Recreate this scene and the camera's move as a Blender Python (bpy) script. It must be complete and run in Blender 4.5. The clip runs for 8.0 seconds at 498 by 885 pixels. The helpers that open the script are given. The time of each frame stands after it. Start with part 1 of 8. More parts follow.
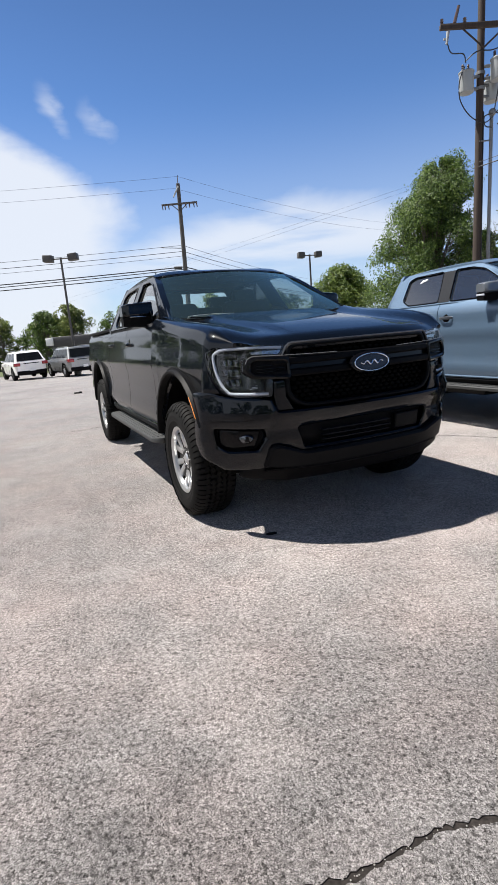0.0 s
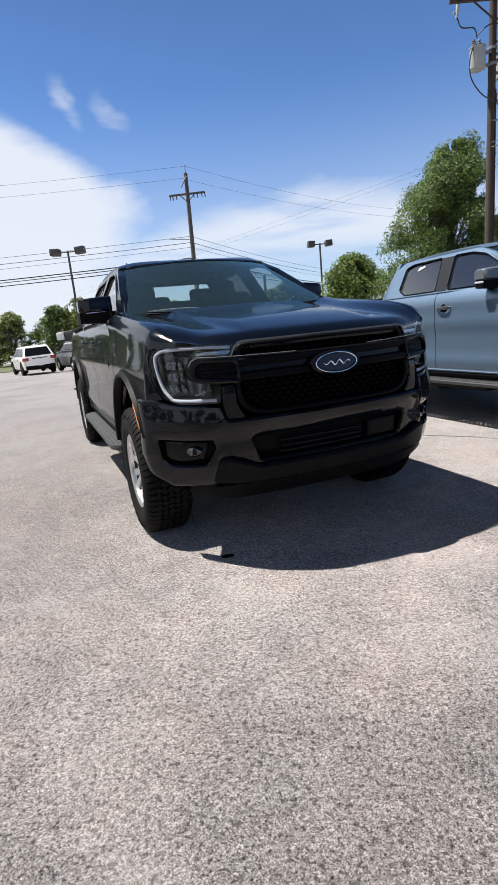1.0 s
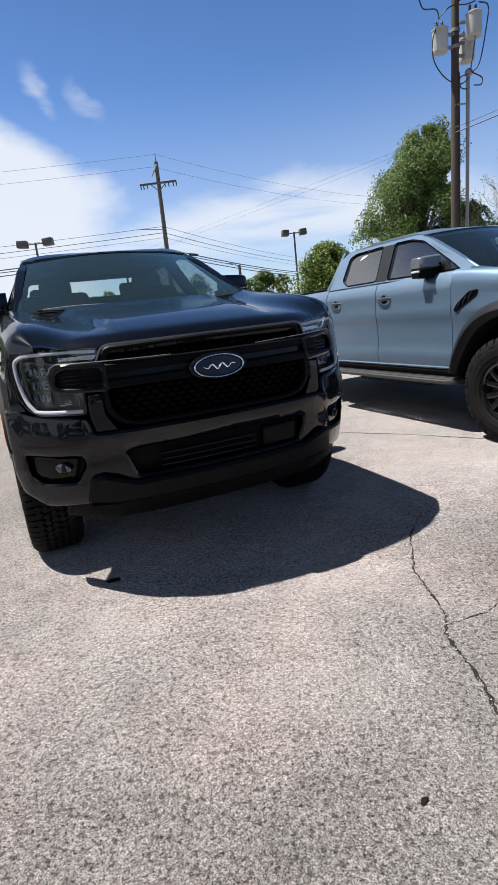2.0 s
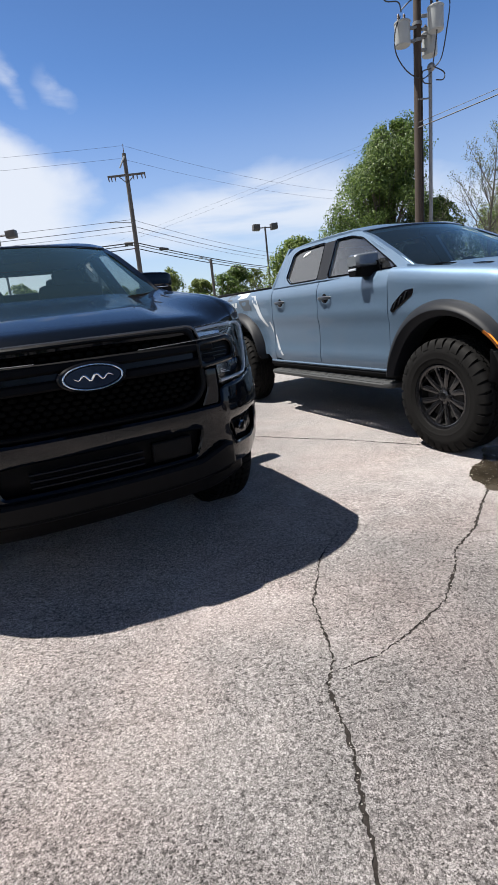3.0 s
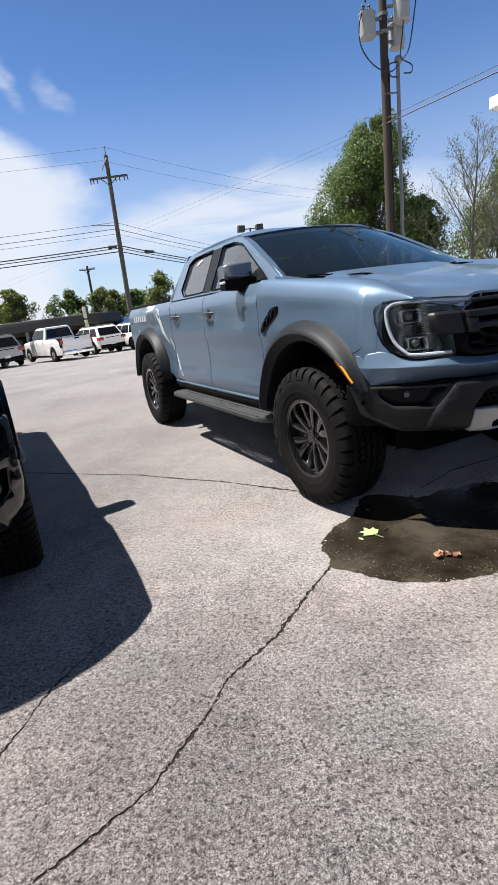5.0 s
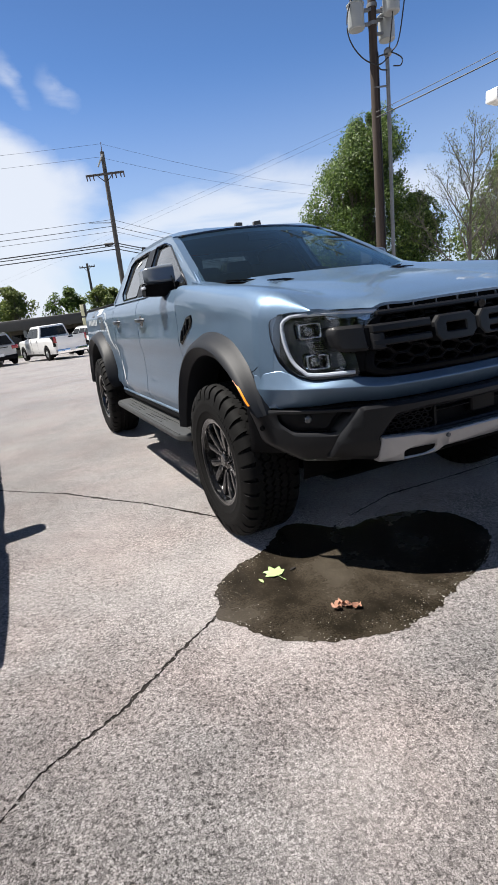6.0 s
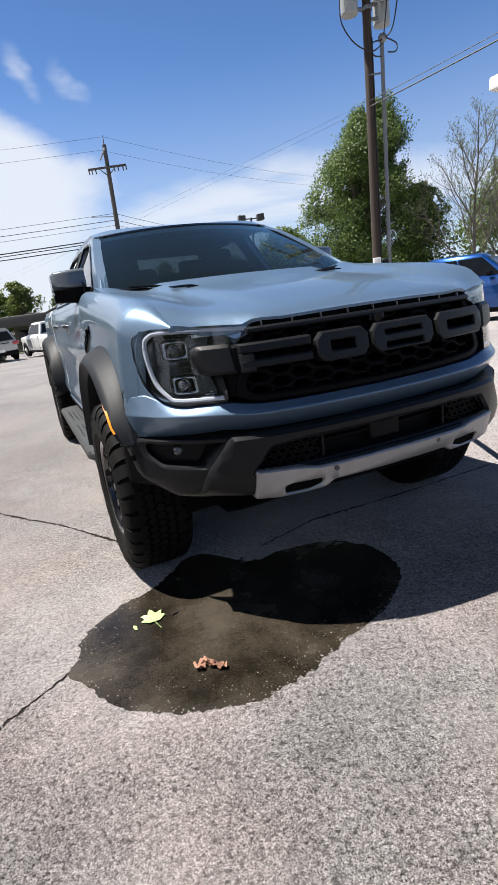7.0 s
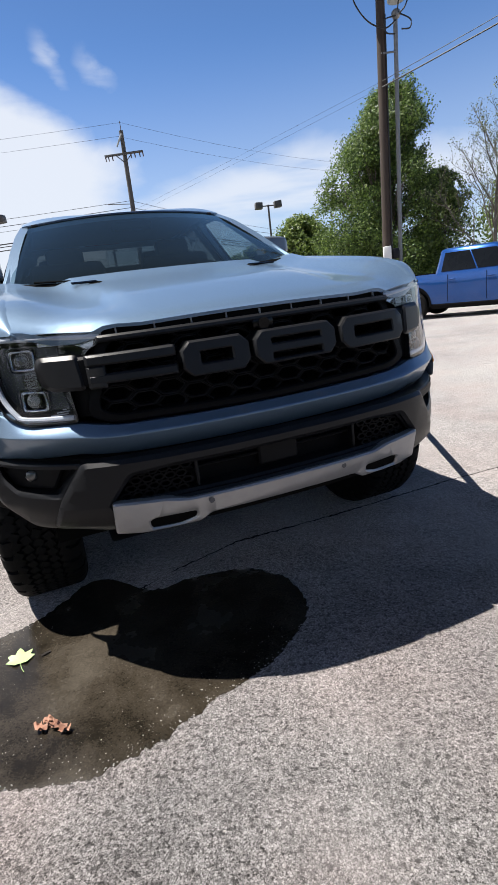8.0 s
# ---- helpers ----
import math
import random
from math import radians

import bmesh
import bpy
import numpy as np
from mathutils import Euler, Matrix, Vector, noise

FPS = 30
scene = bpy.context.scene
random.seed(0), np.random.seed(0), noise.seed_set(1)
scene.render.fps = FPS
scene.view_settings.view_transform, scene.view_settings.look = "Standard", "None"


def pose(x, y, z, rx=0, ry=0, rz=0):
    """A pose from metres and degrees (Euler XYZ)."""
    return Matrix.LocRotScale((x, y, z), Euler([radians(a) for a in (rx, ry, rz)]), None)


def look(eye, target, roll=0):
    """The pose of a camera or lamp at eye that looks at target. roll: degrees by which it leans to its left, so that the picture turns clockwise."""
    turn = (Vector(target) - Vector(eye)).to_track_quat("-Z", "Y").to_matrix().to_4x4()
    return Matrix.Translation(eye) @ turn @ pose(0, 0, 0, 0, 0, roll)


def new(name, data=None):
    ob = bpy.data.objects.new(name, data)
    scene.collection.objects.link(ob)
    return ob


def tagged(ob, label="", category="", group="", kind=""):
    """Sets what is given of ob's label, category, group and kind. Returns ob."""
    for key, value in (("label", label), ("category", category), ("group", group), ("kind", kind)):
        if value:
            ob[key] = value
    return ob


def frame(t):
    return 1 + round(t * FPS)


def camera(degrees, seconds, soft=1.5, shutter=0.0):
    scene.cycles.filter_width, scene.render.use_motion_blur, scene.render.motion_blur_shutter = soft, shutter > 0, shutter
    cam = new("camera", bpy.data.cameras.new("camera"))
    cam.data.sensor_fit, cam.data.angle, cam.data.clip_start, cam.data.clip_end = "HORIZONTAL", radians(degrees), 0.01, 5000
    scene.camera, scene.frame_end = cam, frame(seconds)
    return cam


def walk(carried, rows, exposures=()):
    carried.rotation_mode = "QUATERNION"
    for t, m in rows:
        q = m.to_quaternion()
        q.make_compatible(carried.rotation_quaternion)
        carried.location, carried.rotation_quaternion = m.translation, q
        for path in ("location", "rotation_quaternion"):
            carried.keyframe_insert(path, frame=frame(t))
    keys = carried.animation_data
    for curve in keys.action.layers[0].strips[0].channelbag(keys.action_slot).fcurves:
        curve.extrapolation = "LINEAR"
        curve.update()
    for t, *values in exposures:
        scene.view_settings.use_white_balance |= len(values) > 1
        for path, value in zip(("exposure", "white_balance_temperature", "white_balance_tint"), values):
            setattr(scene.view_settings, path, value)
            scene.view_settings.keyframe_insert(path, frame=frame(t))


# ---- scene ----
cam = camera(51.5, 8.0, soft=1.1)
PATH = [
    (0, (0.235, -0.013, 1.172), (0.157, 1.942, 0.757), -4.8),
    (0.5, (0.387, 0.189, 1.166), (0.264, 2.139, 0.737), -5.1),
    (1, (0.555, 0.356, 1.173), (0.417, 2.302, 0.731), -5.6),
    (1.5, (0.813, 0.506, 1.174), (0.693, 2.449, 0.713), -6.1),
    (2, (1.022, 0.635, 1.163), (0.94, 2.574, 0.681), -6.5),
    (2.2, (1.115, 0.7, 1.163), (1.046, 2.637, 0.669), -6.7),
    (3.3, (1.551, 0.961, 1.159), (1.57, 2.893, 0.642), -6.5),
    (3.5, (1.674, 1.022, 1.168), (1.698, 2.952, 0.645), -6.7),
    (4, (1.937, 1.169, 1.16), (1.967, 3.101, 0.643), -6.6),
    (4.5, (2.176, 1.373, 1.174), (2.201, 3.307, 0.663), -6.7),
    (4.7, (2.284, 1.442, 1.172), (2.292, 3.376, 0.665), -7.0),
    (6, (2.975, 1.839, 1.173), (2.952, 3.772, 0.658), -7.1),
    (6.5, (3.233, 1.988, 1.178), (3.187, 3.917, 0.655), -7.3),
    (7, (3.526, 2.113, 1.183), (3.458, 4.039, 0.649), -7.4),
    (7.5, (3.778, 2.259, 1.164), (3.676, 4.179, 0.614), -7.4),
    (8, (4.018, 2.411, 1.164), (3.866, 4.323, 0.6), -7.2),
]
EXPOSURE = 1.16
walk(cam, [(t, look(eye, target, roll)) for t, eye, target, roll in PATH], exposures=[(0, EXPOSURE)])

# ---- world and sun ----
SUN_TO = Vector((-0.469, 0.098, 1.0)).normalized()
world = bpy.data.worlds.new("sky")
scene.world = world
world.use_nodes = True


def build_sky(nt):
    n, l = nt.nodes, nt.links
    n.clear()
    out = n.new("ShaderNodeOutputWorld")
    bg = n.new("ShaderNodeBackground")
    sky = n.new("ShaderNodeTexSky")
    sky.sky_type = "NISHITA"
    sky.sun_disc = False
    sky.sun_elevation = math.asin(SUN_TO.z)
    sky.sun_rotation = math.atan2(SUN_TO.x, SUN_TO.y)
    sky.air_density, sky.dust_density, sky.ozone_density = 1.0, 0.3, 2.0
    tc = n.new("ShaderNodeTexCoord")
    sep = n.new("ShaderNodeSeparateXYZ")
    l.new(tc.outputs["Generated"], sep.inputs[0])

    def m(op, a, b=None, c=None, clamp=False):
        q = n.new("ShaderNodeMath")
        q.operation, q.use_clamp = op, clamp
        for s, v in zip(q.inputs, (a, b, c)):
            if v is None:
                continue
            if isinstance(v, (int, float)):
                s.default_value = v
            else:
                l.new(v, s)
        return q.outputs[0]

    def step(v, a, b):
        q = n.new("ShaderNodeMapRange")
        q.interpolation_type = "SMOOTHSTEP"
        l.new(v, q.inputs[0])
        q.inputs[1].default_value, q.inputs[2].default_value = a, b
        return q.outputs[0]

    x, y, z = sep.outputs
    az = m("ARCTAN2", x, y)
    el = m("ARCSINE", z)
    # soft turbulence, stretched along the horizon
    com = n.new("ShaderNodeCombineXYZ")
    l.new(az, com.inputs[0])
    l.new(m("MULTIPLY", el, 2.1), com.inputs[1])
    nz = n.new("ShaderNodeTexNoise")
    nz.inputs["Scale"].default_value, nz.inputs["Detail"].default_value, nz.inputs["Roughness"].default_value = 3.2, 7.0, 0.55
    nz.inputs["Distortion"].default_value = 0.35
    l.new(com.outputs[0], nz.inputs["Vector"])
    turb = m("SUBTRACT", nz.outputs["Fac"], 0.5)
    # the high sheet of cloud that fills the west
    west = m("MAXIMUM", m("SUBTRACT", -0.5, az), 0.0)
    upper = m("SUBTRACT", m("ADD", m("ADD", el, m("MULTIPLY", m("ADD", az, 0.407), 0.55)), m("MULTIPLY", turb, 0.14)), m("MULTIPLY", west, 0.9))
    right = m("ADD", az, m("MULTIPLY", turb, 0.3))
    sheet = m("MULTIPLY", m("MULTIPLY", m("SUBTRACT", 1.0, step(el, 0.53, 0.67)), m("SUBTRACT", 1.0, step(upper, 0.3, 0.362))), m("SUBTRACT", 1.0, step(right, -0.33, -0.14)))
    # thin streaks over the trees
    com2 = n.new("ShaderNodeCombineXYZ")
    l.new(m("ADD", az, m("MULTIPLY", el, 1.2)), com2.inputs[0])
    l.new(m("MULTIPLY", el, 6.0), com2.inputs[1])
    nz2 = n.new("ShaderNodeTexNoise")
    nz2.inputs["Scale"].default_value, nz2.inputs["Detail"].default_value = 2.6, 6.0
    nz2.inputs["Roughness"].default_value = 0.5
    l.new(com2.outputs[0], nz2.inputs["Vector"])
    crest = m("ADD", el, m("ADD", m("MULTIPLY", m("ABSOLUTE", m("SUBTRACT", az, 0.06)), 0.22), m("MULTIPLY", turb, 0.12)))
    band = m("MULTIPLY", step(el, 0.05, 0.15), m("SUBTRACT", 1.0, step(crest, 0.19, 0.275)))
    streak = m("MULTIPLY", band, step(nz2.outputs["Fac"], 0.22, 0.52))
    # two small puffs
    def puff(a0, e0, ra, re):
        da = m("DIVIDE", m("SUBTRACT", m("ADD", az, m("ADD", m("MULTIPLY", turb, 0.16), m("MULTIPLY", m("SUBTRACT", el, e0), 0.5))), a0), ra)
        de = m("DIVIDE", m("SUBTRACT", m("ADD", el, m("MULTIPLY", turb, 0.12)), e0), re)
        d = m("SQRT", m("ADD", m("MULTIPLY", da, da), m("MULTIPLY", de, de)))
        return m("MULTIPLY", m("SUBTRACT", 1.0, step(d, 0.0, 1.0)), step(nz2.outputs["Fac"], 0.25, 0.6))
    puffs = m("MAXIMUM", m("MULTIPLY", puff(-0.313, 0.374, 0.022, 0.045), 0.62), m("MULTIPLY", puff(-0.25, 0.355, 0.026, 0.042), 0.45))
    # scattered cloud elsewhere in the sky
    com3 = n.new("ShaderNodeVectorMath")
    com3.operation = "SCALE"
    l.new(tc.outputs["Generated"], com3.inputs[0])
    com3.inputs["Scale"].default_value = 2.2
    nz3 = n.new("ShaderNodeTexNoise")
    nz3.inputs["Scale"].default_value, nz3.inputs["Detail"].default_value = 1.3, 7.0
    l.new(com3.outputs[0], nz3.inputs["Vector"])
    rear = m("MULTIPLY", step(nz3.outputs["Fac"], 0.5, 0.72), m("MULTIPLY", m("SUBTRACT", 1.0, step(y, -0.15, 0.35)), m("SUBTRACT", 1.0, step(el, 0.25, 0.6))))
    haze = m("MULTIPLY", m("SUBTRACT", 1.0, step(el, 0.0, 0.4)), 0.45)
    cloud = m("MAXIMUM", m("MAXIMUM", m("MULTIPLY", sheet, 0.92), m("MULTIPLY", streak, 0.85)), m("MAXIMUM", puffs, m("MULTIPLY", rear, 0.2)))
    cloud = m("MAXIMUM", cloud, haze, clamp=True)
    deep = m("SUBTRACT", 1.0, m("MULTIPLY", step(el, 0.26, 1.05), 0.76))
    tint = n.new("ShaderNodeMix")
    tint.data_type, tint.blend_type = "RGBA", "MULTIPLY"
    tint.inputs["Factor"].default_value = 1.0
    l.new(sky.outputs[0], tint.inputs[6])
    tint.inputs[7].default_value = SKY_TINT
    mix = n.new("ShaderNodeMix")
    mix.data_type = "RGBA"
    l.new(cloud, mix.inputs["Factor"])
    dk = n.new("ShaderNodeVectorMath")
    dk.operation = "SCALE"
    l.new(tint.outputs[2], dk.inputs[0])
    l.new(deep, dk.inputs["Scale"])
    l.new(dk.outputs[0], mix.inputs[6])
    mix.inputs[7].default_value = CLOUD
    l.new(mix.outputs[2], bg.inputs["Color"])
    bg.inputs["Strength"].default_value = SKY_STRENGTH
    l.new(bg.outputs[0], out.inputs["Surface"])


SKY_STRENGTH = 0.0445
SKY_TINT = (0.77, 1.05, 1.42, 1)
CLOUD = (8.5, 8.95, 9.8, 1)
build_sky(world.node_tree)
sun = new("sun", bpy.data.lights.new("sun", "SUN"))
sun.data.energy, sun.data.angle, sun.data.color = 5.0, radians(0.53), (1.0, 0.955, 0.89)
sun.matrix_world = look(SUN_TO * 60, (0, 0, 0))


# ---- materials ----
def nodes_of(name):
    mt = bpy.data.materials.new(name)
    mt.use_nodes = True
    return mt, mt.node_tree.nodes, mt.node_tree.links, mt.node_tree.nodes["Principled BSDF"]


def ramp(n, l, src, stops):
    r = n.new("ShaderNodeValToRGB")
    e = r.color_ramp.elements
    e[0].position, e[0].color = stops[0][0], (*stops[0][1], 1)
    e[1].position, e[1].color = stops[-1][0], (*stops[-1][1], 1)
    for p, c in stops[1:-1]:
        e.new(p).color = (*c, 1)
    l.new(src, r.inputs[0])
    return r.outputs[0]


def tex(n, l, kind, scale, detail=4.0, rough=0.5, vec=None):
    t = n.new(kind)
    t.inputs["Scale"].default_value = scale
    if "Detail" in t.inputs:
        t.inputs["Detail"].default_value = detail
        t.inputs["Roughness"].default_value = rough
    if vec is None:
        tc = n.get("coords") or n.new("ShaderNodeTexCoord")
        tc.name = "coords"
        vec = tc.outputs["Object"]
    l.new(vec, t.inputs["Vector"])
    return t


def blend(n, l, a, b, fac, mode="MIX"):
    q = n.new("ShaderNodeMix")
    q.data_type, q.blend_type = "RGBA", mode
    for sock, v in ((q.inputs[6], a), (q.inputs[7], b), (q.inputs["Factor"], fac)):
        if isinstance(v, (int, float)):
            sock.default_value = v
        elif isinstance(v, tuple):
            sock.default_value = (*v, 1)
        else:
            l.new(v, sock)
    return q.outputs[2]


def bump(n, l, b, src, strength, dist=0.01):
    q = n.new("ShaderNodeBump")
    q.inputs["Strength"].default_value, q.inputs["Distance"].default_value = strength, dist
    l.new(src, q.inputs["Height"])
    l.new(q.outputs[0], b.inputs["Normal"])


def simple(name, col, rough=0.5, metal=0.0, grain=0.08, scale=30.0, bumps=0.0, coat=0.0, bump_scale=None, spec=0.5):
    """A surface with mottling at two scales, and optional fine relief."""
    mt, n, l, b = nodes_of(name)
    t1 = tex(n, l, "ShaderNodeTexNoise", scale, 5)
    t2 = tex(n, l, "ShaderNodeTexNoise", scale / 14, 3)
    lo = tuple(max(0, c * (1 - grain)) for c in col)
    hi = tuple(min(1, c * (1 + grain)) for c in col)
    c1 = ramp(n, l, t1.outputs["Fac"], [(0.3, lo), (0.7, hi)])
    c2 = blend(n, l, c1, tuple(c * (1 - grain) for c in col), t2.outputs["Fac"])
    l.new(c2, b.inputs["Base Color"])
    b.inputs["Roughness"].default_value, b.inputs["Metallic"].default_value = rough, metal
    b.inputs["Coat Weight"].default_value, b.inputs["Coat Roughness"].default_value = coat, 0.03
    b.inputs["Specular IOR Level"].default_value = spec
    if bumps:
        t3 = tex(n, l, "ShaderNodeTexNoise", bump_scale or scale * 6, 3)
        bump(n, l, b, t3.outputs["Fac"], bumps, 0.002)
    return mt


def car_paint(name, col, flake, rough=0.3, metal=0.6, coat_ior=1.5, spec=0.5, dusty=0.05, coat=1.0):
    """Metallic base with flakes under clear coat, and a little road dust."""
    mt, n, l, b = nodes_of(name)
    t1 = tex(n, l, "ShaderNodeTexNoise", 900.0, 2)
    t2 = tex(n, l, "ShaderNodeTexNoise", 2.5, 6)
    c1 = ramp(n, l, t1.outputs["Fac"], [(0.35, col), (0.75, flake)])
    dust = n.new("ShaderNodeMapRange")
    l.new(t2.outputs["Fac"], dust.inputs[0])
    dust.inputs[1].default_value, dust.inputs[2].default_value, dust.inputs[3].default_value, dust.inputs[4].default_value = 0.45, 0.8, 0.0, dusty
    l.new(blend(n, l, c1, (0.35, 0.33, 0.3), dust.outputs[0]), b.inputs["Base Color"])
    b.inputs["Roughness"].default_value, b.inputs["Metallic"].default_value = rough, metal
    b.inputs["Coat Weight"].default_value, b.inputs["Coat Roughness"].default_value = coat, 0.025
    b.inputs["Coat IOR"].default_value, b.inputs["Specular IOR Level"].default_value = coat_ior, spec
    t3 = tex(n, l, "ShaderNodeTexNoise", 260.0, 2)
    q = n.new("ShaderNodeBump")
    q.inputs["Strength"].default_value, q.inputs["Distance"].default_value = 0.012, 0.001
    l.new(t3.outputs["Fac"], q.inputs["Height"])
    l.new(q.outputs[0], b.inputs["Coat Normal"])
    return mt


def pane(name, tint, gloss_rough=0.01, veil=0.03, base=0.06, film=(1, 1, 1), dust=(0.5, 0.5, 0.48)):
    """Clear or tinted sheet glass: what passes, and a mirror film by Fresnel."""
    mt, n, l, b = nodes_of(name)
    n.remove(b)
    out = n["Material Output"]
    tr = n.new("ShaderNodeBsdfTransparent")
    tr.inputs[0].default_value = (*tint, 1)
    gl = n.new("ShaderNodeBsdfGlossy")
    gl.inputs["Roughness"].default_value = gloss_rough
    gl.inputs["Color"].default_value = (*film, 1)
    lw = n.new("ShaderNodeLayerWeight")
    lw.inputs[0].default_value = 0.5
    pw = n.new("ShaderNodeMath")
    pw.operation = "POWER"
    l.new(lw.outputs["Facing"], pw.inputs[0])
    pw.inputs[1].default_value = 5.0
    fr = n.new("ShaderNodeMath")
    fr.operation = "MULTIPLY_ADD"
    l.new(pw.outputs[0], fr.inputs[0])
    fr.inputs[1].default_value, fr.inputs[2].default_value = 1.0 - base, base
    mx = n.new("ShaderNodeMixShader")
    l.new(fr.outputs[0], mx.inputs[0])
    l.new(tr.outputs[0], mx.inputs[1])
    l.new(gl.outputs[0], mx.inputs[2])
    # thin diffuse veil: dust, plus cabin haze and reflections put into its colour
    df = n.new("ShaderNodeBsdfDiffuse")
    df.inputs[0].default_value = (*dust, 1)
    t = tex(n, l, "ShaderNodeTexNoise", 60.0, 3)
    mr = n.new("ShaderNodeMapRange")
    l.new(t.outputs["Fac"], mr.inputs[0])
    mr.inputs[1].default_value, mr.inputs[2].default_value, mr.inputs[3].default_value, mr.inputs[4].default_value = 0.3, 0.8, veil * 0.6, veil
    m2 = n.new("ShaderNodeMixShader")
    l.new(mr.outputs[0], m2.inputs[0])
    l.new(mx.outputs[0], m2.inputs[1])
    l.new(df.outputs[0], m2.inputs[2])
    l.new(m2.outputs[0], out.inputs["Surface"])
    return mt


def asphalt(name):
    """Worn, sun-bleached asphalt: pale chips in dark binder, pits, stains and tyre-polished patches."""
    mt, n, l, b = nodes_of(name)
    warp = tex(n, l, "ShaderNodeTexNoise", 220.0, 2)
    vec = n.new("ShaderNodeMixRGB")
    vec.blend_type, vec.inputs[0].default_value = "LINEAR_LIGHT", 0.003
    l.new(n["coords"].outputs["Object"], vec.inputs[1])
    l.new(warp.outputs["Color"], vec.inputs[2])
    vo = tex(n, l, "ShaderNodeTexVoronoi", 160.0, vec=vec.outputs[0])
    ve = n.new("ShaderNodeTexVoronoi")
    ve.feature = "DISTANCE_TO_EDGE"
    ve.inputs["Scale"].default_value = 160.0
    l.new(vec.outputs[0], ve.inputs["Vector"])
    hs = n.new("ShaderNodeSeparateColor")
    l.new(vo.outputs["Color"], hs.inputs[0])
    s1 = [(0.0, (0.07, 0.068, 0.0665)), (0.16, (0.165, 0.159, 0.156)), (0.55, (0.24, 0.231, 0.227)), (0.93, (0.29, 0.279, 0.274)), (1.0, (0.4, 0.388, 0.38))]
    c = ramp(n, l, hs.outputs[0], s1)
    gap = ramp(n, l, ve.outputs[0], [(0.0, (0.05, 0.048, 0.046)), (0.045, (0.3, 0.29, 0.28)), (0.115, (1, 1, 1))])
    c = blend(n, l, c, gap, 0.66, "MULTIPLY")
    nz = tex(n, l, "ShaderNodeTexNoise", 200.0, 4, 0.65)
    pits = ramp(n, l, nz.outputs["Fac"], [(0.4, (0.07, 0.067, 0.064)), (0.46, (1, 1, 1))])
    c = blend(n, l, c, pits, 0.85, "MULTIPLY")
    holes = tex(n, l, "ShaderNodeTexNoise", 80.0, 4, 0.62)
    c = blend(n, l, c, ramp(n, l, holes.outputs["Fac"], [(0.355, (0.1, 0.096, 0.092)), (0.415, (1, 1, 1))]), 0.9, "MULTIPLY")
    chips = tex(n, l, "ShaderNodeTexNoise", 95.0, 2, 0.5)
    c = blend(n, l, c, ramp(n, l, chips.outputs["Fac"], [(0.3, (0.72, 0.72, 0.72)), (0.5, (1, 1, 1)), (0.7, (1.25, 1.24, 1.23))]), 1.0, "MULTIPLY")
    fine = tex(n, l, "ShaderNodeTexNoise", 420.0, 2, 0.6)
    grit = ramp(n, l, fine.outputs["Fac"], [(0.3, (0.72, 0.72, 0.72)), (0.7, (1.25, 1.25, 1.25))])
    patchy = tex(n, l, "ShaderNodeTexNoise", 7.0, 5, 0.6)
    c = blend(n, l, c, ramp(n, l, patchy.outputs["Fac"], [(0.35, (0.86, 0.86, 0.86)), (0.65, (1.1, 1.1, 1.1))]), 1.0, "MULTIPLY")
    c = blend(n, l, c, grit, 1.0, "MULTIPLY")
    # dark voids a finger wide, and bleached fines that fill the stone in patches
    voids = tex(n, l, "ShaderNodeTexNoise", 56.0, 3, 0.6)
    c = blend(n, l, c, ramp(n, l, voids.outputs["Fac"], [(0.385, (0.2, 0.195, 0.19)), (0.44, (1, 1, 1))]), 0.7, "MULTIPLY")
    fines = tex(n, l, "ShaderNodeTexNoise", 1.15, 6, 0.62)
    cover = ramp(n, l, fines.outputs["Fac"], [(0.5, (0, 0, 0)), (0.7, (0.34, 0.34, 0.34))])
    c = blend(n, l, c, (0.325, 0.308, 0.3), cover)
    # worn aisle stone and pale stall fines; view-angle falloff is put into the colour
    sep = n.new("ShaderNodeSeparateXYZ")
    l.new(n["coords"].outputs["Object"], sep.inputs[0])

    def calc(op, *args):
        q = n.new("ShaderNodeMath")
        q.operation = op
        for sock, v in zip(q.inputs, args):
            if isinstance(v, float):
                sock.default_value = v
            else:
                l.new(v, sock)
        return q.outputs[0]
    across = calc("MULTIPLY_ADD", sep.outputs[1], 0.848, calc("MULTIPLY_ADD", sep.outputs[0], -0.53, calc("MULTIPLY", fines.outputs["Fac"], 1.6)))
    stall_falloff = n.new("ShaderNodeMapRange")
    stall_falloff.interpolation_type = "SMOOTHSTEP"
    l.new(across, stall_falloff.inputs[0])
    stall_falloff.inputs[1].default_value, stall_falloff.inputs[2].default_value = 1.35, 2.75
    c = blend(n, l, c, ramp(n, l, stall_falloff.outputs[0], [(0.0, (0.7, 0.7, 0.71)), (1.0, (1.36, 1.325, 1.31))]), 1.0, "MULTIPLY")
    # paler beyond the parked trucks: brightening at grazing view put into the colour
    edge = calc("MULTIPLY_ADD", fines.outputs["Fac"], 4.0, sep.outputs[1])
    grazing_pale = n.new("ShaderNodeMapRange")
    grazing_pale.interpolation_type = "SMOOTHSTEP"
    l.new(edge, grazing_pale.inputs[0])
    grazing_pale.inputs[1].default_value, grazing_pale.inputs[2].default_value, grazing_pale.inputs[4].default_value = 4.5, 11.0, 0.6
    c = blend(n, l, c, (0.37, 0.364, 0.36), grazing_pale.outputs[0])
    st = tex(n, l, "ShaderNodeTexNoise", 0.55, 7, 0.6)
    stain = ramp(n, l, st.outputs["Fac"], [(0.3, (0.8, 0.8, 0.81)), (0.5, (1.02, 1.01, 1.02)), (0.72, (1.15, 1.135, 1.125))])
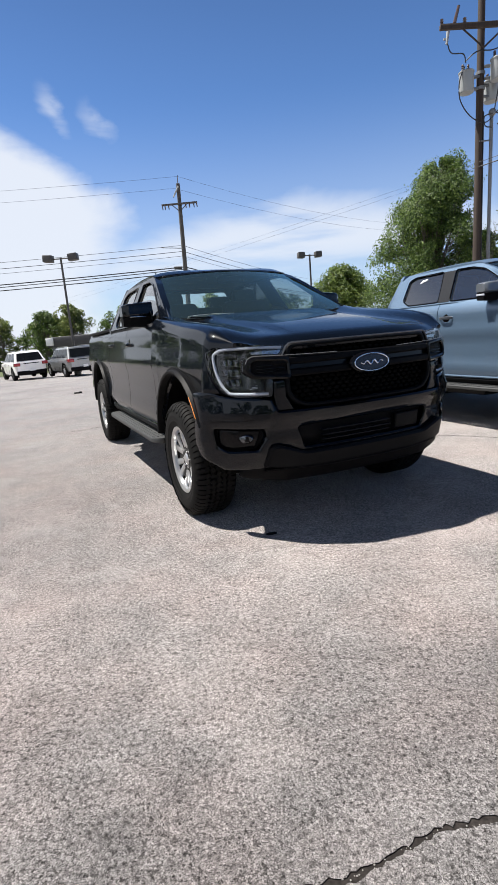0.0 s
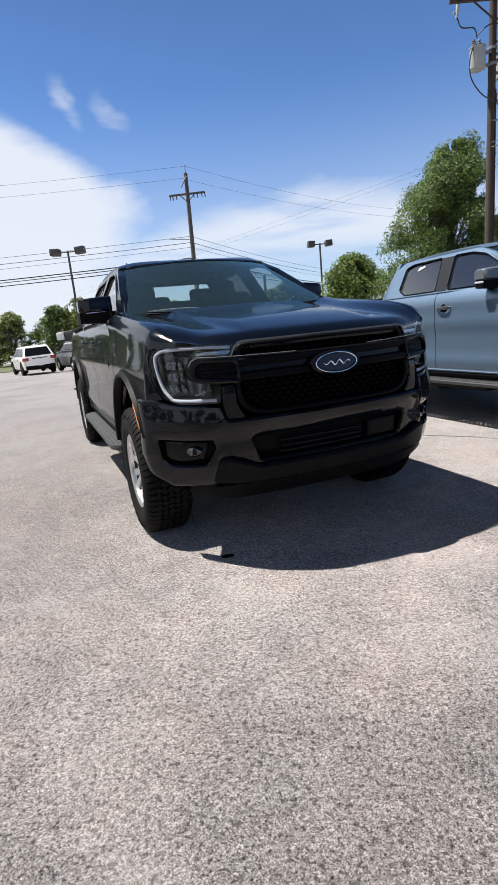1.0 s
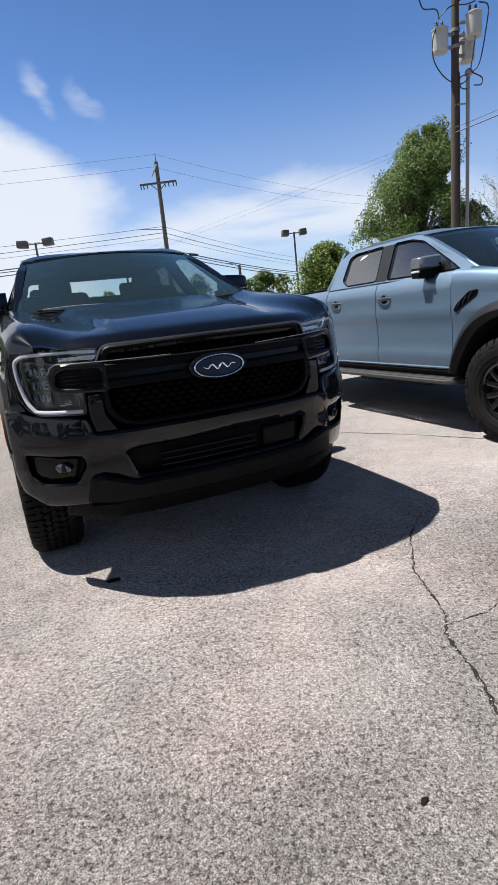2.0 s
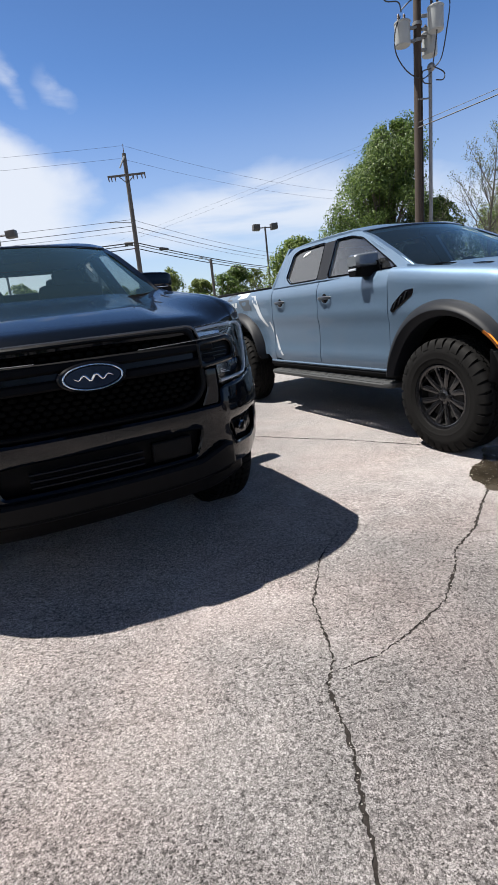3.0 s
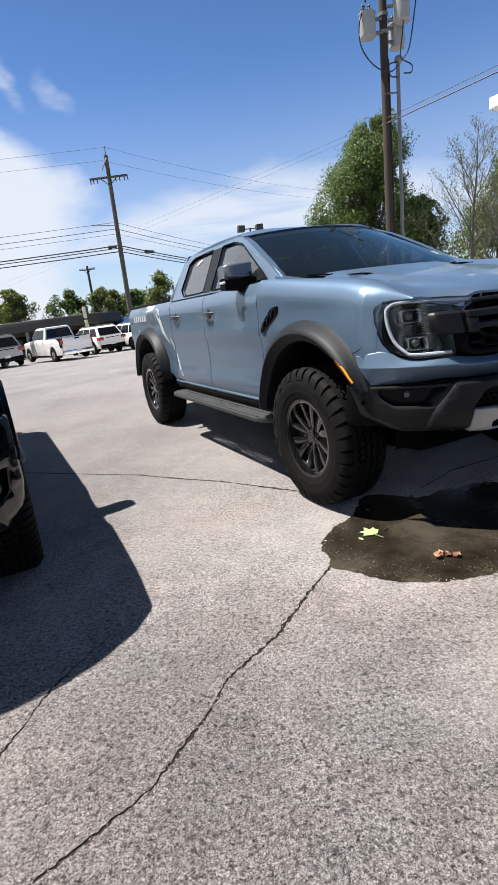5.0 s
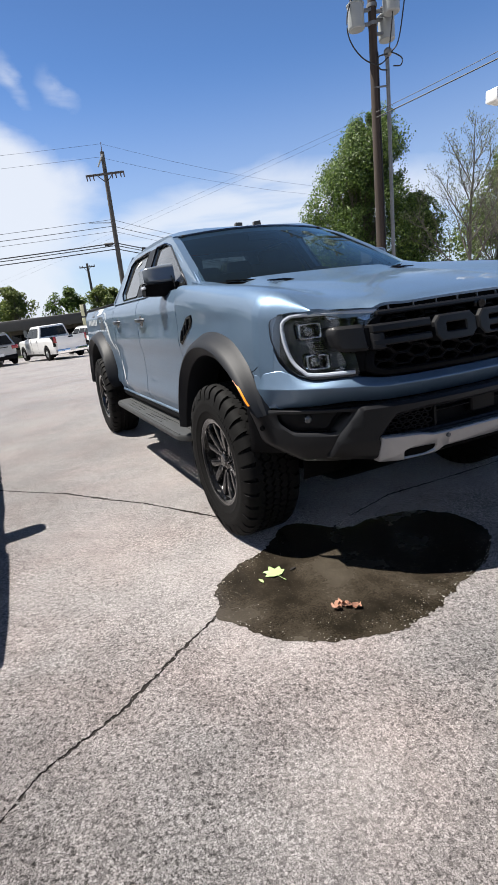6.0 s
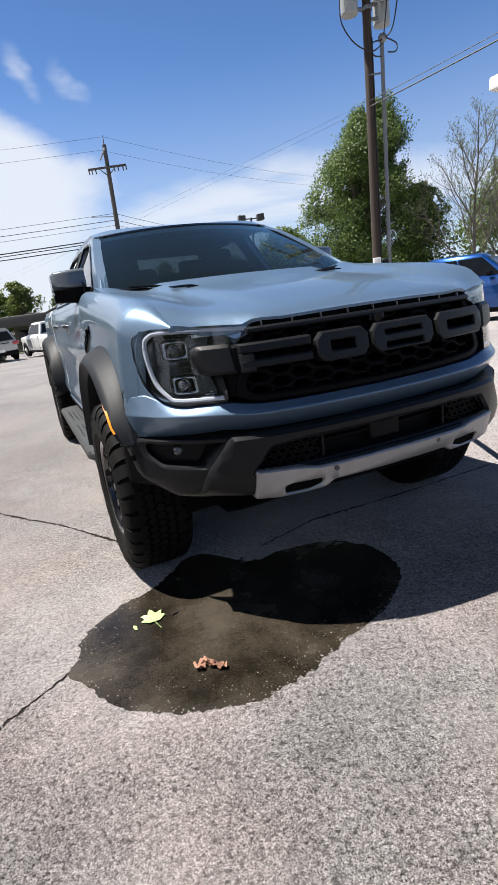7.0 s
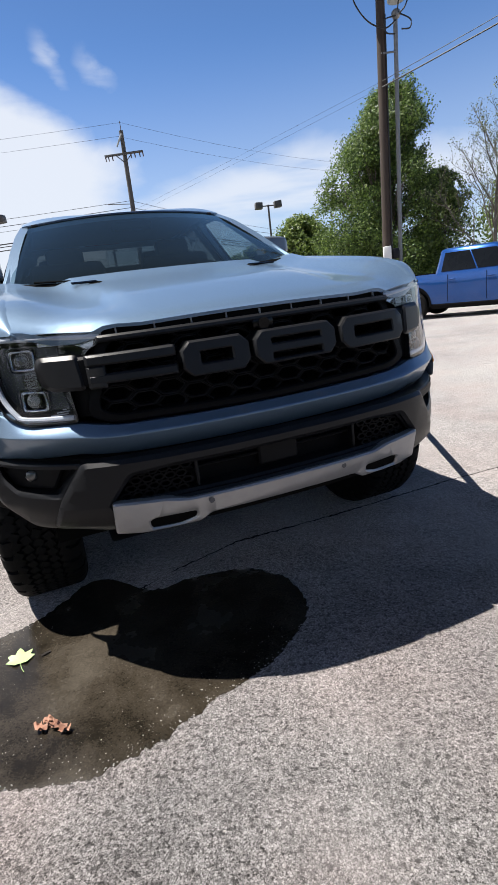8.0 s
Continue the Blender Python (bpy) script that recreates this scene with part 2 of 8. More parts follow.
    c = blend(n, l, c, stain, 1.0, "MULTIPLY")
    pk = tex(n, l, "ShaderNodeTexNoise", 1.7, 4, 0.55)
    pink = ramp(n, l, pk.outputs["Fac"], [(0.4, (1, 1, 1)), (0.68, (1.05, 0.985, 0.97))])
    c = blend(n, l, c, pink, 1.0, "MULTIPLY")
    l.new(c, b.inputs["Base Color"])
    b.inputs["Roughness"].default_value = 0.72
    b.inputs["Specular IOR Level"].default_value = 0.12
    b.inputs["Diffuse Roughness"].default_value = 1.0
    add = n.new("ShaderNodeMath")
    add.operation = "MULTIPLY_ADD"
    dome = ramp(n, l, ve.outputs[0], [(0.0, (0, 0, 0)), (0.1, (0.7, 0.7, 0.7)), (0.3, (1, 1, 1))])
    l.new(blend(n, l, dome, nz.outputs["Fac"], 0.45), add.inputs[0])
    add.inputs[1].default_value = 1.9
    l.new(hs.outputs[1], add.inputs[2])
    bump(n, l, b, add.outputs[0], 0.62, 0.004)
    return mt


def wet_film(name):
    """Asphalt soaked dark brown, smooth with water, a few pale grains standing out."""
    mt, n, l, b = nodes_of(name)
    big = tex(n, l, "ShaderNodeTexNoise", 3.5, 5, 0.6)
    fine = tex(n, l, "ShaderNodeTexNoise", 160.0, 4, 0.7)
    grain = tex(n, l, "ShaderNodeTexNoise", 330.0, 2, 0.5)
    c = ramp(n, l, big.outputs["Fac"], [(0.32, (0.009, 0.0074, 0.0054)), (0.5, (0.026, 0.021, 0.0152)), (0.7, (0.05, 0.042, 0.032))])
    c = blend(n, l, c, ramp(n, l, fine.outputs["Fac"], [(0.3, (0.55, 0.55, 0.55)), (0.7, (1.55, 1.55, 1.55))]), 1.0, "MULTIPLY")
    spot = ramp(n, l, grain.outputs["Fac"], [(0.69, (0, 0, 0)), (0.76, (0.7, 0.7, 0.7))])
    l.new(blend(n, l, c, (0.2, 0.182, 0.15), spot), b.inputs["Base Color"])
    l.new(ramp(n, l, big.outputs["Fac"], [(0.35, (0.14, 0.14, 0.14)), (0.65, (0.32, 0.32, 0.32))]), b.inputs["Roughness"])
    b.inputs["Specular IOR Level"].default_value = 0.3
    bump(n, l, b, fine.outputs["Fac"], 0.16, 0.003)
    return mt


def leafy(name, dark, light, trans=0.35):
    mt, n, l, b = nodes_of(name)
    geo = n.new("ShaderNodeNewGeometry")
    c = ramp(n, l, geo.outputs["Random Per Island"], [(0.0, dark), (0.6, tuple((a + q) / 2 for a, q in zip(dark, light))), (1.0, light)])
    l.new(c, b.inputs["Base Color"])
    b.inputs["Roughness"].default_value, b.inputs["Specular IOR Level"].default_value = 0.42, 0.4
    tl = n.new("ShaderNodeBsdfTranslucent")
    l.new(blend(n, l, c, (1.0, 1.0, 0.45), 0.3, "MULTIPLY"), tl.inputs[0])
    mx = n.new("ShaderNodeMixShader")
    mx.inputs[0].default_value = trans
    l.new(b.outputs[0], mx.inputs[1])
    l.new(tl.outputs[0], mx.inputs[2])
    l.new(mx.outputs[0], n["Material Output"].inputs["Surface"])
    return mt


def wooden_pole(name, col):
    mt, n, l, b = nodes_of(name)
    tc = n.new("ShaderNodeTexCoord")
    tc.name = "coords"
    mp = n.new("ShaderNodeMapping")
    mp.inputs["Scale"].default_value = (26, 26, 0.7)
    l.new(tc.outputs["Object"], mp.inputs[0])
    t = tex(n, l, "ShaderNodeTexNoise", 1.0, 6, 0.6, mp.outputs[0])
    c = ramp(n, l, t.outputs["Fac"], [(0.3, tuple(v * 0.45 for v in col)), (0.6, col), (0.8, tuple(v * 1.5 for v in col))])
    t2 = tex(n, l, "ShaderNodeTexNoise", 0.6, 3)
    l.new(blend(n, l, c, tuple(v * 0.6 for v in col), t2.outputs["Fac"]), b.inputs["Base Color"])
    b.inputs["Roughness"].default_value = 0.85
    bump(n, l, b, t.outputs["Fac"], 0.5, 0.01)
    return mt


BLACK_PAINT = car_paint("black_paint", (0.0011, 0.0018, 0.0032), (0.003, 0.005, 0.0095), 0.3, 0.0, 1.5, 0.02, 0.001, 0.65)
BLUE_PAINT = car_paint("slate_blue_paint", (0.078, 0.134, 0.212), (0.172, 0.25, 0.345), 0.43, 0.58, coat=0.6)
WHITE_PAINT = car_paint("white_paint", (0.78, 0.78, 0.77), (0.82, 0.82, 0.81), 0.35, 0.0)
SILVER_PAINT = car_paint("silver_paint", (0.23, 0.24, 0.25), (0.34, 0.35, 0.36), 0.3, 0.7)
ROYAL_PAINT = car_paint("royal_blue_paint", (0.004, 0.045, 0.21), (0.012, 0.1, 0.36), 0.28, 0.6)
PLASTIC = simple("black_grained_plastic", (0.0042, 0.0042, 0.005), 0.5, 0, 0.2, 25, 0.25, bump_scale=420, spec=0.07)
CHARCOAL = simple("charcoal_plastic", (0.0098, 0.01, 0.0115), 0.4, 0, 0.15, 22, 0.1, bump_scale=400, spec=0.26)
BUMPER_PLASTIC = simple("charcoal_bumper_plastic", (0.005, 0.0054, 0.0066), 0.45, 0, 0.15, 22, 0.2, bump_scale=400, spec=0.08)
MIRROR_CAP = simple("grey_mirror_cap", (0.13, 0.145, 0.165), 0.25, 0.2, 0.1, 14, coat=0.6)
HONEYCOMB = simple("satin_black_mesh", (0.0095, 0.0095, 0.0105), 0.38, 0, 0.2, 25, spec=0.11)
CRYSTAL = simple("faceted_reflector", (0.2, 0.21, 0.23), 0.1, 1.0, 0.5, 60, 1.0, bump_scale=70)
GREY_PLASTIC = simple("dark_grey_plastic", (0.009, 0.0105, 0.014), 0.52, 0, 0.15, 20, 0.06, bump_scale=400, spec=0.17)
LAMP_BEZEL = simple("smoked_lamp_bezel", (0.042, 0.047, 0.058), 0.22, 0.3, 0.2, 16, spec=0.4)
GLOSS_BLACK = simple("gloss_black", (0.003, 0.003, 0.004), 0.16, 0, 0.2, 12, spec=0.2)
# near-black: stands in for deep shade in hollows, and covers plain black parts
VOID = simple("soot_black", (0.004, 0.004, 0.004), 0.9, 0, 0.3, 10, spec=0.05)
RUBBER = simple("tyre_rubber", (0.0058, 0.0056, 0.0056), 0.75, 0, 0.35, 18, 0.3, bump_scale=150, spec=0.14)
CHROME = simple("chrome", (0.75, 0.76, 0.78), 0.12, 1.0, 0.05, 10)
ALLOY = simple("silver_alloy", (0.6, 0.61, 0.62), 0.28, 0.85, 0.08, 14, coat=0.3)
BLACK_ALLOY = simple("black_alloy", (0.012, 0.012, 0.0135), 0.16, 0.5, 0.2, 14, coat=1.0)
HANDLE = simple("dark_grey_handle", (0.05, 0.055, 0.065), 0.3, 0.1, 0.1, 14, coat=0.4)
SKID = simple("brushed_silver_paint", (0.36, 0.36, 0.37), 0.42, 0.6, 0.08, 30)
AMBER = simple("amber_lens", (0.85, 0.26, 0.02), 0.2, 0, 0.1, 40, coat=0.8)
RED_LENS = simple("red_lens", (0.3, 0.012, 0.012), 0.15, 0, 0.15, 30, coat=0.8)
DRL = simple("frosted_light_guide", (0.45, 0.48, 0.54), 0.25, 0, 0.06, 60, coat=0.7)
LENS_BOWL = simple("chromed_reflector", (0.36, 0.38, 0.41), 0.16, 1.0, 0.2, 60, 0.5, bump_scale=90)
LAMP_DARK = simple("dark_lamp_housing", (0.02, 0.023, 0.03), 0.4, 0.0, 0.3, 20, spec=0.15)
CLEAR = pane("clear_lens", (0.9, 0.92, 0.94), 0.01, 0.004, 0.05)
WINDSCREEN = pane("windscreen_glass", (0.88, 0.95, 0.94), 0.008, 0.03, 0.14, (0.74, 1.0, 0.9), (0.3, 0.48, 0.48))
FRONT_TINT = pane("light_tinted_glass", (0.62, 0.68, 0.67), 0.008, 0.03, 0.2)
TINTED = pane("smoked_glass", (0.13, 0.14, 0.14), 0.008, 0.05, 0.2)
CABIN = simple("dark_cabin_fabric", (0.03, 0.031, 0.034), 0.85, 0, 0.2, 30)
DASH = simple("dashboard_vinyl", (0.035, 0.036, 0.038), 0.6, 0, 0.2, 25)
PAPER = simple("white_paper", (0.75, 0.76, 0.76), 0.7, 0, 0.06, 12)
STEEL_DARK = simple("chassis_steel", (0.013, 0.0125, 0.012), 0.7, 0.3, 0.4, 12)
STEP_TREAD = simple("ribbed_step_rubber", (0.034, 0.036, 0.037), 0.55, 0, 0.2, 30)
NAVY = simple("navy_enamel", (0.005, 0.009, 0.024), 0.25, 0, 0.1, 10, coat=0.2, spec=0.3)
DECAL_WHITE = simple("white_vinyl", (0.42, 0.45, 0.48), 0.4, 0, 0.06, 14)
DECAL_DARK = simple("dark_vinyl", (0.05, 0.06, 0.075), 0.4, 0, 0.1, 14)
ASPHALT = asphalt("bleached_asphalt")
WET = wet_film("wet_asphalt")
TAR = simple("dirt_filled_crack", (0.03, 0.026, 0.024), 0.9, 0, 0.6, 90, 0.5, bump_scale=260, spec=0.1)
GALV = simple("galvanised_steel", (0.2, 0.205, 0.21), 0.5, 0.4, 0.2, 12)
TANK = simple("grey_transformer_enamel", (0.3, 0.315, 0.315), 0.4, 0, 0.12, 4)
POLE_BROWN = wooden_pole("creosote_pole", (0.055, 0.038, 0.029))
POLE_GREY = wooden_pole("weathered_pole", (0.1, 0.092, 0.085))
PORCELAIN = simple("brown_porcelain", (0.09, 0.06, 0.05), 0.25, 0, 0.2, 20)
CABLE = simple("cable_sheath", (0.015, 0.015, 0.016), 0.6, 0, 0.2, 10)
LAMP_BRONZE = simple("bronze_lamp_head", (0.07, 0.065, 0.06), 0.5, 0.2, 0.2, 10)
LAMP_WHITE = simple("white_lamp_head", (0.75, 0.75, 0.73), 0.5, 0, 0.06, 8)
BARK = wooden_pole("bark", (0.14, 0.115, 0.09))
LEAF = leafy("broad_leaves", (0.016, 0.044, 0.01), (0.17, 0.25, 0.055))
LEAF_DARK = leafy("dense_leaves", (0.028, 0.06, 0.014), (0.17, 0.24, 0.06), 0.35)
LEAF_BUSH = leafy("bright_leaves", (0.03, 0.065, 0.012), (0.2, 0.27, 0.055), 0.35)
LEAF_SPRING = leafy("spring_leaves", (0.06, 0.095, 0.025), (0.2, 0.26, 0.09), 0.4)
LEAF_PALE = leafy("young_leaves", (0.08, 0.1, 0.05), (0.2, 0.23, 0.13), 0.4)
TWIG = wooden_pole("grey_twigs", (0.12, 0.108, 0.095))
LEAF_YELLOW = simple("pale_green_leaf", (0.35, 0.5, 0.2), 0.5, 0, 0.15, 25)
LEAF_BROWN = simple("dry_brown_leaf", (0.34, 0.17, 0.11), 0.7, 0, 0.3, 60, 0.4)
WALL_DARK = simple("dark_brick_wall", (0.12, 0.1, 0.09), 0.8, 0, 0.25, 6, 0.3)
ROOF_DARK = simple("charcoal_fascia", (0.045, 0.044, 0.046), 0.6, 0, 0.2, 5)
ROOF_BLUE = simple("blue_metal_roof", (0.03, 0.065, 0.18), 0.45, 0.2, 0.15, 4)
GRASS_SOIL = simple("rough_grass", (0.07, 0.09, 0.03), 0.9, 0, 0.4, 4, 0.6)
SIGN_YELLOW = simple("sign_panel", (0.7, 0.68, 0.45), 0.4, 0, 0.08, 6)

GRIT = simple("pale_stone_grit", (0.42, 0.4, 0.375), 0.8, 0, 0.5, 40, spec=0.2)


# ---- shape helpers ----
def part(name, bm, material, parent=None, label="", sharp=36):
    """Links a bmesh as one mesh object under a thing or a part."""
    bmesh.ops.recalc_face_normals(bm, faces=bm.faces)
    for f in bm.faces:
        f.smooth = True
    for e in bm.edges:
        if len(e.link_faces) == 2 and e.calc_face_angle(0) > radians(sharp):
            e.smooth = False
    me = bpy.data.meshes.new(name)
    bm.to_mesh(me)
    bm.free()
    for q in material if isinstance(material, (list, tuple)) else [material]:
        me.materials.append(q)
    ob = new(name, me)
    if parent:
        ob.parent = parent
    if label:
        tagged(ob, label)
    return ob


def thing(name, m, label, category, group="", kind=""):
    ob = new(name)
    ob.matrix_world = m
    return tagged(ob, label, category, group, kind)


def box(bm, c, s, bev=0.0, rot=None):
    m = Matrix.Translation(c) @ (rot or Matrix.Identity(4)) @ Matrix.Diagonal((*s, 1))
    g = bmesh.ops.create_cube(bm, size=1, matrix=m)
    if bev:
        vs = set(g["verts"])
        es = [e for e in bm.edges if e.verts[0] in vs and e.verts[1] in vs]
        bmesh.ops.bevel(bm, geom=es, offset=bev, segments=2, affect="EDGES", profile=0.5)
    return bm


def rod(bm, a, b, r, r2=None, seg=10, caps=True):
    a, b = Vector(a), Vector(b)
    d = b - a
    m = Matrix.Translation((a + b) / 2) @ d.to_track_quat("Z", "Y").to_matrix().to_4x4()
    bmesh.ops.create_cone(bm, cap_ends=caps, segments=seg, radius1=r, radius2=r if r2 is None else r2, depth=d.length, matrix=m)
    return bm


def tube(bm, pts, r, seg=6):
    """A round bar along a line of points."""
    pts = [Vector(p) for p in pts]
    rings = []
    for i, p in enumerate(pts):
        d = (pts[min(i + 1, len(pts) - 1)] - pts[max(i - 1, 0)]).normalized()
        s = d.cross(Vector((0, 0, 1)))
        s = s.normalized() if s.length > 1e-4 else Vector((1, 0, 0))
        u = s.cross(d).normalized()
        rr = r(i / (len(pts) - 1)) if callable(r) else r
        rings.append([bm.verts.new(p + rr * (math.cos(2 * math.pi * k / seg) * s + math.sin(2 * math.pi * k / seg) * u)) for k in range(seg)])
    for q0, q1 in zip(rings, rings[1:]):
        for k in range(seg):
            bm.faces.new((q0[k], q0[(k + 1) % seg], q1[(k + 1) % seg], q1[k]))
    bm.faces.new(rings[0][::-1])
    bm.faces.new(rings[-1])
    return bm


def grid(bm, rows, closed=False):
    """Quads over rows of points; returns the rows of vertices."""
    vs = [[bm.verts.new(p) for p in r] for r in rows]
    for a, b in zip(vs, vs[1:]):
        k = len(a)
        for i in range(k if closed else k - 1):
            bm.faces.new((a[i], a[(i + 1) % k], b[(i + 1) % k], b[i]))
    return vs


def flange(bm, move):
    """Turns the open rim of a sheet inwards."""
    rim = [e for e in bm.edges if e.is_boundary]
    g = bmesh.ops.extrude_edge_only(bm, edges=rim)["geom"]
    for v in g:
        if isinstance(v, bmesh.types.BMVert):
            v.co += move(v.co) if callable(move) else Vector(move)


def lathe(bm, prof, seg=48, y0=0.0):
    """Turns a profile of (radius, y) about the y axis."""
    rows = [[(r * math.sin(2 * math.pi * k / seg), y + y0, r * math.cos(2 * math.pi * k / seg)) for k in range(seg)] for r, y in prof]
    grid(bm, rows, True)
    return bm


def curve_of(pts):
    """A smooth function through (x, y) pairs."""
    pts = sorted(pts)
    xs, ys = [p[0] for p in pts], [p[1] for p in pts]
    sl = [0.0] * len(xs)
    for i in range(len(xs)):
        a, b = max(0, i - 1), min(len(xs) - 1, i + 1)
        sl[i] = (ys[b] - ys[a]) / (xs[b] - xs[a])

    def f(x):
        if x <= xs[0]:
            return ys[0] + sl[0] * (x - xs[0])
        if x >= xs[-1]:
            return ys[-1] + sl[-1] * (x - xs[-1])
        i = next(k for k in range(len(xs) - 1) if xs[k] <= x <= xs[k + 1])
        h = xs[i + 1] - xs[i]
        t = (x - xs[i]) / h
        return ((2 * t ** 3 - 3 * t * t + 1) * ys[i] + (t ** 3 - 2 * t * t + t) * h * sl[i] + (3 * t * t - 2 * t ** 3) * ys[i + 1] + (t ** 3 - t * t) * h * sl[i + 1])
    return f


def smooth(a, b, x):
    t = min(1.0, max(0.0, (x - a) / (b - a)))
    return t * t * (3 - 2 * t)


def linspace(a, b, k):
    return [a + (b - a) * i / (k - 1) for i in range(k)]


def rounded(pts, r, k=4):
    """A polygon with its corners rounded."""
    out = []
    for i, p in enumerate(pts):
        p, a, b = Vector(p), Vector(pts[i - 1]), Vector(pts[(i + 1) % len(pts)])
        q = min(r, (a - p).length * 0.45, (b - p).length * 0.45)
        u, v = p + (a - p).normalized() * q, p + (b - p).normalized() * q
        for j in range(k + 1):
            t = j / k
            out.append(tuple((1 - t) ** 2 * u + 2 * t * (1 - t) * p + t * t * v))
    return out


def sheet(bm, poly, holes=(), cuts=(), bev=0.0, zcuts=()):
    """A flat polygon in the (y, z) plane with holes, cut along lines of equal y. Returns its faces."""
    es = []
    for loop in (poly, *holes):
        vs = [bm.verts.new((0, p[0], p[1])) for p in loop]
        es += [bm.edges.new((vs[i], vs[(i + 1) % len(vs)])) for i in range(len(vs))]
    bmesh.ops.triangle_fill(bm, edges=es, use_beauty=True)
    if bev:
        rim = {v for e in bm.edges if e.is_boundary for v in e.verts}
        bmesh.ops.inset_region(bm, faces=bm.faces[:], thickness=bev, depth=0.0, use_boundary=True, use_even_offset=True)
        for v in rim:
            if v.is_valid:
                v.co.x -= bev
    for c in cuts:
        bmesh.ops.bisect_plane(bm, geom=bm.verts[:] + bm.edges[:] + bm.faces[:], plane_co=(0, c, 0), plane_no=(0, 1, 0))
    for c in zcuts:
        bmesh.ops.bisect_plane(bm, geom=bm.verts[:] + bm.edges[:] + bm.faces[:], plane_co=(0, 0, c), plane_no=(0, 0, 1))
    return bm


def curved_plate(poly, surf, off=0.0, depth=0.03, holes=(), bev=0.004, sgn=1, step=0.05):
    """A plate with the outline poly of (y, z), bent over the surface x = surf(y, z) and standing off it."""
    bm = bmesh.new()
    ys = [p[0] for p in poly]
    k0, k1 = math.ceil(min(ys) / step), math.floor(max(ys) / step)
    zs = [p[1] for p in poly]
    zc = [min(zs) + (max(zs) - min(zs)) * k / 8 + 1.3e-4 for k in range(1, 8)] if max(zs) - min(zs) > 0.12 and step < 0.2 else ()
    sheet(bm, poly, holes, [k * step + 1e-4 for k in range(k0, k1 + 1)], bev, zc)
    flange(bm, (-depth, 0, 0))
    for v in bm.verts:
        v.co.x += surf(v.co.y, v.co.z) + off
        v.co.y *= sgn
    return bm


# ---- the pickups ----
# local axes: x ahead of the front axle, y to the driver's side, z up from the ground
NOSE = curve_of([(0, 0.862), (0.2, 0.857), (0.4, 0.835), (0.55, 0.797), (0.65, 0.748), (0.72, 0.698), (0.78, 0.64), (0.84, 0.565), (0.89, 0.492), (0.93, 0.43), (0.96, 0.37)])
HOOD_Z = curve_of([(-0.45, 1.3), (0.0, 1.252), (0.4, 1.2), (0.65, 1.162), (0.77, 1.135), (0.82, 1.108)])
SHOULDER = curve_of([(-0.6, 1.325), (-0.4, 1.31), (0.0, 1.274), (0.3, 1.243), (0.45, 1.217), (0.53, 1.193), (0.6, 1.158), (0.66, 1.126)])
BELT = 1.312


def nose(y, z):
    """The front of the truck in plan, leaning back above and tucked under below."""
    return NOSE(abs(y)) - 0.16 * max(0, z - 0.88) - 0.35 * max(0, 0.58 - z)


def nose_width(x):
    """The half width at which the nose curve lies at x."""
    a, b = 0.3, 1.0
    for k in range(18):
        c = (a + b) / 2
        a, b = (c, b) if NOSE(c) > x else (a, c)
    return a


def flank(w, tuck=0.02):
    def f(x, z):
        y = w - 0.055 * smooth(1.22, 1.345, z) ** 1.5 - 0.028 * (1 - smooth(0.5, 0.66, z))
        y -= 0.02 * smooth(1.0, 0.9, z) * smooth(0.6, 0.72, z) * (1 if tuck else 1 - smooth(0.0, 0.4, x))
        y += 0.01 * math.exp(-((z - 1.19) / 0.06) ** 2) - 0.024 * smooth(0.9, 1.3, z)
        if tuck:
            y -= 0.03 * smooth(0.95, 1.22, z)
        if x > 0.0:
            y -= tuck * smooth(0.1, 0.55, x)
            y += 0.0 if tuck else 0.012 * smooth(0.1, 0.5, x) * smooth(1.25, 1.05, z)
            y = min(y, nose_width(x + 0.16 * max(0, z - 0.88)) - 0.004)
        if x < -2.5:
            y -= 0.012 * smooth(-2.5, -4.4, x)
        return y
    return f


def greenhouse_y(z, x=-2.0):
    """The side glass leans in, and the cab narrows towards the windscreen."""
    return 0.818 - 0.5 * (z - 1.312) - 0.06 * smooth(-1.25, -0.4, x) * (1 - smooth(1.3, 1.72, z))


def arch_line(xc, zc, r):
    return lambda x: zc + math.sqrt(max(0.0, r * r - (x - xc) ** 2)) if abs(x - xc) < r else 0.0


def side_sheet(xs, zb, zt, yf, sgn, rows=16, fold=0.03):
    bm = bmesh.new()
    grid(bm, [[(x, sgn * yf(x, z), z) for z in linspace(zb(x), zt(x), rows)] for x in xs])
    flange(bm, (0, -sgn * fold, 0))
    return bm


def x_samples(x0, x1, dense=()):
    xs = linspace(x0, x1, max(6, int(abs(x1 - x0) / 0.05)))
    for xc, r in dense:
        for k in range(17):
            q = xc + r * math.cos(math.pi * k / 16)
            xs.append(q)
    lo, hi = min(x0, x1), max(x0, x1)
    xs = sorted({round(q, 4) for q in xs if lo <= q <= hi})
    return xs


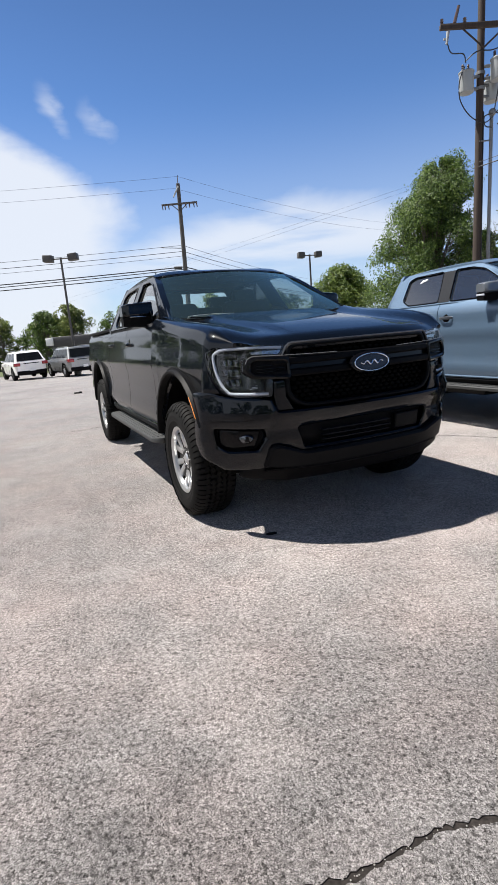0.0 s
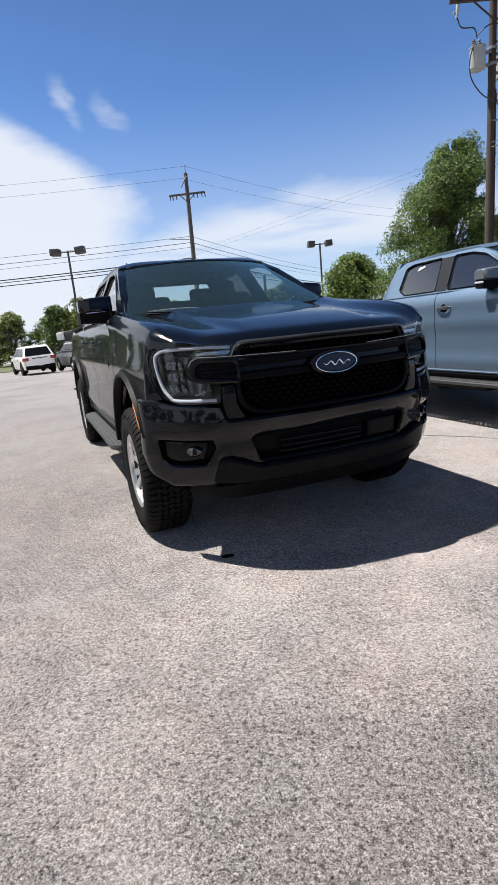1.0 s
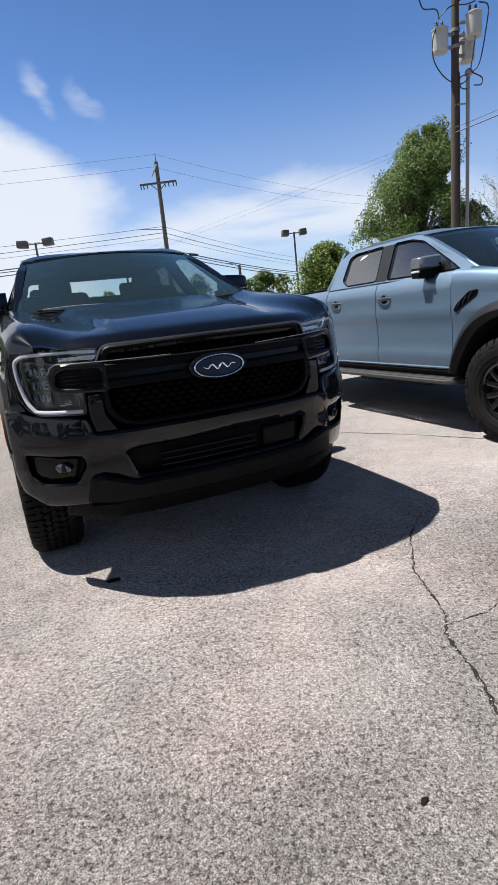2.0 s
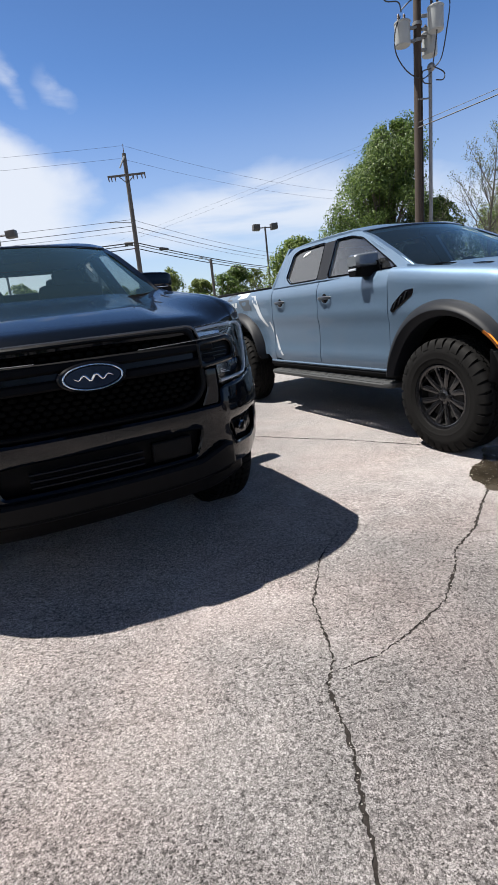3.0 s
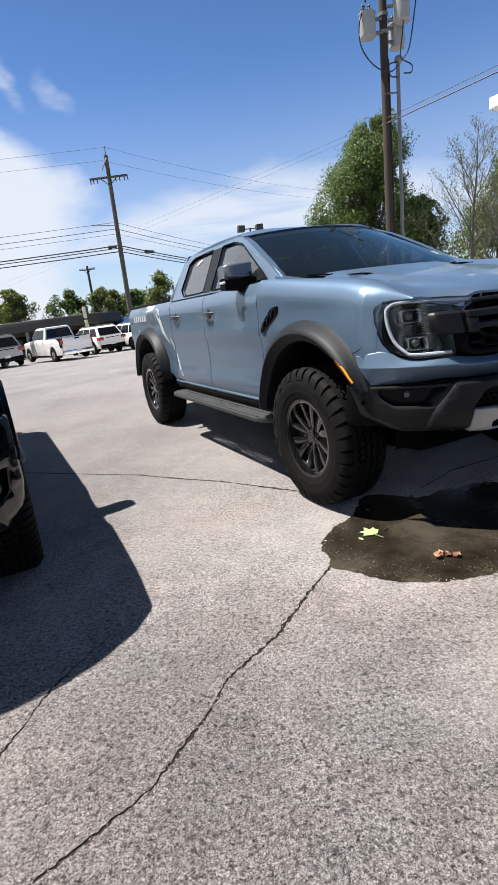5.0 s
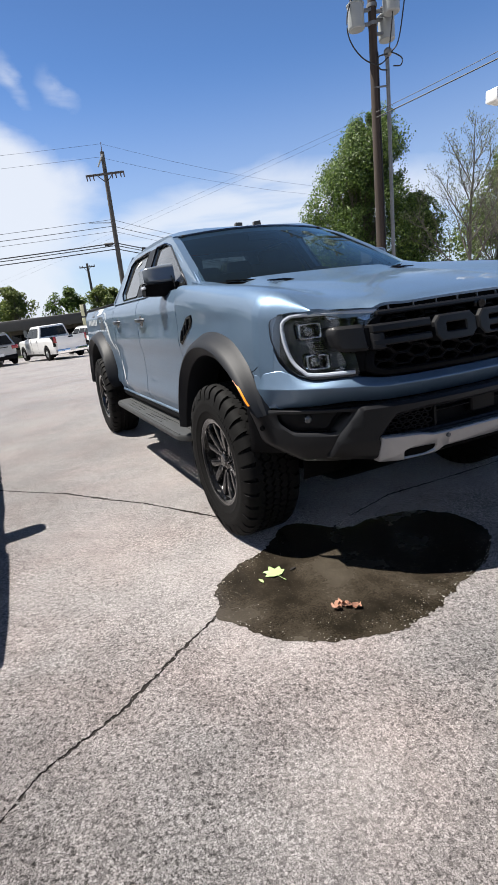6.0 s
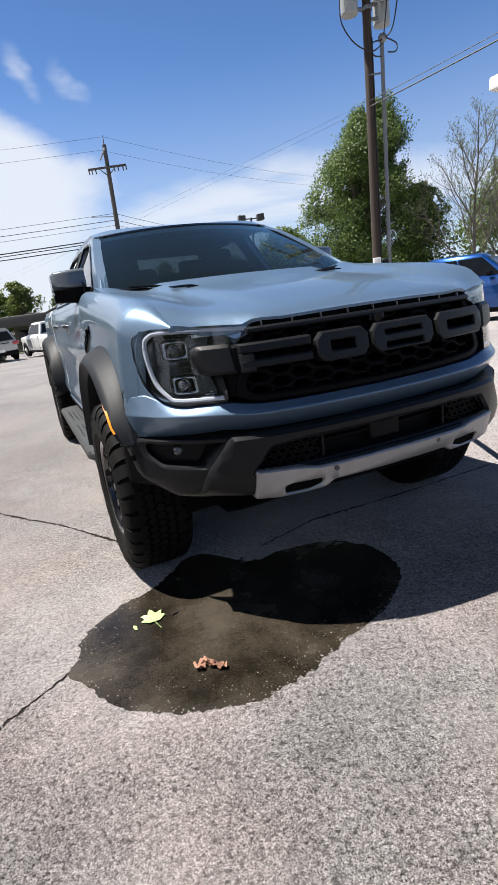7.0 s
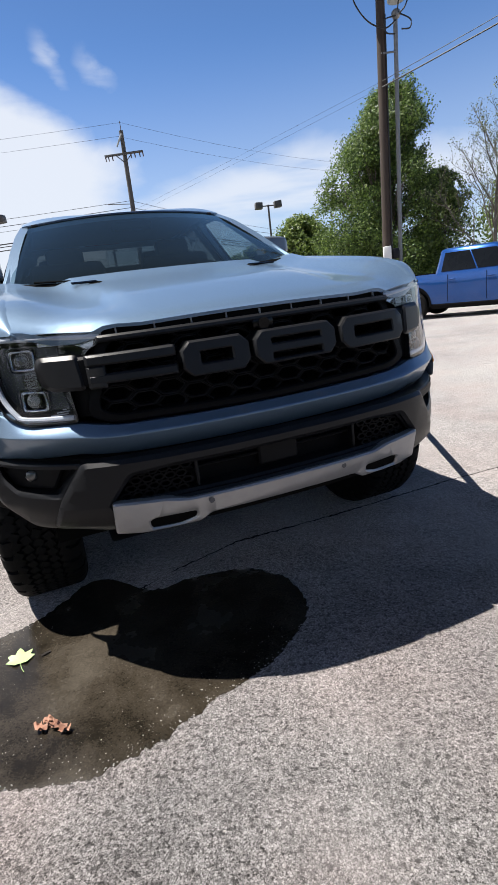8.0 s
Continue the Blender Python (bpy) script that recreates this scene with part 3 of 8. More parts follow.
def wheel_set(truck, kind, r, width, rim_r, hub_y, spots):
    """One wheel built with its tyre and rim, then repeated at the other corners."""
    hub = bmesh.new()
    lathe(hub, [(0.0, 0.02), (0.05, 0.02), (0.06, -0.01), (0.15, -0.03), (0.16, -0.08), (0.0, -0.08)], 24)
    first = part("wheel", hub, STEEL_DARK, truck)
    # the outer face looks to -y
    w = width / 2
    ty = bmesh.new()
    rough = kind == "offroad"
    prof = [(rim_r - 0.012, w - 0.02), (rim_r, w), (rim_r + 0.02, w + 0.006), (rim_r + 0.03, w + 0.008), (rim_r + 0.034, w + 0.0105), (rim_r + 0.041, w + 0.0105), (rim_r + 0.046, w + 0.01), (rim_r + 0.07, w + 0.014), (r - 0.085, w + 0.014), (r - 0.06, w + 0.009), (r - 0.04, w - 0.002), (r - 0.024, w - 0.02), (r - 0.017, w - 0.045), (r - 0.014, 0)]
    full = [(a, -b) for a, b in prof] + [(a, b) for a, b in prof[::-1][1:]]
    lathe(ty, full, 72)
    part("tyre", ty, RUBBER, first, "black all-terrain tyre")
    tb = bmesh.new()
    rng = random.Random(5)
    lugs = 34 if rough else 64
    pitch = 2 * math.pi * r / lugs
    for k in range(lugs):
        a = 2 * math.pi * k / lugs
        for row in range(5):
            yy = (-0.29 + 0.145 * row) * width
            for half in ((0.0, 0.5) if rough else (0.0,)):
                aa = a + (half + (0.25 if row % 2 else 0.0)) * pitch / r + rng.uniform(-0.01, 0.01)
                m = Matrix.Rotation(aa, 4, "Y") @ Matrix.Translation((0, yy, r - 0.009)) @ Matrix.Rotation(0.5 if row % 2 else -0.5, 4, "Z")
                box(tb, (0, 0, 0), (pitch * ((0.4 if rough else 0.82) + rng.uniform(-0.05, 0.05)), width * 0.115, 0.018), 0, m)
        for s in (-1, 1):
            # a shoulder block that rolls off the tread and down the sidewall, long and short by turns
            ln = (0.056 if k % 2 else 0.04) * (1.0 if rough else 0.6)
            hw = pitch * (0.36 if rough else 0.37)
            sec = [(w - 0.055, r), (w - 0.03, r - 0.002), (w - 0.013, r - 0.009), (w + 0.001, r - 0.024), (w + 0.009, r - 0.02 - ln * 0.6), (w + 0.013, r - 0.02 - ln)]
            turn = Matrix.Rotation(a + (0.25 if s > 0 else 0.0) * pitch / r, 4, "Y")
            rows = []
            for sx, drop in ((-hw, 0.02), (-hw, 0.0), (hw, 0.0), (hw, 0.02)):
                rows.append([turn @ Vector((sx + 0.012 * i / 5, s * (y - drop * 0.6 * i / 5), z - drop * (1 - i / 5))) for i, (y, z) in enumerate(sec)])
            grid(tb, rows)
    part("tread", tb, RUBBER, first)
    if rough:
        # raised lettering on the sidewall, too worn to read
        for a0, count in ((0.5, 9), (3.4, 7)):
            for k in range(count):
                q = bmesh.new()
                box(q, (0, 0, 0), (0.013, 0.004, 0.02), 0, Matrix.Rotation(a0 + 0.075 * k, 4, "Y") @ Matrix.Translation((0, -w - 0.014, (rim_r + r) / 2 - 0.006)))
                part("raised_mark", q, RUBBER, first)
    rim = bmesh.new()
    metal = BLACK_ALLOY if rough else ALLOY
    # dark barrel: the shade behind the spokes is put into its colour
    lathe(rim, [(rim_r - 0.03, w - 0.03), (rim_r - 0.035, -w + 0.05), (rim_r - 0.032, -w + 0.03)], 64)
    part("rim", rim, STEEL_DARK, first)
    lip = bmesh.new()
    lathe(lip, [(rim_r - 0.033, -w + 0.034), (rim_r - 0.03, -w + 0.012), (rim_r - 0.018, -w + 0.004), (rim_r - 0.004, -w + 0.004), (rim_r, -w + 0.012)], 64)
    part("rim_lip", lip, metal, first)
    face = -w + 0.022
    for k in range(6):
        for s in (-1, 1):
            sp = bmesh.new()
            a0, a1 = math.radians(60 * k + s * (10 if rough else 9)), math.radians(60 * k + s * (15 if rough else 13.5))
            rows = []
            for t in (0, 0.25, 0.5, 0.75, 1.0):
                rr = 0.045 + (rim_r - 0.068) * t
                a = a0 + (a1 - a0) * t ** (1.2 if rough else 0.8)
                hw = (0.019 + 0.011 * t) if rough else (0.021 + 0.008 * t)
                dish = face + 0.028 * (1 - t) ** 1.5 + 0.004 * t
                cx, cz = rr * math.sin(a), rr * math.cos(a)
                tx, tz = math.cos(a), -math.sin(a)
                rows.append([(cx - tx * hw, dish + 0.03, cz - tz * hw), (cx - tx * hw * 0.75, dish + 0.003, cz - tz * hw * 0.75), (cx - tx * hw * 0.45, dish, cz - tz * hw * 0.45),
                             (cx + tx * hw * 0.45, dish, cz + tz * hw * 0.45), (cx + tx * hw * 0.75, dish + 0.003, cz + tz * hw * 0.75), (cx + tx * hw, dish + 0.03, cz + tz * hw)])
            grid(sp, rows)
            part("spoke", sp, metal, first)
    cap = bmesh.new()
    lathe(cap, [(0.0, face + 0.01), (0.03, face + 0.011), (0.036, face + 0.018), (0.05, face + 0.024), (0.072, face + 0.03), (0.08, face + 0.06)], 28)
    part("hub_cap", cap, metal, first)
    for k in range(6):
        nut = bmesh.new()
        a = math.radians(60 * k + 30)
        rod(nut, (0.058 * math.sin(a), face + 0.012, 0.058 * math.cos(a)), (0.058 * math.sin(a), face + 0.04, 0.058 * math.cos(a)), 0.009, seg=6)
        part("wheel_nut", nut, BLACK_ALLOY if rough else CHROME, first)
    disc = bmesh.new()
    # disc coloured dark as well, so the gaps between spokes look shaded
    lathe(disc, [(0.06, face + 0.085), (0.15, face + 0.085), (0.15, face + 0.1), (0.06, face + 0.1)], 40)
    part("brake_disc", disc, STEEL_DARK, first)
    first.matrix_local = spots[0]
    for m in spots[1:]:
        copies = {}
        for o in (first, *first.children_recursive):
            copies[o] = o.copy()
            scene.collection.objects.link(copies[o])
            copies[o].parent = copies.get(o.parent, truck)
        copies[first].matrix_local = m


def moulding_y(ybody, reach, a0, deg):
    """How far an arch moulding stands out: it runs in at its front end."""
    return ybody + 0.012 + (reach - ybody - 0.012) * smooth(a0 - 13, a0 + 10, deg)


def arch_band(ri, ro, deg, broad):
    """Inner and outer radius of a moulding; a broad one widens towards the door and narrows round the tyre."""
    if not broad:
        return ri, ro
    return ri - 0.045 * smooth(24, 62, deg) * smooth(186, 150, deg), ro - 0.026 + 0.062 * smooth(72, 145, deg)


def flare(truck, xc, zc, ri, ro, ybody, reach, a0, a1, mat, sgn, broad=False):
    """The arch moulding over a wheel: an outer face that swells to a ridge, and a lip turned in under it."""
    bm = bmesh.new()
    rows = []
    for deg in linspace(a0, a1, 40):
        ca, sa = math.cos(radians(deg)), math.sin(radians(deg))
        p, q = arch_band(ri, ro, deg, broad)
        b = q - p
        base = ybody + (0.024 * smooth(64, 34, deg) if broad and xc > 0 else 0.0)
        y = moulding_y(ybody, reach, a0, deg)
        d = y - ybody
        sec = [(p + 0.012, ybody - 0.12), (p + 0.002, y - 0.05), (p, y - 0.028), (p + 0.006, y - 0.02), (p + 0.36 * b, y - 0.004), (p + 0.4 * b, y), (p + 0.47 * b, y - 0.02 * d), (p + 0.7 * b, y - 0.28 * d), (q - 0.014, base + 0.3 * (y - base)), (q, base + 0.004), (q - 0.004, base - 0.03)]
        if not broad:
            sec = [(p + 0.01, ybody - 0.12), (p, y - 0.012), (p + 0.006, y), (p + 0.02, y + 0.003), ((p + q) / 2, y - 0.1 * d), (q - 0.014, ybody + 0.28 * d), (q, ybody + 0.004), (q - 0.004, ybody - 0.03)]
        rows.append([(xc + r * ca, sgn * v, zc + r * sa) for r, v in sec])
    grid(bm, rows)
    return part("wheel_arch_moulding", bm, mat, truck)


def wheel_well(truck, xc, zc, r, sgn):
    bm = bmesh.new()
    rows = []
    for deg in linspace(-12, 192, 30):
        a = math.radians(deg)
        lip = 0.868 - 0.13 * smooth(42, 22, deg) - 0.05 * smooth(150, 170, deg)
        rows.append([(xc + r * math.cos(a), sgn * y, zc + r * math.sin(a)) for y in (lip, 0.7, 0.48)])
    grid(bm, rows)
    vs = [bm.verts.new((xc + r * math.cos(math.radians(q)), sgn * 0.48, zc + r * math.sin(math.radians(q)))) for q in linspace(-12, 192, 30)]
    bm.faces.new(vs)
    # black liner; the same black carries the shade of the hollow
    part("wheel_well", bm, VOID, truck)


def door_handle(parent, x, z, y, sgn, mat):
    bm = bmesh.new()
    rows = []
    for t in linspace(0, 1, 9):
        xx = x + 0.1 - 0.2 * t
        lift = 0.034 * (1 - (2 * t - 1) ** 4) + 0.004
        h = 0.016 * (1 - 0.5 * (2 * t - 1) ** 6)
        rows.append([(xx, sgn * (y + lift - 0.012), z - h), (xx, sgn * (y + lift), z - h * 0.5), (xx, sgn * (y + lift), z + h * 0.5), (xx, sgn * (y + lift - 0.012), z + h)])
    grid(bm, rows, True)
    part("handle", bm, mat, parent)
    cup = bmesh.new()
    lathe(cup, [(0.0, 0.0), (0.04, 0.002), (0.062, 0.006), (0.07, 0.008)], 24)
    for v in cup.verts:
        v.co = Vector((x + v.co.x * 1.1, sgn * (y + 0.003 - v.co.y), z - 0.004 + v.co.z * 0.85))
    part("handle_recess", cup, GLOSS_BLACK if mat is not BLACK_PAINT else BLACK_PAINT, parent)


def mirror(truck, sgn, cap_mat, ymid):
    reach = 0.225 if cap_mat is BLACK_PAINT else 0.185
    bm = bmesh.new()
    rows = []
    # from the inner end to the tip
    for t in linspace(0, 1, 12):
        y = ymid - 0.11 + reach * t
        end = math.sqrt(max(0.0, 1 - max(0, (t - 0.86) / 0.14) ** 2)) * 0.3 + 0.7
        hw, x = 0.062 * (0.4 + 0.6 * end), -0.87 - 0.045 * t ** 2
        zt, zb = 1.47 - 0.01 * t ** 2, 1.362
        zm, hz = (zt + zb) / 2, (zt - zb) / 2 * (0.3 + 0.7 * end)
        sec = []
        for k in range(20):
            a = 2 * math.pi * k / 20
            ca, sa = math.cos(a), math.sin(a)
            sec.append((x + math.copysign(abs(ca) ** 0.4, ca) * hw * (1 + 0.15 * (sa < 0)), sgn * y, zm + math.copysign(abs(sa) ** 0.4, sa) * hz))
        rows.append(sec)
    vs = grid(bm, rows, True)
    bm.faces.new(vs[0][::-1])
    bm.faces.new(vs[-1])
    ob = part("door_mirror", bm, cap_mat, truck)
    low = bmesh.new()
    rows = []
    for t in linspace(0, 1, 9):
        y = ymid - 0.14 + (reach + 0.027) * t
        hw = 0.066 * (1 - 0.25 * max(0, t - 0.8) / 0.2)
        x = -0.87 - 0.045 * t ** 2
        zt, zb = 1.362, 1.278 + 0.016 * t
        rows.append([(x - hw, sgn * y, zt), (x + hw, sgn * y, zt), (x + hw * 0.8, sgn * y, zb), (x - hw * 0.8, sgn * y, zb)])
    vs = grid(low, rows, True)
    low.faces.new(vs[0][::-1])
    low.faces.new(vs[-1])
    part("mirror_base", low, PLASTIC, ob)
    strip = bmesh.new()
    box(strip, (-0.885, sgn * (ymid - 0.015), 1.362), (0.14, 0.17, 0.006), 0.002)
    part("trim_strip", strip, CHROME if cap_mat is BLACK_PAINT else GREY_PLASTIC, ob)
    if cap_mat is not BLACK_PAINT:
        ind = bmesh.new()
        box(ind, (-0.915, sgn * (ymid + 0.052), 1.345), (0.1, 0.05, 0.02), 0.006)
        part("indicator", ind, DRL, ob)
    arm = bmesh.new()
    grid(arm, [[(-0.72, sgn * 0.8, 1.29), (-0.88, sgn * 0.8, 1.29), (-0.88, sgn * 0.79, 1.4), (-0.78, sgn * 0.79, 1.4)],
               [(-0.77, sgn * (ymid - 0.1), 1.295), (-0.9, sgn * (ymid - 0.1), 1.295), (-0.9, sgn * (ymid - 0.1), 1.345), (-0.79, sgn * (ymid - 0.1), 1.345)]], True)
    part("mirror_arm", arm, PLASTIC, ob)
    glass = bmesh.new()
    box(glass, (-0.955, sgn * (ymid - 0.01), 1.39), (0.006, 0.17, 0.09), 0.002)
    part("mirror_glass", glass, CHROME, ob)


def seat(truck, x, y, w=0.5):
    bm = bmesh.new()
    box(bm, (x, y, 0.92), (0.5, w, 0.16), 0.05)
    part("seat_cushion", bm, CABIN, truck)
    bm = bmesh.new()
    box(bm, (x - 0.28, y, 1.2), (0.13, w, 0.58), 0.05, Matrix.Rotation(radians(-14), 4, "Y"))
    part("seat_back", bm, CABIN, truck)
    for yy in ([y] if w < 0.7 else [y - 0.42, y + 0.42]):
        bm = bmesh.new()
        box(bm, (x - 0.37, yy, 1.535), (0.1, 0.25, 0.17), 0.045, Matrix.Rotation(radians(-10), 4, "Y"))
        for s in (-0.05, 0.05):
            rod(bm, (x - 0.36, yy + s, 1.42), (x - 0.37, yy + s, 1.5), 0.006, seg=8)
        part("headrest", bm, CABIN, truck)


def pickup(kind, m, label):
    rap = kind == "offroad"
    paint = BLUE_PAINT if rap else BLACK_PAINT
    w = 0.872 if rap else 0.885
    yf = flank(w, 0.0 if rap else 0.02)
    truck = thing("pickup_truck", m, label, "pickup truck")
    fz, fr = (0.49, 0.51) if rap else (0.46, 0.49)
    front_arch, rear_arch = arch_line(0.02, fz, fr), arch_line(-3.27, fz + 0.01, fr)

    def bottom(x):
        sill = 0.535 if x > -2.6 else 0.6 + 0.02 * smooth(-3.6, -4.3, x)
        if x > 0.3:
            sill = 0.74
        return max(sill, front_arch(x), rear_arch(x))

    for sgn in (-1, 1):
        # front wing: the flank rolls over into the bonnet line
        bm = bmesh.new()
        rows = []
        for x in x_samples(-0.6, 0.545, [(0.02, fr)]):
            zs = SHOULDER(x)
            zb, zr = bottom(x), zs - 0.12
            sec = [(x, sgn * yf(x, z), z) for z in linspace(zb, zr, 12)]
            y0, y1 = yf(x, zr), 0.735 + 0.05 * smooth(0.2, -0.5, x)
            for a in linspace(0.12, 1, 8):
                q = a * math.pi / 2
                sec.append((x, sgn * (y1 + (y0 - y1) * math.cos(q) ** 0.8), zr + (zs - zr) * math.sin(q) ** 0.9))
            rows.append(sec)
        grid(bm, rows)
        # its crown runs on over the lamp
        lamp_top = 1.118 if rap else 1.104
        brow = []
        for x in linspace(0.545, 0.668, 9):
            zs = SHOULDER(x)
            zr = zs - 0.12
            t = smooth(0.545, 0.668, x)
            y1 = 0.735 - 0.01 * t
            y0 = max(y1 + 0.004, yf(x, zr + (max(zr, 0.99) - zr) * t))
            low = math.asin(min(0.98, max(0.0, (lamp_top - zr) / (zs - zr))) ** (1 / 0.9)) if x > 0.546 else 0.0
            sec = []
            for a in [0.0] + linspace(0.12, 1, 8):
                q = max(low, a * math.pi / 2)
                sec.append((x, sgn * (y1 + (y0 - y1) * math.cos(q) ** 0.8), zr + (zs - zr) * math.sin(q) ** 0.9))
            brow.append(sec)
        grid(bm, brow)
        bmesh.ops.remove_doubles(bm, verts=bm.verts[:], dist=0.0004)
        flange(bm, lambda c: Vector((0, -sgn * 0.03, -0.012)))
        part("front_wing", bm, paint, truck)
        if rap:
            edge = [(0.8, 0.868), (0.828, 0.928), (0.845, 1.02), (0.86, 1.02), (0.868, 0.88)]
        else:
            edge = [(0.803, 0.858), (0.828, 0.918), (0.845, 1.0), (0.856, 1.0), (0.868, 0.86)]
        part("wing_corner", curved_plate(edge, nose, -0.007, 0.03, bev=0.002, sgn=sgn, step=0.02), paint, truck)
        # doors
        for name, x0, x1, hx in (("front_door", -0.606, -1.585, -1.46), ("rear_door", -1.594, -2.475, -2.3)):
            top = lambda x: BELT
            ob = part(name, side_sheet(x_samples(x0, x1, [(-3.27, fr)] if x1 < -2 else ()), lambda x: bottom(x) + 0.03 * smooth(-2.2, -2.47, x), top, yf, sgn, 18), paint, truck)
            door_handle(ob, hx, 1.152, yf(hx, 1.152), sgn, paint if not rap else HANDLE)
        sill = bmesh.new()
        grid(sill, [[(x, sgn * (w - 0.032), 0.53), (x, sgn * (w - 0.022), 0.5), (x, sgn * (w - 0.05), 0.46), (x, sgn * 0.6, 0.45)] for x in linspace(-0.46, -2.62, 12)])
        part("sill_panel", sill, PLASTIC, truck)
        lip = bmesh.new()
        tube(lip, [(x, sgn * (w - 0.03), 0.532) for x in linspace(-0.5, -2.6, 12)], 0.014, 8)
        part("rocker_lip", lip, paint, truck)
        # bed side
        bed_top = lambda x: 1.335 - 0.02 * smooth(-2.5, -2.6, x) + 0.006 * smooth(-3.4, -4.4, x)
        part("bed_side", side_sheet(x_samples(-2.486, -4.2, [(-3.27, fr)]), bottom, bed_top, yf, sgn, 18), paint, truck)
        rail = bmesh.new()
        box(rail, (-3.35, sgn * (w - 0.095), 1.316), (1.66, 0.07, 0.028), 0.01)
        part("bed_rail_cap", rail, PLASTIC, truck)
        # window frame with two openings
        fw = [(-0.6, 1.326), (-1.46, 1.326), (-1.54, 1.7), (-1.3, 1.694), (-1.12, 1.65), (-0.69, 1.39)]
        rw = [(-1.63, 1.326), (-2.12, 1.324), (-2.25, 1.392), (-2.27, 1.65), (-2.18, 1.688), (-1.72, 1.7)]
        frame_loop = [(-0.4, 1.3), (-0.72, 1.488), (-1.0, 1.64), (-1.2, 1.722), (-1.5, 1.758), (-2.0, 1.758), (-2.33, 1.733), (-2.44, 1.66), (-2.515, 1.34), (-2.47, 1.306), (-1.5, 1.308)]
        bm = bmesh.new()
        sheet(bm, rounded(frame_loop, 0.03, 2), [rounded(fw, 0.03, 3), rounded(rw, 0.03, 3)])
        for v in bm.verts:
            v.co = Vector((v.co.y, sgn * (greenhouse_y(v.co.z, v.co.y) + 0.004), v.co.z))
        flange(bm, (0, -sgn * 0.05, 0))
        part("cab_side_frame", bm, paint, truck)
        for nm, loop in (("front_side_window", fw), ("rear_side_window", rw)):
            bm = bmesh.new()
            sheet(bm, rounded(loop, 0.03, 3))
            for v in bm.verts:
                v.co = Vector((v.co.y, sgn * (greenhouse_y(v.co.z, v.co.y) - 0.012), v.co.z))
            g = part(nm, bm, TINTED if nm.startswith("rear") else FRONT_TINT, truck)
            g.visible_shadow = False
            # black weather strip round the opening
            bm = bmesh.new()
            tube(bm, [(x, sgn * (greenhouse_y(z, x) + 0.004), z) for x, z in rounded(loop, 0.03, 3)] + [(loop[0][0], sgn * (greenhouse_y(loop[0][1], loop[0][0]) + 0.004), loop[0][1])], 0.008, 5)
            part("window_seal", bm, GLOSS_BLACK, truck)
        if rap:
            bm = bmesh.new()
            sheet(bm, [(-2.08, 1.6), (-1.98, 1.63), (-1.97, 1.65), (-2.05, 1.64)])
            for v in bm.verts:
                v.co = Vector((v.co.y, sgn * (greenhouse_y(v.co.z, v.co.y) - 0.006), v.co.z))
            part("window_sticker", bm, PAPER, truck)
        bm = bmesh.new()
        bp = [(-1.468, 1.322), (-1.622, 1.322), (-1.712, 1.696), (-1.548, 1.696)]
        sheet(bm, bp)
        for v in bm.verts:
            v.co = Vector((v.co.y, sgn * (greenhouse_y(v.co.z, v.co.y) + 0.009), v.co.z))
        flange(bm, (0, -sgn * 0.01, 0))
        part("pillar_cover", bm, GREY_PLASTIC if rap else GLOSS_BLACK, truck)
        # pillar beside the windscreen
        bm = bmesh.new()
        rows = []
        for t in linspace(0, 1, 10):
            gx, gy, gz = -0.40 - 0.775 * t, 0.735 - 0.155 * t ** 1.05, 1.302 + 0.42 * t - 0.02 * t * t
            sx, sz = -0.43 - 0.765 * t, 1.3 + 0.42 * t
            sy = greenhouse_y(sz, sx) + 0.004
            rows.append([(gx, sgn * gy, gz), (gx - 0.005, sgn * (gy * 0.55 + sy * 0.45), gz + 0.012 * (1 - 0.6 * t)), (sx, sgn * sy, sz), (sx - 0.05, sgn * (sy - 0.002), sz - 0.012)])
        grid(bm, rows)
        part("windscreen_pillar", bm, paint, truck)
        # running board: a thin tread with an edge lip and drilled panels
        y0, y1 = w - 0.2, (w + 0.1 if rap else w + 0.06)
        x0, x1 = -0.47, -2.47
        ol = rounded([(x0, y0), (x0 - 0.02, y1 - 0.05), (x0 - 0.09, y1), (x1 + 0.09, y1), (x1 + 0.02, y1 - 0.05), (x1, y0)], 0.05, 4)
        holes = []
        if rap:
            for xa in (-2.13, -1.49):
                for row in range(3):
                    for k in range(8):
                        cx, cy = xa + 0.058 * k + 0.029 * (row % 2), y1 - 0.105 + 0.032 * row
                        holes.append([(cx + 0.012 * math.cos(a), cy + 0.009 * math.sin(a)) for a in [math.pi * q / 4 for q in range(8)]])
        sb = bmesh.new()
        sheet(sb, ol, holes)
        flange(sb, (-0.008, 0, 0))
        for v in sb.verts:
            v.co = Vector((v.co.y, sgn * v.co.z, 0.452 + v.co.x))
        step = part("running_board", sb, STEP_TREAD, truck)
        lp = [(x, sgn * y, 0.434) for x, y in ol if y > y0 + 0.01]
        sb = bmesh.new()
        grid(sb, [[(x, y + sgn * 0.001, z + 0.018), (x, y + sgn * 0.007, z + 0.008), (x, y + sgn * 0.004, z - 0.016), (x, y - sgn * 0.02, z - 0.024)] for x, y, z in lp])
        part("edge_lip", sb, STEP_TREAD, step)
        for row in range(3 if rap else 4):
            st = bmesh.new()
            yy = w - 0.05 + (y1 - w + 0.03) * row / (2.0 if rap else 3.0) + (0.01 if rap and row == 2 else 0)
            if rap and row == 1:
                yy = w - 0.01
            if rap and row == 0:
                yy = w - 0.05
            box(st, (-1.47, sgn * yy, 0.4545), (1.8, 0.011, 0.007), 0.002)
            part("tread_rib", st, STEP_TREAD, step)
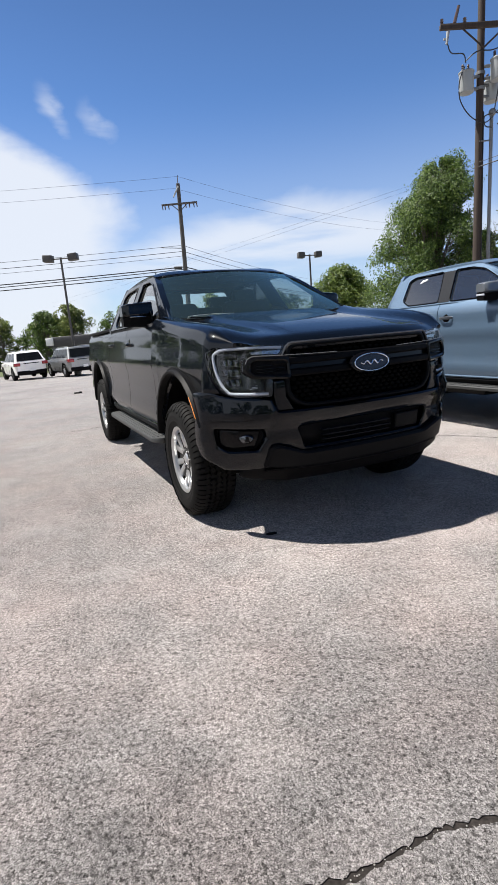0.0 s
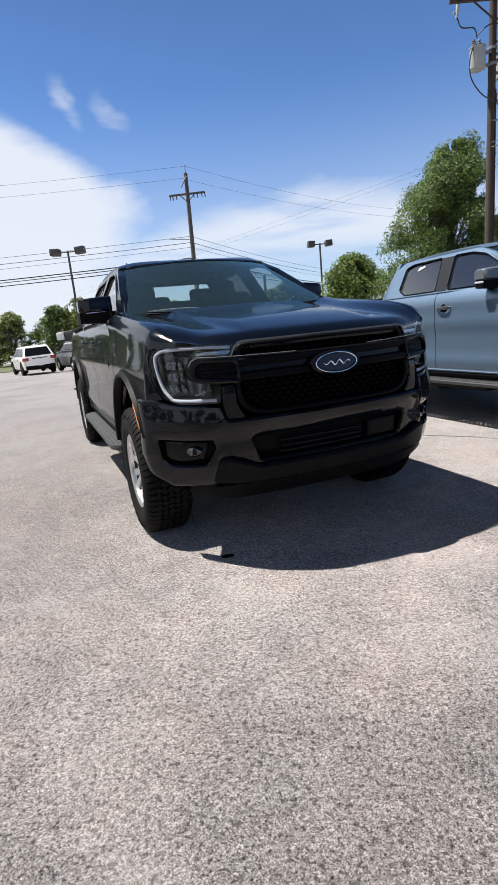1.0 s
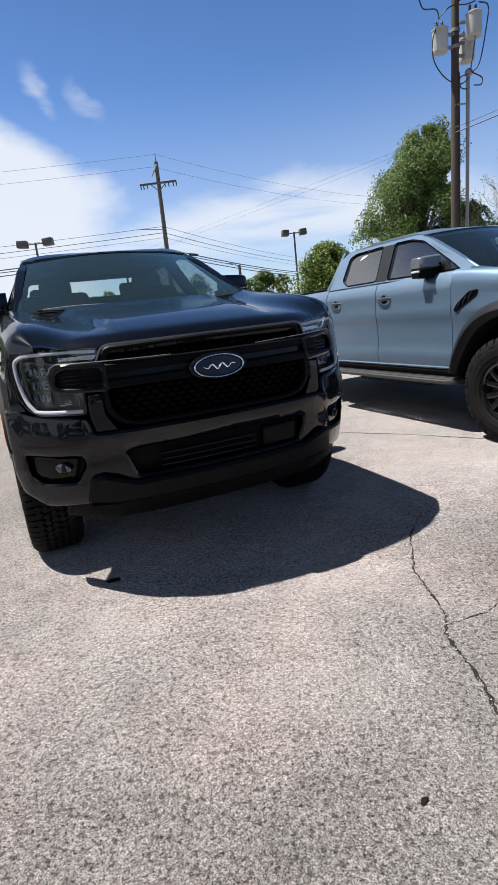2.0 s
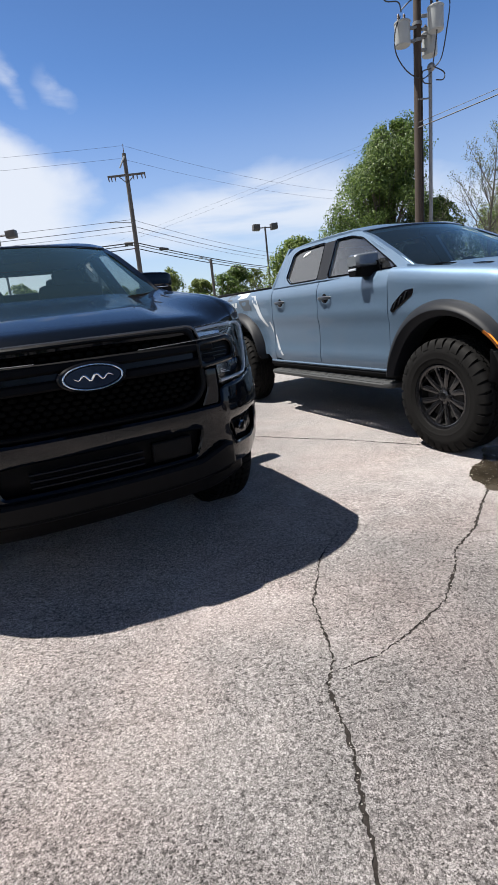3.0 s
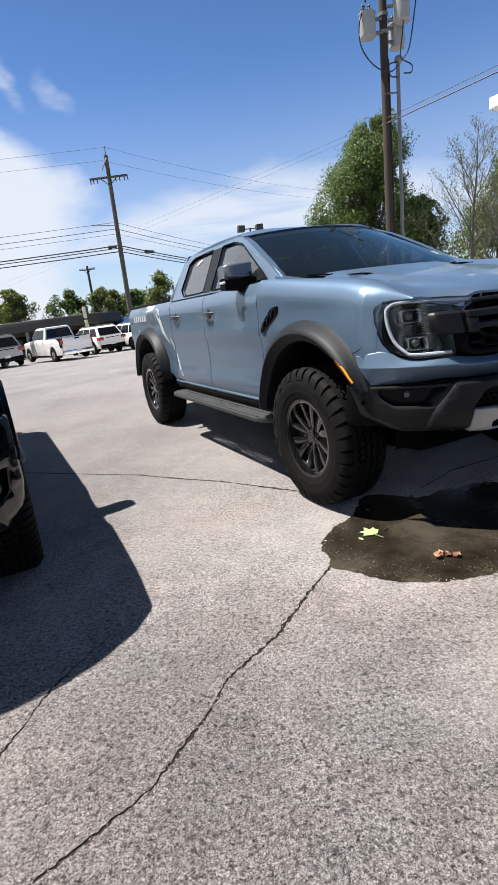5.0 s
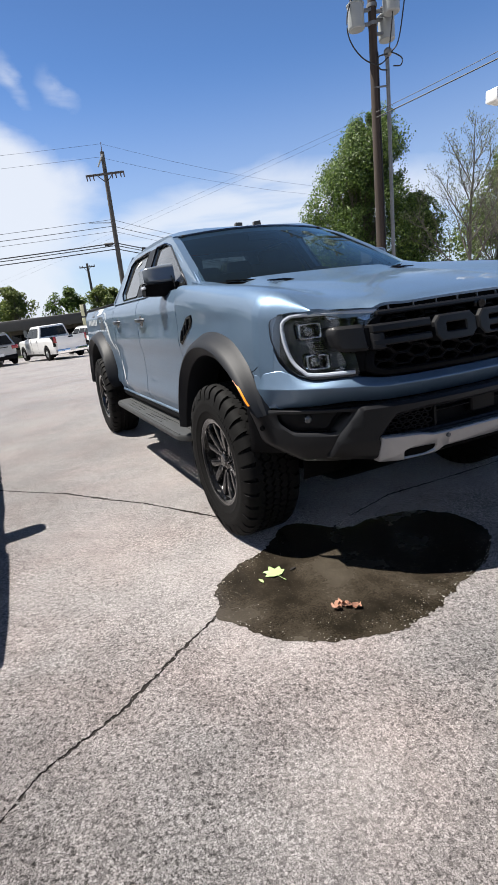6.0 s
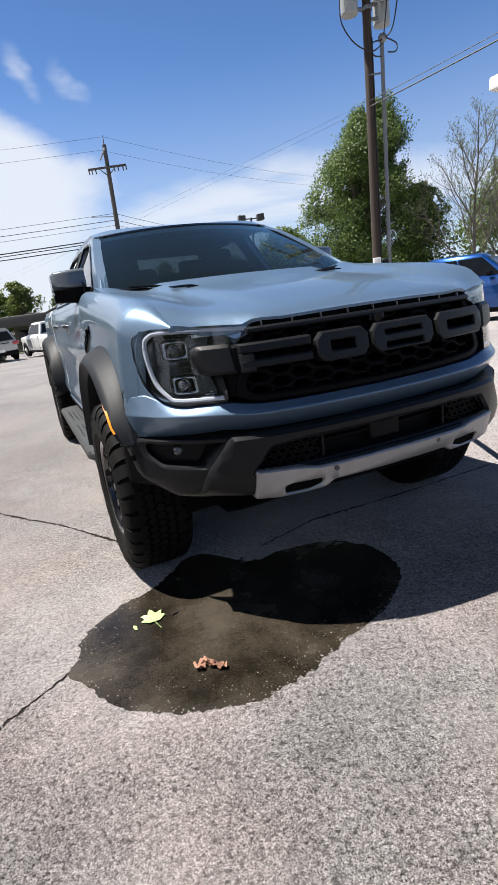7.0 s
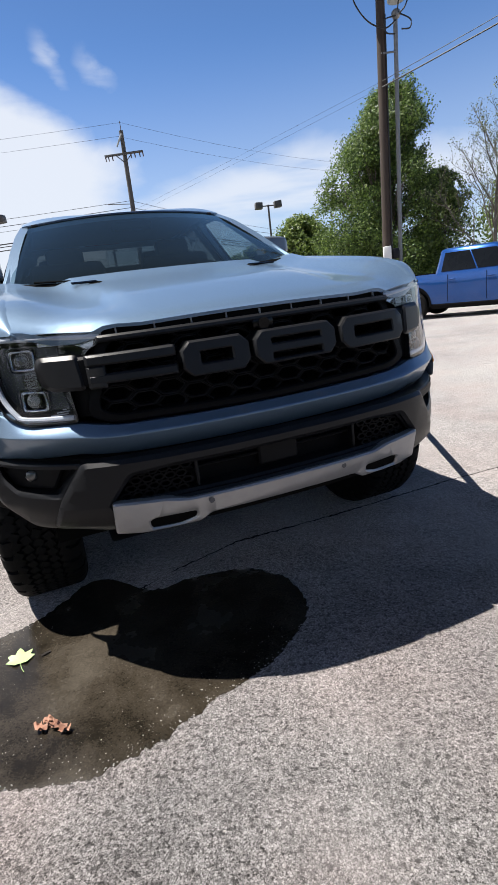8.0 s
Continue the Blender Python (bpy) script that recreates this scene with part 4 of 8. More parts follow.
        for x in (-0.75, -1.56, -2.3):
            br = bmesh.new()
            box(br, (x, sgn * (y0 - 0.07), 0.434), (0.05, 0.2, 0.02), 0.006)
            part("bracket", br, STEEL_DARK, step)
        # arch mouldings and wells
        if rap:
            flare(truck, 0.02, fz, fr, fr + 0.075, w - 0.006, 0.962, 24, 178, GREY_PLASTIC, sgn, True)
            flare(truck, -3.27, fz + 0.01, fr, fr + 0.085, w - 0.016, 0.962, 5, 178, GREY_PLASTIC, sgn, True)
        else:
            flare(truck, 0.02, fz, fr, fr + 0.045, w - 0.004, 0.909, 24, 176, PLASTIC, sgn)
            flare(truck, -3.27, fz + 0.01, fr, fr + 0.045, w - 0.014, 0.905, 4, 180, PLASTIC, sgn)
        wheel_well(truck, 0.02, fz, fr - 0.004, sgn)
        wheel_well(truck, -3.27, fz + 0.01, fr - 0.004, sgn)
        # side marker on the leading edge of the arch
        mk = bmesh.new()
        rows = []
        for a in linspace(30, 47, 7):
            q = radians(a)
            if rap:
                yb, ri = moulding_y(w - 0.006, 0.962, 24, a), arch_band(fr, fr + 0.075, a, True)[0]
                sec = ((-0.002, 0.04), (-0.003, 0.024), (0.004, 0.014), (0.032, 0.0), (0.036, 0.008))
            else:
                yb, ri = moulding_y(w - 0.004, 0.909, 24, a), fr
                sec = ((0.002, 0.012), (0.004, 0.0), (0.014, -0.0045), (0.02, -0.004), (0.022, 0.01))
            rows.append([(0.02 + (ri + d) * math.cos(q), sgn * (yb - dy), fz + (ri + d) * math.sin(q)) for d, dy in sec])
        grid(mk, rows)
        part("side_marker", mk, AMBER, truck)
        mirror(truck, sgn, paint if not rap else MIRROR_CAP, 0.875)
        if rap:
            # the joint between the wing and the bumper corner
            gap = bmesh.new()
            tube(gap, [(x, sgn * (yf(x, z) - 0.0006), z) for x, z in ((0.405, 0.888), (0.44, 0.898), (0.47, 0.912), (0.5, 0.928))], 0.0018, 5)
            part("panel_gap", gap, VOID, truck)
            vent = bmesh.new()
            vl = [(-0.32, 1.155), (-0.335, 1.105), (-0.545, 0.985), (-0.575, 1.005), (-0.54, 1.06), (-0.42, 1.145)]
            sheet(vent, rounded(vl, 0.015, 3), bev=0.006)
            for v in vent.verts:
                v.co = Vector((v.co.y, sgn * (yf(v.co.y, v.co.z) + 0.006 + v.co.x), v.co.z))
            flange(vent, (0, -sgn * 0.02, 0))
            vob = part("side_vent", vent, GLOSS_BLACK, truck)
            for k in range(3):
                sl = bmesh.new()
                x, z = -0.4 - 0.055 * k, 1.105 - 0.031 * k
                box(sl, (x, sgn * (yf(x, z) + 0.009), z), (0.011, 0.012, 0.07), 0.003, Matrix.Rotation(radians(28), 4, "Y"))
                part("slat", sl, GREY_PLASTIC, vob)

    # bonnet
    bm = bmesh.new()
    rear_x = lambda y: -0.28 - 0.19 * (abs(y) / 0.72) ** 2
    rows = []
    ys = linspace(-0.722, 0.722, 41)

    def hood_z(x, y):
        ay = abs(y)
        z = HOOD_Z(x) - 0.018 * min(1.0, ay / 0.6) ** 2.2
        z += 0.017 * (1 - smooth(0.34 + 0.1 * smooth(0.7, -0.3, x), 0.4 + 0.1 * smooth(0.7, -0.3, x), ay)) * smooth(0.78, 0.4, x)
        # the edges rise to meet the crown of the wings
        return z + (SHOULDER(min(x, 0.66)) - 0.003 - z) * smooth(0.5, 0.715, ay)
    us = [0, 0.012, 0.03, 0.06, 0.1, 0.16, 0.24, 0.34, 0.46, 0.6, 0.74, 0.88, 1.0]
    for u in us:
        row = []
        for y in ys:
            xf = NOSE(abs(y)) - 0.042
            x = xf + (rear_x(y) - xf) * u
            lip = (0.0275 if not rap else 0.002 + 0.0255 * smooth(0.45, 0.53, abs(y))) * (1 - smooth(0.6, 0.7, abs(y)))
            z = hood_z(min(x, 0.80), y) - lip * (1 - smooth(0, 0.1, u)) ** 2 + 0.02 * smooth(0.82, 1.0, u)
            row.append((x, y * (0.728 + 0.05 * smooth(0.2, -0.5, x)) / 0.722, z))
        rows.append(row)
    grid(bm, rows)
    flange(bm, lambda c: Vector((0, 0, -0.022 + (0.012 * (1 - smooth(0.45, 0.53, abs(c.y))) * smooth(0.6, 0.7, c.x) if rap else 0))))
    part("bonnet", bm, paint, truck)
    if rap:
        # a pair of black louvred vents near the windscreen
        for sgn in (-1, 1):
            vl = rounded([(-0.05, 0.34), (-0.02, 0.47), (-0.15, 0.5), (-0.17, 0.36)], 0.02, 3)
            q = bmesh.new()
            sheet(q, vl, bev=0.008)
            for v in q.verts:
                x, y = v.co.y, sgn * v.co.z
                v.co = Vector((x, y, hood_z(x, y) + 0.005 + v.co.x))
            flange(q, (0, 0, -0.02))
            vent = part("bonnet_vent", q, VOID, truck, "black louvred bonnet vent")
            for k in range(3):
                q = bmesh.new()
                x = -0.065 - 0.032 * k
                box(q, (x, sgn * 0.42, hood_z(x, 0.42) + 0.008), (0.012, 0.11, 0.006), 0.002)
                part("louvre", q, GLOSS_BLACK, vent)

    # windscreen, scuttle, wipers
    def screen(t, y):
        q = abs(y) / (0.735 - 0.155 * t)
        x = -0.2 - 0.86 * t - 0.2 * q * q * (1 - 0.42 * t)
        return Vector((x, y, 1.268 + 0.478 * t + 0.034 * q * q * (1 - t) - 0.03 * q * q * t + 0.03 * t * (1 - t)))
    bm = bmesh.new()
    grid(bm, [[screen(t, (0.735 - 0.155 * t) * s) for s in linspace(-1, 1, 21)] for t in linspace(0, 1, 12)])
    g = part("windscreen", bm, WINDSCREEN if not rap else TINTED_SCREEN, truck)
    g.visible_shadow = False
    bm = bmesh.new()
    rows = []
    for s in linspace(-1, 1, 21):
        a, b = screen(0, 0.735 * s), screen(0.02, 0.73 * s)
        rows.append([(rear_x(0.72 * s) + 0.03, 0.74 * s, hood_z(rear_x(0.72 * s), 0.72 * s) - 0.02), (a.x + 0.01, a.y, a.z - 0.012), (a.x, a.y, a.z + 0.003), (b.x + 0.004, b.y, b.z + 0.004)])
    grid(bm, rows)
    part("scuttle_panel", bm, VOID, truck)
    for y0, y1 in ((0.5, -0.08), (-0.12, -0.62)):
        bm = bmesh.new()
        a, b = screen(0.0, y0), screen(0.03, y1)
        tube(bm, [a + Vector((0.03, 0, 0.002)), (a + b) / 2 + Vector((0.03, 0, 0.006)), b + Vector((0.02, 0, 0.006))], 0.005, 6)
        part("wiper", bm, VOID, truck)
    bm = bmesh.new()
    rows = [[screen(1 - q, (0.735 - 0.155 * (1 - q)) * s) + Vector((0.003, 0, 0.003)) for s in linspace(-1, 1, 21)] for q in (0, 0.03)]
    grid(bm, rows)
    part("shade_band", bm, GLOSS_BLACK, truck)

    # roof
    bm = bmesh.new()
    roof_z = curve_of([(-1.06, 1.752), (-1.3, 1.788), (-1.7, 1.803), (-2.1, 1.79), (-2.33, 1.765), (-2.45, 1.715)])
    rows = []
    for t in linspace(0, 1, 16):
        row = []
        for s in linspace(-1, 1, 21):
            yy = 0.612 * s
            edge = screen(1, 0.58 * s).x
            x = edge + (-2.45 + 0.05 * s * s - edge) * t
            z = roof_z(x - 0.1 * s * s * (1 - t)) - 0.02 * s * s - 0.026 * abs(s) ** 7
            if t == 0:
                z = screen(1, 0.58 * s).z + 0.004
            row.append((x, yy, z))
        rows.append(row)
    grid(bm, rows)
    flange(bm, (0, 0, -0.045))
    part("roof", bm, paint, truck)
    lining = bmesh.new()
    box(lining, (-1.72, 0, 1.715), (1.15, 1.12, 0.02), 0.006)
    part("headlining", lining, CABIN, truck)
    if not rap:
        bm = bmesh.new()
        rod(bm, (-1.9, -0.42, 1.775), (-1.86, -0.42, 1.86), 0.008, 0.004)
        part("aerial", bm, PLASTIC, truck)
    bm = bmesh.new()
    for y in (0,):
        box(bm, (-2.465, 0, 1.73), (0.06, 0.3, 0.03), 0.01)
    part("high_brake_light", bm, RED_LENS, truck)
    # back of the cab
    bm = bmesh.new()
    out = [(-0.8, 0.95), (0.8, 0.95), (0.825, 1.32), (0.6, 1.745), (-0.6, 1.745), (-0.825, 1.32)]
    hole = rounded([(-0.62, 1.37), (0.62, 1.37), (0.53, 1.68), (-0.53, 1.68)], 0.05, 4)
    sheet(bm, out, [hole])
    for v in bm.verts:
        v.co.x = -2.51 + 0.045 * smooth(1.3, 1.75, v.co.z)
    flange(bm, (0.04, 0, 0))
    part("cab_back_panel", bm, paint, truck)
    bm = bmesh.new()
    sheet(bm, hole)
    for v in bm.verts:
        v.co.x = -2.498 + 0.045 * smooth(1.3, 1.75, v.co.z)
    g = part("rear_window", bm, TINTED if rap else WINDSCREEN, truck)
    g.visible_shadow = False
    # cabin
    bm = bmesh.new()
    grid(bm, [[(-0.34, -0.76, 1.24), (-0.34, 0.76, 1.24)], [(-0.62, -0.76, 1.285), (-0.62, 0.76, 1.285)], [(-0.86, -0.76, 1.25), (-0.86, 0.76, 1.25)], [(-0.9, -0.76, 0.9), (-0.9, 0.76, 0.9)]])
    part("dashboard", bm, DASH, truck)
    bm = bmesh.new()
    lathe(bm, [(0.17, -0.012), (0.185, 0.0), (0.17, 0.012), (0.158, 0.0), (0.17, -0.012)], 32)
    for v in bm.verts:
        v.co = Matrix.Rotation(radians(65), 4, "Z") @ Matrix.Rotation(radians(0), 4, "X") @ v.co
        v.co = Vector((-0.98 + 0.3 * v.co.z, 0.38 + math.hypot(v.co.x, v.co.y) * (1 if v.co.x >= 0 else -1), 1.2 + v.co.z))
    part("steering_wheel", bm, CABIN, truck)
    for y in (0.38, -0.38):
        seat(truck, -1.25, y)
    seat(truck, -2.02, 0, 1.35)
    bm = bmesh.new()
    box(bm, (-1.02, 0, 1.655), (0.03, 0.24, 0.06), 0.012)
    part("inside_mirror", bm, GLOSS_BLACK, truck)
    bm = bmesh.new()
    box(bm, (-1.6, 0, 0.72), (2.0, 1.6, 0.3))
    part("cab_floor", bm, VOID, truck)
    bm = bmesh.new()
    for s in (-1, 1):
        grid(bm, [[(x, s * 0.8, 0.8), (x, s * 0.815, 1.3)] for x in (-0.5, -2.48)])
    part("door_card", bm, CABIN, truck)
    if not rap:
        # raised sheet of paper that also stands in for its windscreen glare
        bm = bmesh.new()
        grid(bm, [[(-0.56 + 0.07 * t - 0.01 * q * q, -0.58 + 0.37 * q, 1.3 + 0.028 * t + 0.006 * math.sin(3 * q)) for q in linspace(0, 1, 6)] for t in linspace(0, 1, 4)])
        flange(bm, (0.001, 0, -0.002))
        part("paper_on_dashboard", bm, PAPER, truck)
    # load bed
    bm = bmesh.new()
    box(bm, (-3.35, 0, 0.86), (1.66, 1.5, 0.04))
    for s in (-1, 1):
        box(bm, (-3.35, s * 0.755, 1.08), (1.66, 0.04, 0.48))
    box(bm, (-2.54, 0, 1.08), (0.04, 1.5, 0.48))
    part("bed_liner", bm, PLASTIC, truck)
    bm = bmesh.new()
    box(bm, (-4.22, 0, 1.06), (0.06, 1.36, 0.52), 0.015)
    part("tailgate", bm, paint, truck)
    bm = bmesh.new()
    box(bm, (-4.27, 0, 0.66), (0.16, 1.6, 0.16), 0.03)
    part("rear_bumper", bm, GREY_PLASTIC, truck)
    for s in (-1, 1):
        bm = bmesh.new()
        box(bm, (-4.225, s * 0.745, 1.1), (0.06, 0.12, 0.36), 0.02)
        part("tail_light", bm, RED_LENS, truck)
    # chassis
    bm = bmesh.new()
    box(bm, (0.1, 0, 0.62), (1.1, 0.95, 0.3))
    box(bm, (-3.2, 0, 0.66), (2.0, 0.95, 0.2))
    for s in (-1, 1):
        box(bm, (-1.8, s * 0.42, 0.5), (4.6, 0.09, 0.16))
        rod(bm, (0, s * 0.3, 0.4), (0, s * 0.8, 0.4), 0.05, seg=10)
        rod(bm, (-3.27, s * 0.0, 0.4), (-3.27, s * 0.8, 0.4), 0.06, seg=10)
        rod(bm, (-0.25, s * 0.35, 0.44), (0, s * 0.76, 0.33), 0.035, seg=8)
    rod(bm, (-3.27, -0.15, 0.4), (-3.27, 0.15, 0.4), 0.15, seg=14)
    part("chassis", bm, STEEL_DARK, truck)
    # unseen underbody parts, added low to keep light off the ground below
    belly = bmesh.new()
    grid(belly, [[(x, y, z) for y in linspace(-0.56, 0.56, 5)] for x, z in ((0.66, 0.4), (0.5, 0.335), (-0.1, 0.3), (-0.75, 0.31), (-0.8, 0.45))])
    part("belly_guard", belly, STEEL_DARK, truck)
    for nm, c, d in (("gearbox", (-1.2, 0.05, 0.42), (1.0, 0.42, 0.26)), ("fuel_tank", (-1.75, -0.34, 0.43), (1.15, 0.5, 0.28)), ("cross_member", (-0.95, 0, 0.36), (0.12, 1.1, 0.1)), ("spare_wheel", (-4.0, 0, 0.5), (0.6, 0.62, 0.2))):
        q = bmesh.new()
        box(q, c, d, 0.04)
        part(nm, q, STEEL_DARK, truck)
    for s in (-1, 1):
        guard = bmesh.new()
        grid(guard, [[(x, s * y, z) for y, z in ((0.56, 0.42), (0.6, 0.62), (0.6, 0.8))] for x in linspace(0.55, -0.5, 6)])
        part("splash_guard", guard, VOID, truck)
    hub = 0.83 if rap else 0.79
    wid, r, rr = (0.27, 0.403, 0.236) if rap else (0.245, 0.384, 0.228)
    spots = [pose(x, s * (hub - 0.015), r - 0.003, 0, 17 * k, 180 if s > 0 else 0) for k, (x, s) in enumerate(((0.0, -1), (-3.27, -1), (0.0, 1), (-3.27, 1)))]
    wheel_set(truck, kind, r, wid, rr, hub, spots)
    (front_offroad if rap else front_roadgoing)(truck, paint)
    # lower the upper cab to its true height
    low = 0.885 if rap else 0.925
    for ob in truck.children:
        if ob.type == "MESH" and not ob.name.startswith(("door_mirror", "wheel", "seat", "bed", "tailgate")):
            for v in ob.data.vertices:
                if v.co.z > 1.33:
                    v.co.z = 1.33 + (v.co.z - 1.33) * low
    return truck


TINTED_SCREEN = pane("shaded_windscreen_glass", (0.5, 0.58, 0.6), 0.008, 0.016, 0.07, (0.82, 1.0, 0.95), (0.36, 0.5, 0.53))


def lamp_unit(truck, outline, drl, kind, sgn):
    """A headlamp: dark bowl, light guide, reflectors, clear cover."""
    ob = part("headlight", curved_plate(outline, nose, -0.095, 0.05, bev=0.0, sgn=sgn), LAMP_DARK, truck)
    rim = bmesh.new()
    n = len(outline)
    rows = []
    for i in range(n + 1):
        y, z = outline[i % n]
        rows.append([(nose(y, z) + q, sgn * y, z) for q in (0.002, -0.1)])
    grid(rim, rows)
    part("lamp_wall", rim, LAMP_DARK, ob)
    # light guide: a strip that follows a line of points
    bm = bmesh.new()
    f = [curve_of([(i, p[k]) for i, p in enumerate(drl)]) for k in (0, 1)]
    tube(bm, [(nose(f[0](u), f[1](u)) - 0.012, sgn * f[0](u), f[1](u)) for u in linspace(0, len(drl) - 1, 40)], 0.0085, 8)
    part("light_guide", bm, DRL, ob)
    if kind == "offroad":
        for z, y in ((1.04, 0.712), (0.917, 0.702)):
            fr = bmesh.new()
            lp = rounded([(y - 0.037, z - 0.031), (y + 0.037, z - 0.031), (y + 0.037, z + 0.031), (y - 0.037, z + 0.031)], 0.012, 3)
            inn = rounded([(y - 0.029, z - 0.024), (y + 0.029, z - 0.024), (y + 0.029, z + 0.024), (y - 0.029, z + 0.024)], 0.01, 3)
            fb = curved_plate(lp, nose, -0.04, 0.04, [inn], 0.003, sgn)
            pj = part("projector", fb, LENS_BOWL, ob)
            ball = bmesh.new()
            bmesh.ops.create_uvsphere(ball, u_segments=20, v_segments=12, radius=0.023, matrix=Matrix.Translation((nose(y, z) - 0.06, sgn * y, z)))
            part("projector_lens", ball, CHROME_DARK, pj)
        bm = bmesh.new()
        for k in range(5):
            z = 0.965 + 0.008 * k
            box(bm, (nose(0.68, z) - 0.05, sgn * 0.67, z), (0.03, 0.1, 0.003))
        part("cooling_fins", bm, GLOSS_BLACK, ob)
    else:
        for r_ in range(3):
            for c_ in range(3):
                y, z = 0.705 + 0.026 * c_, 0.905 + 0.055 * r_
                bowl = curved_plate(rounded([(y - 0.011, z - 0.02), (y + 0.011, z - 0.02), (y + 0.011, z + 0.02), (y - 0.011, z + 0.02)], 0.007, 2), nose, -0.05, 0.02, bev=0.009, sgn=sgn)
                part("reflector_cell", bowl, CRYSTAL, ob)
    for k in range(3):
        bm = bmesh.new()
        z = 0.872 + 0.007 * k
        box(bm, (nose(0.64, z) - 0.05, sgn * (0.64 - 0.012 * k), z), (0.012, 0.05 - 0.012 * k, 0.003))
        part("etched_mark", bm, DRL, ob)
    if kind == "offroad":
        bz = rounded([(0.6, 0.882), (0.735, 0.884), (0.775, 0.93), (0.786, 1.0), (0.786, 1.065), (0.765, 1.085), (0.6, 1.078), (0.62, 0.96)], 0.012, 3)
        hs = [rounded([(y - 0.04, z - 0.034), (y + 0.04, z - 0.034), (y + 0.04, z + 0.034), (y - 0.04, z + 0.034)], 0.012, 3) for z, y in ((1.04, 0.712), (0.917, 0.702))]
    else:
        bz = rounded([(0.585, 0.858), (0.742, 0.866), (0.78, 0.91), (0.79, 0.98), (0.79, 1.055), (0.765, 1.074), (0.6, 1.04), (0.6, 0.94)], 0.012, 3)
        hs = [rounded([(0.685, 0.875), (0.775, 0.885), (0.778, 1.05), (0.69, 1.05)], 0.012, 3)]
    part("lamp_bezel", curved_plate(bz, nose, -0.055, 0.03, hs, 0.004, sgn), LAMP_BEZEL, ob)
    # clear cover over all
    cover = part("lamp_cover", curved_plate(outline, nose, 0.0, 0.004, bev=0.0, sgn=sgn), CLEAR, ob)
    cover.visible_shadow = False
    return ob


CHROME_DARK = simple("smoked_glass_ball", (0.05, 0.055, 0.06), 0.06, 0.3, 0.1, 20, coat=1.0)


def bar(truck, name, y0, y1, z0, z1, off, depth, mat, sgn=1, bev=0.006, r=0.01, parent=None, label=""):
    return part(name, curved_plate(rounded([(y0, z0), (y1, z0), (y1, z1), (y0, z1)], r, 3), nose, off, depth, bev=bev, sgn=sgn), mat, parent or truck, label)


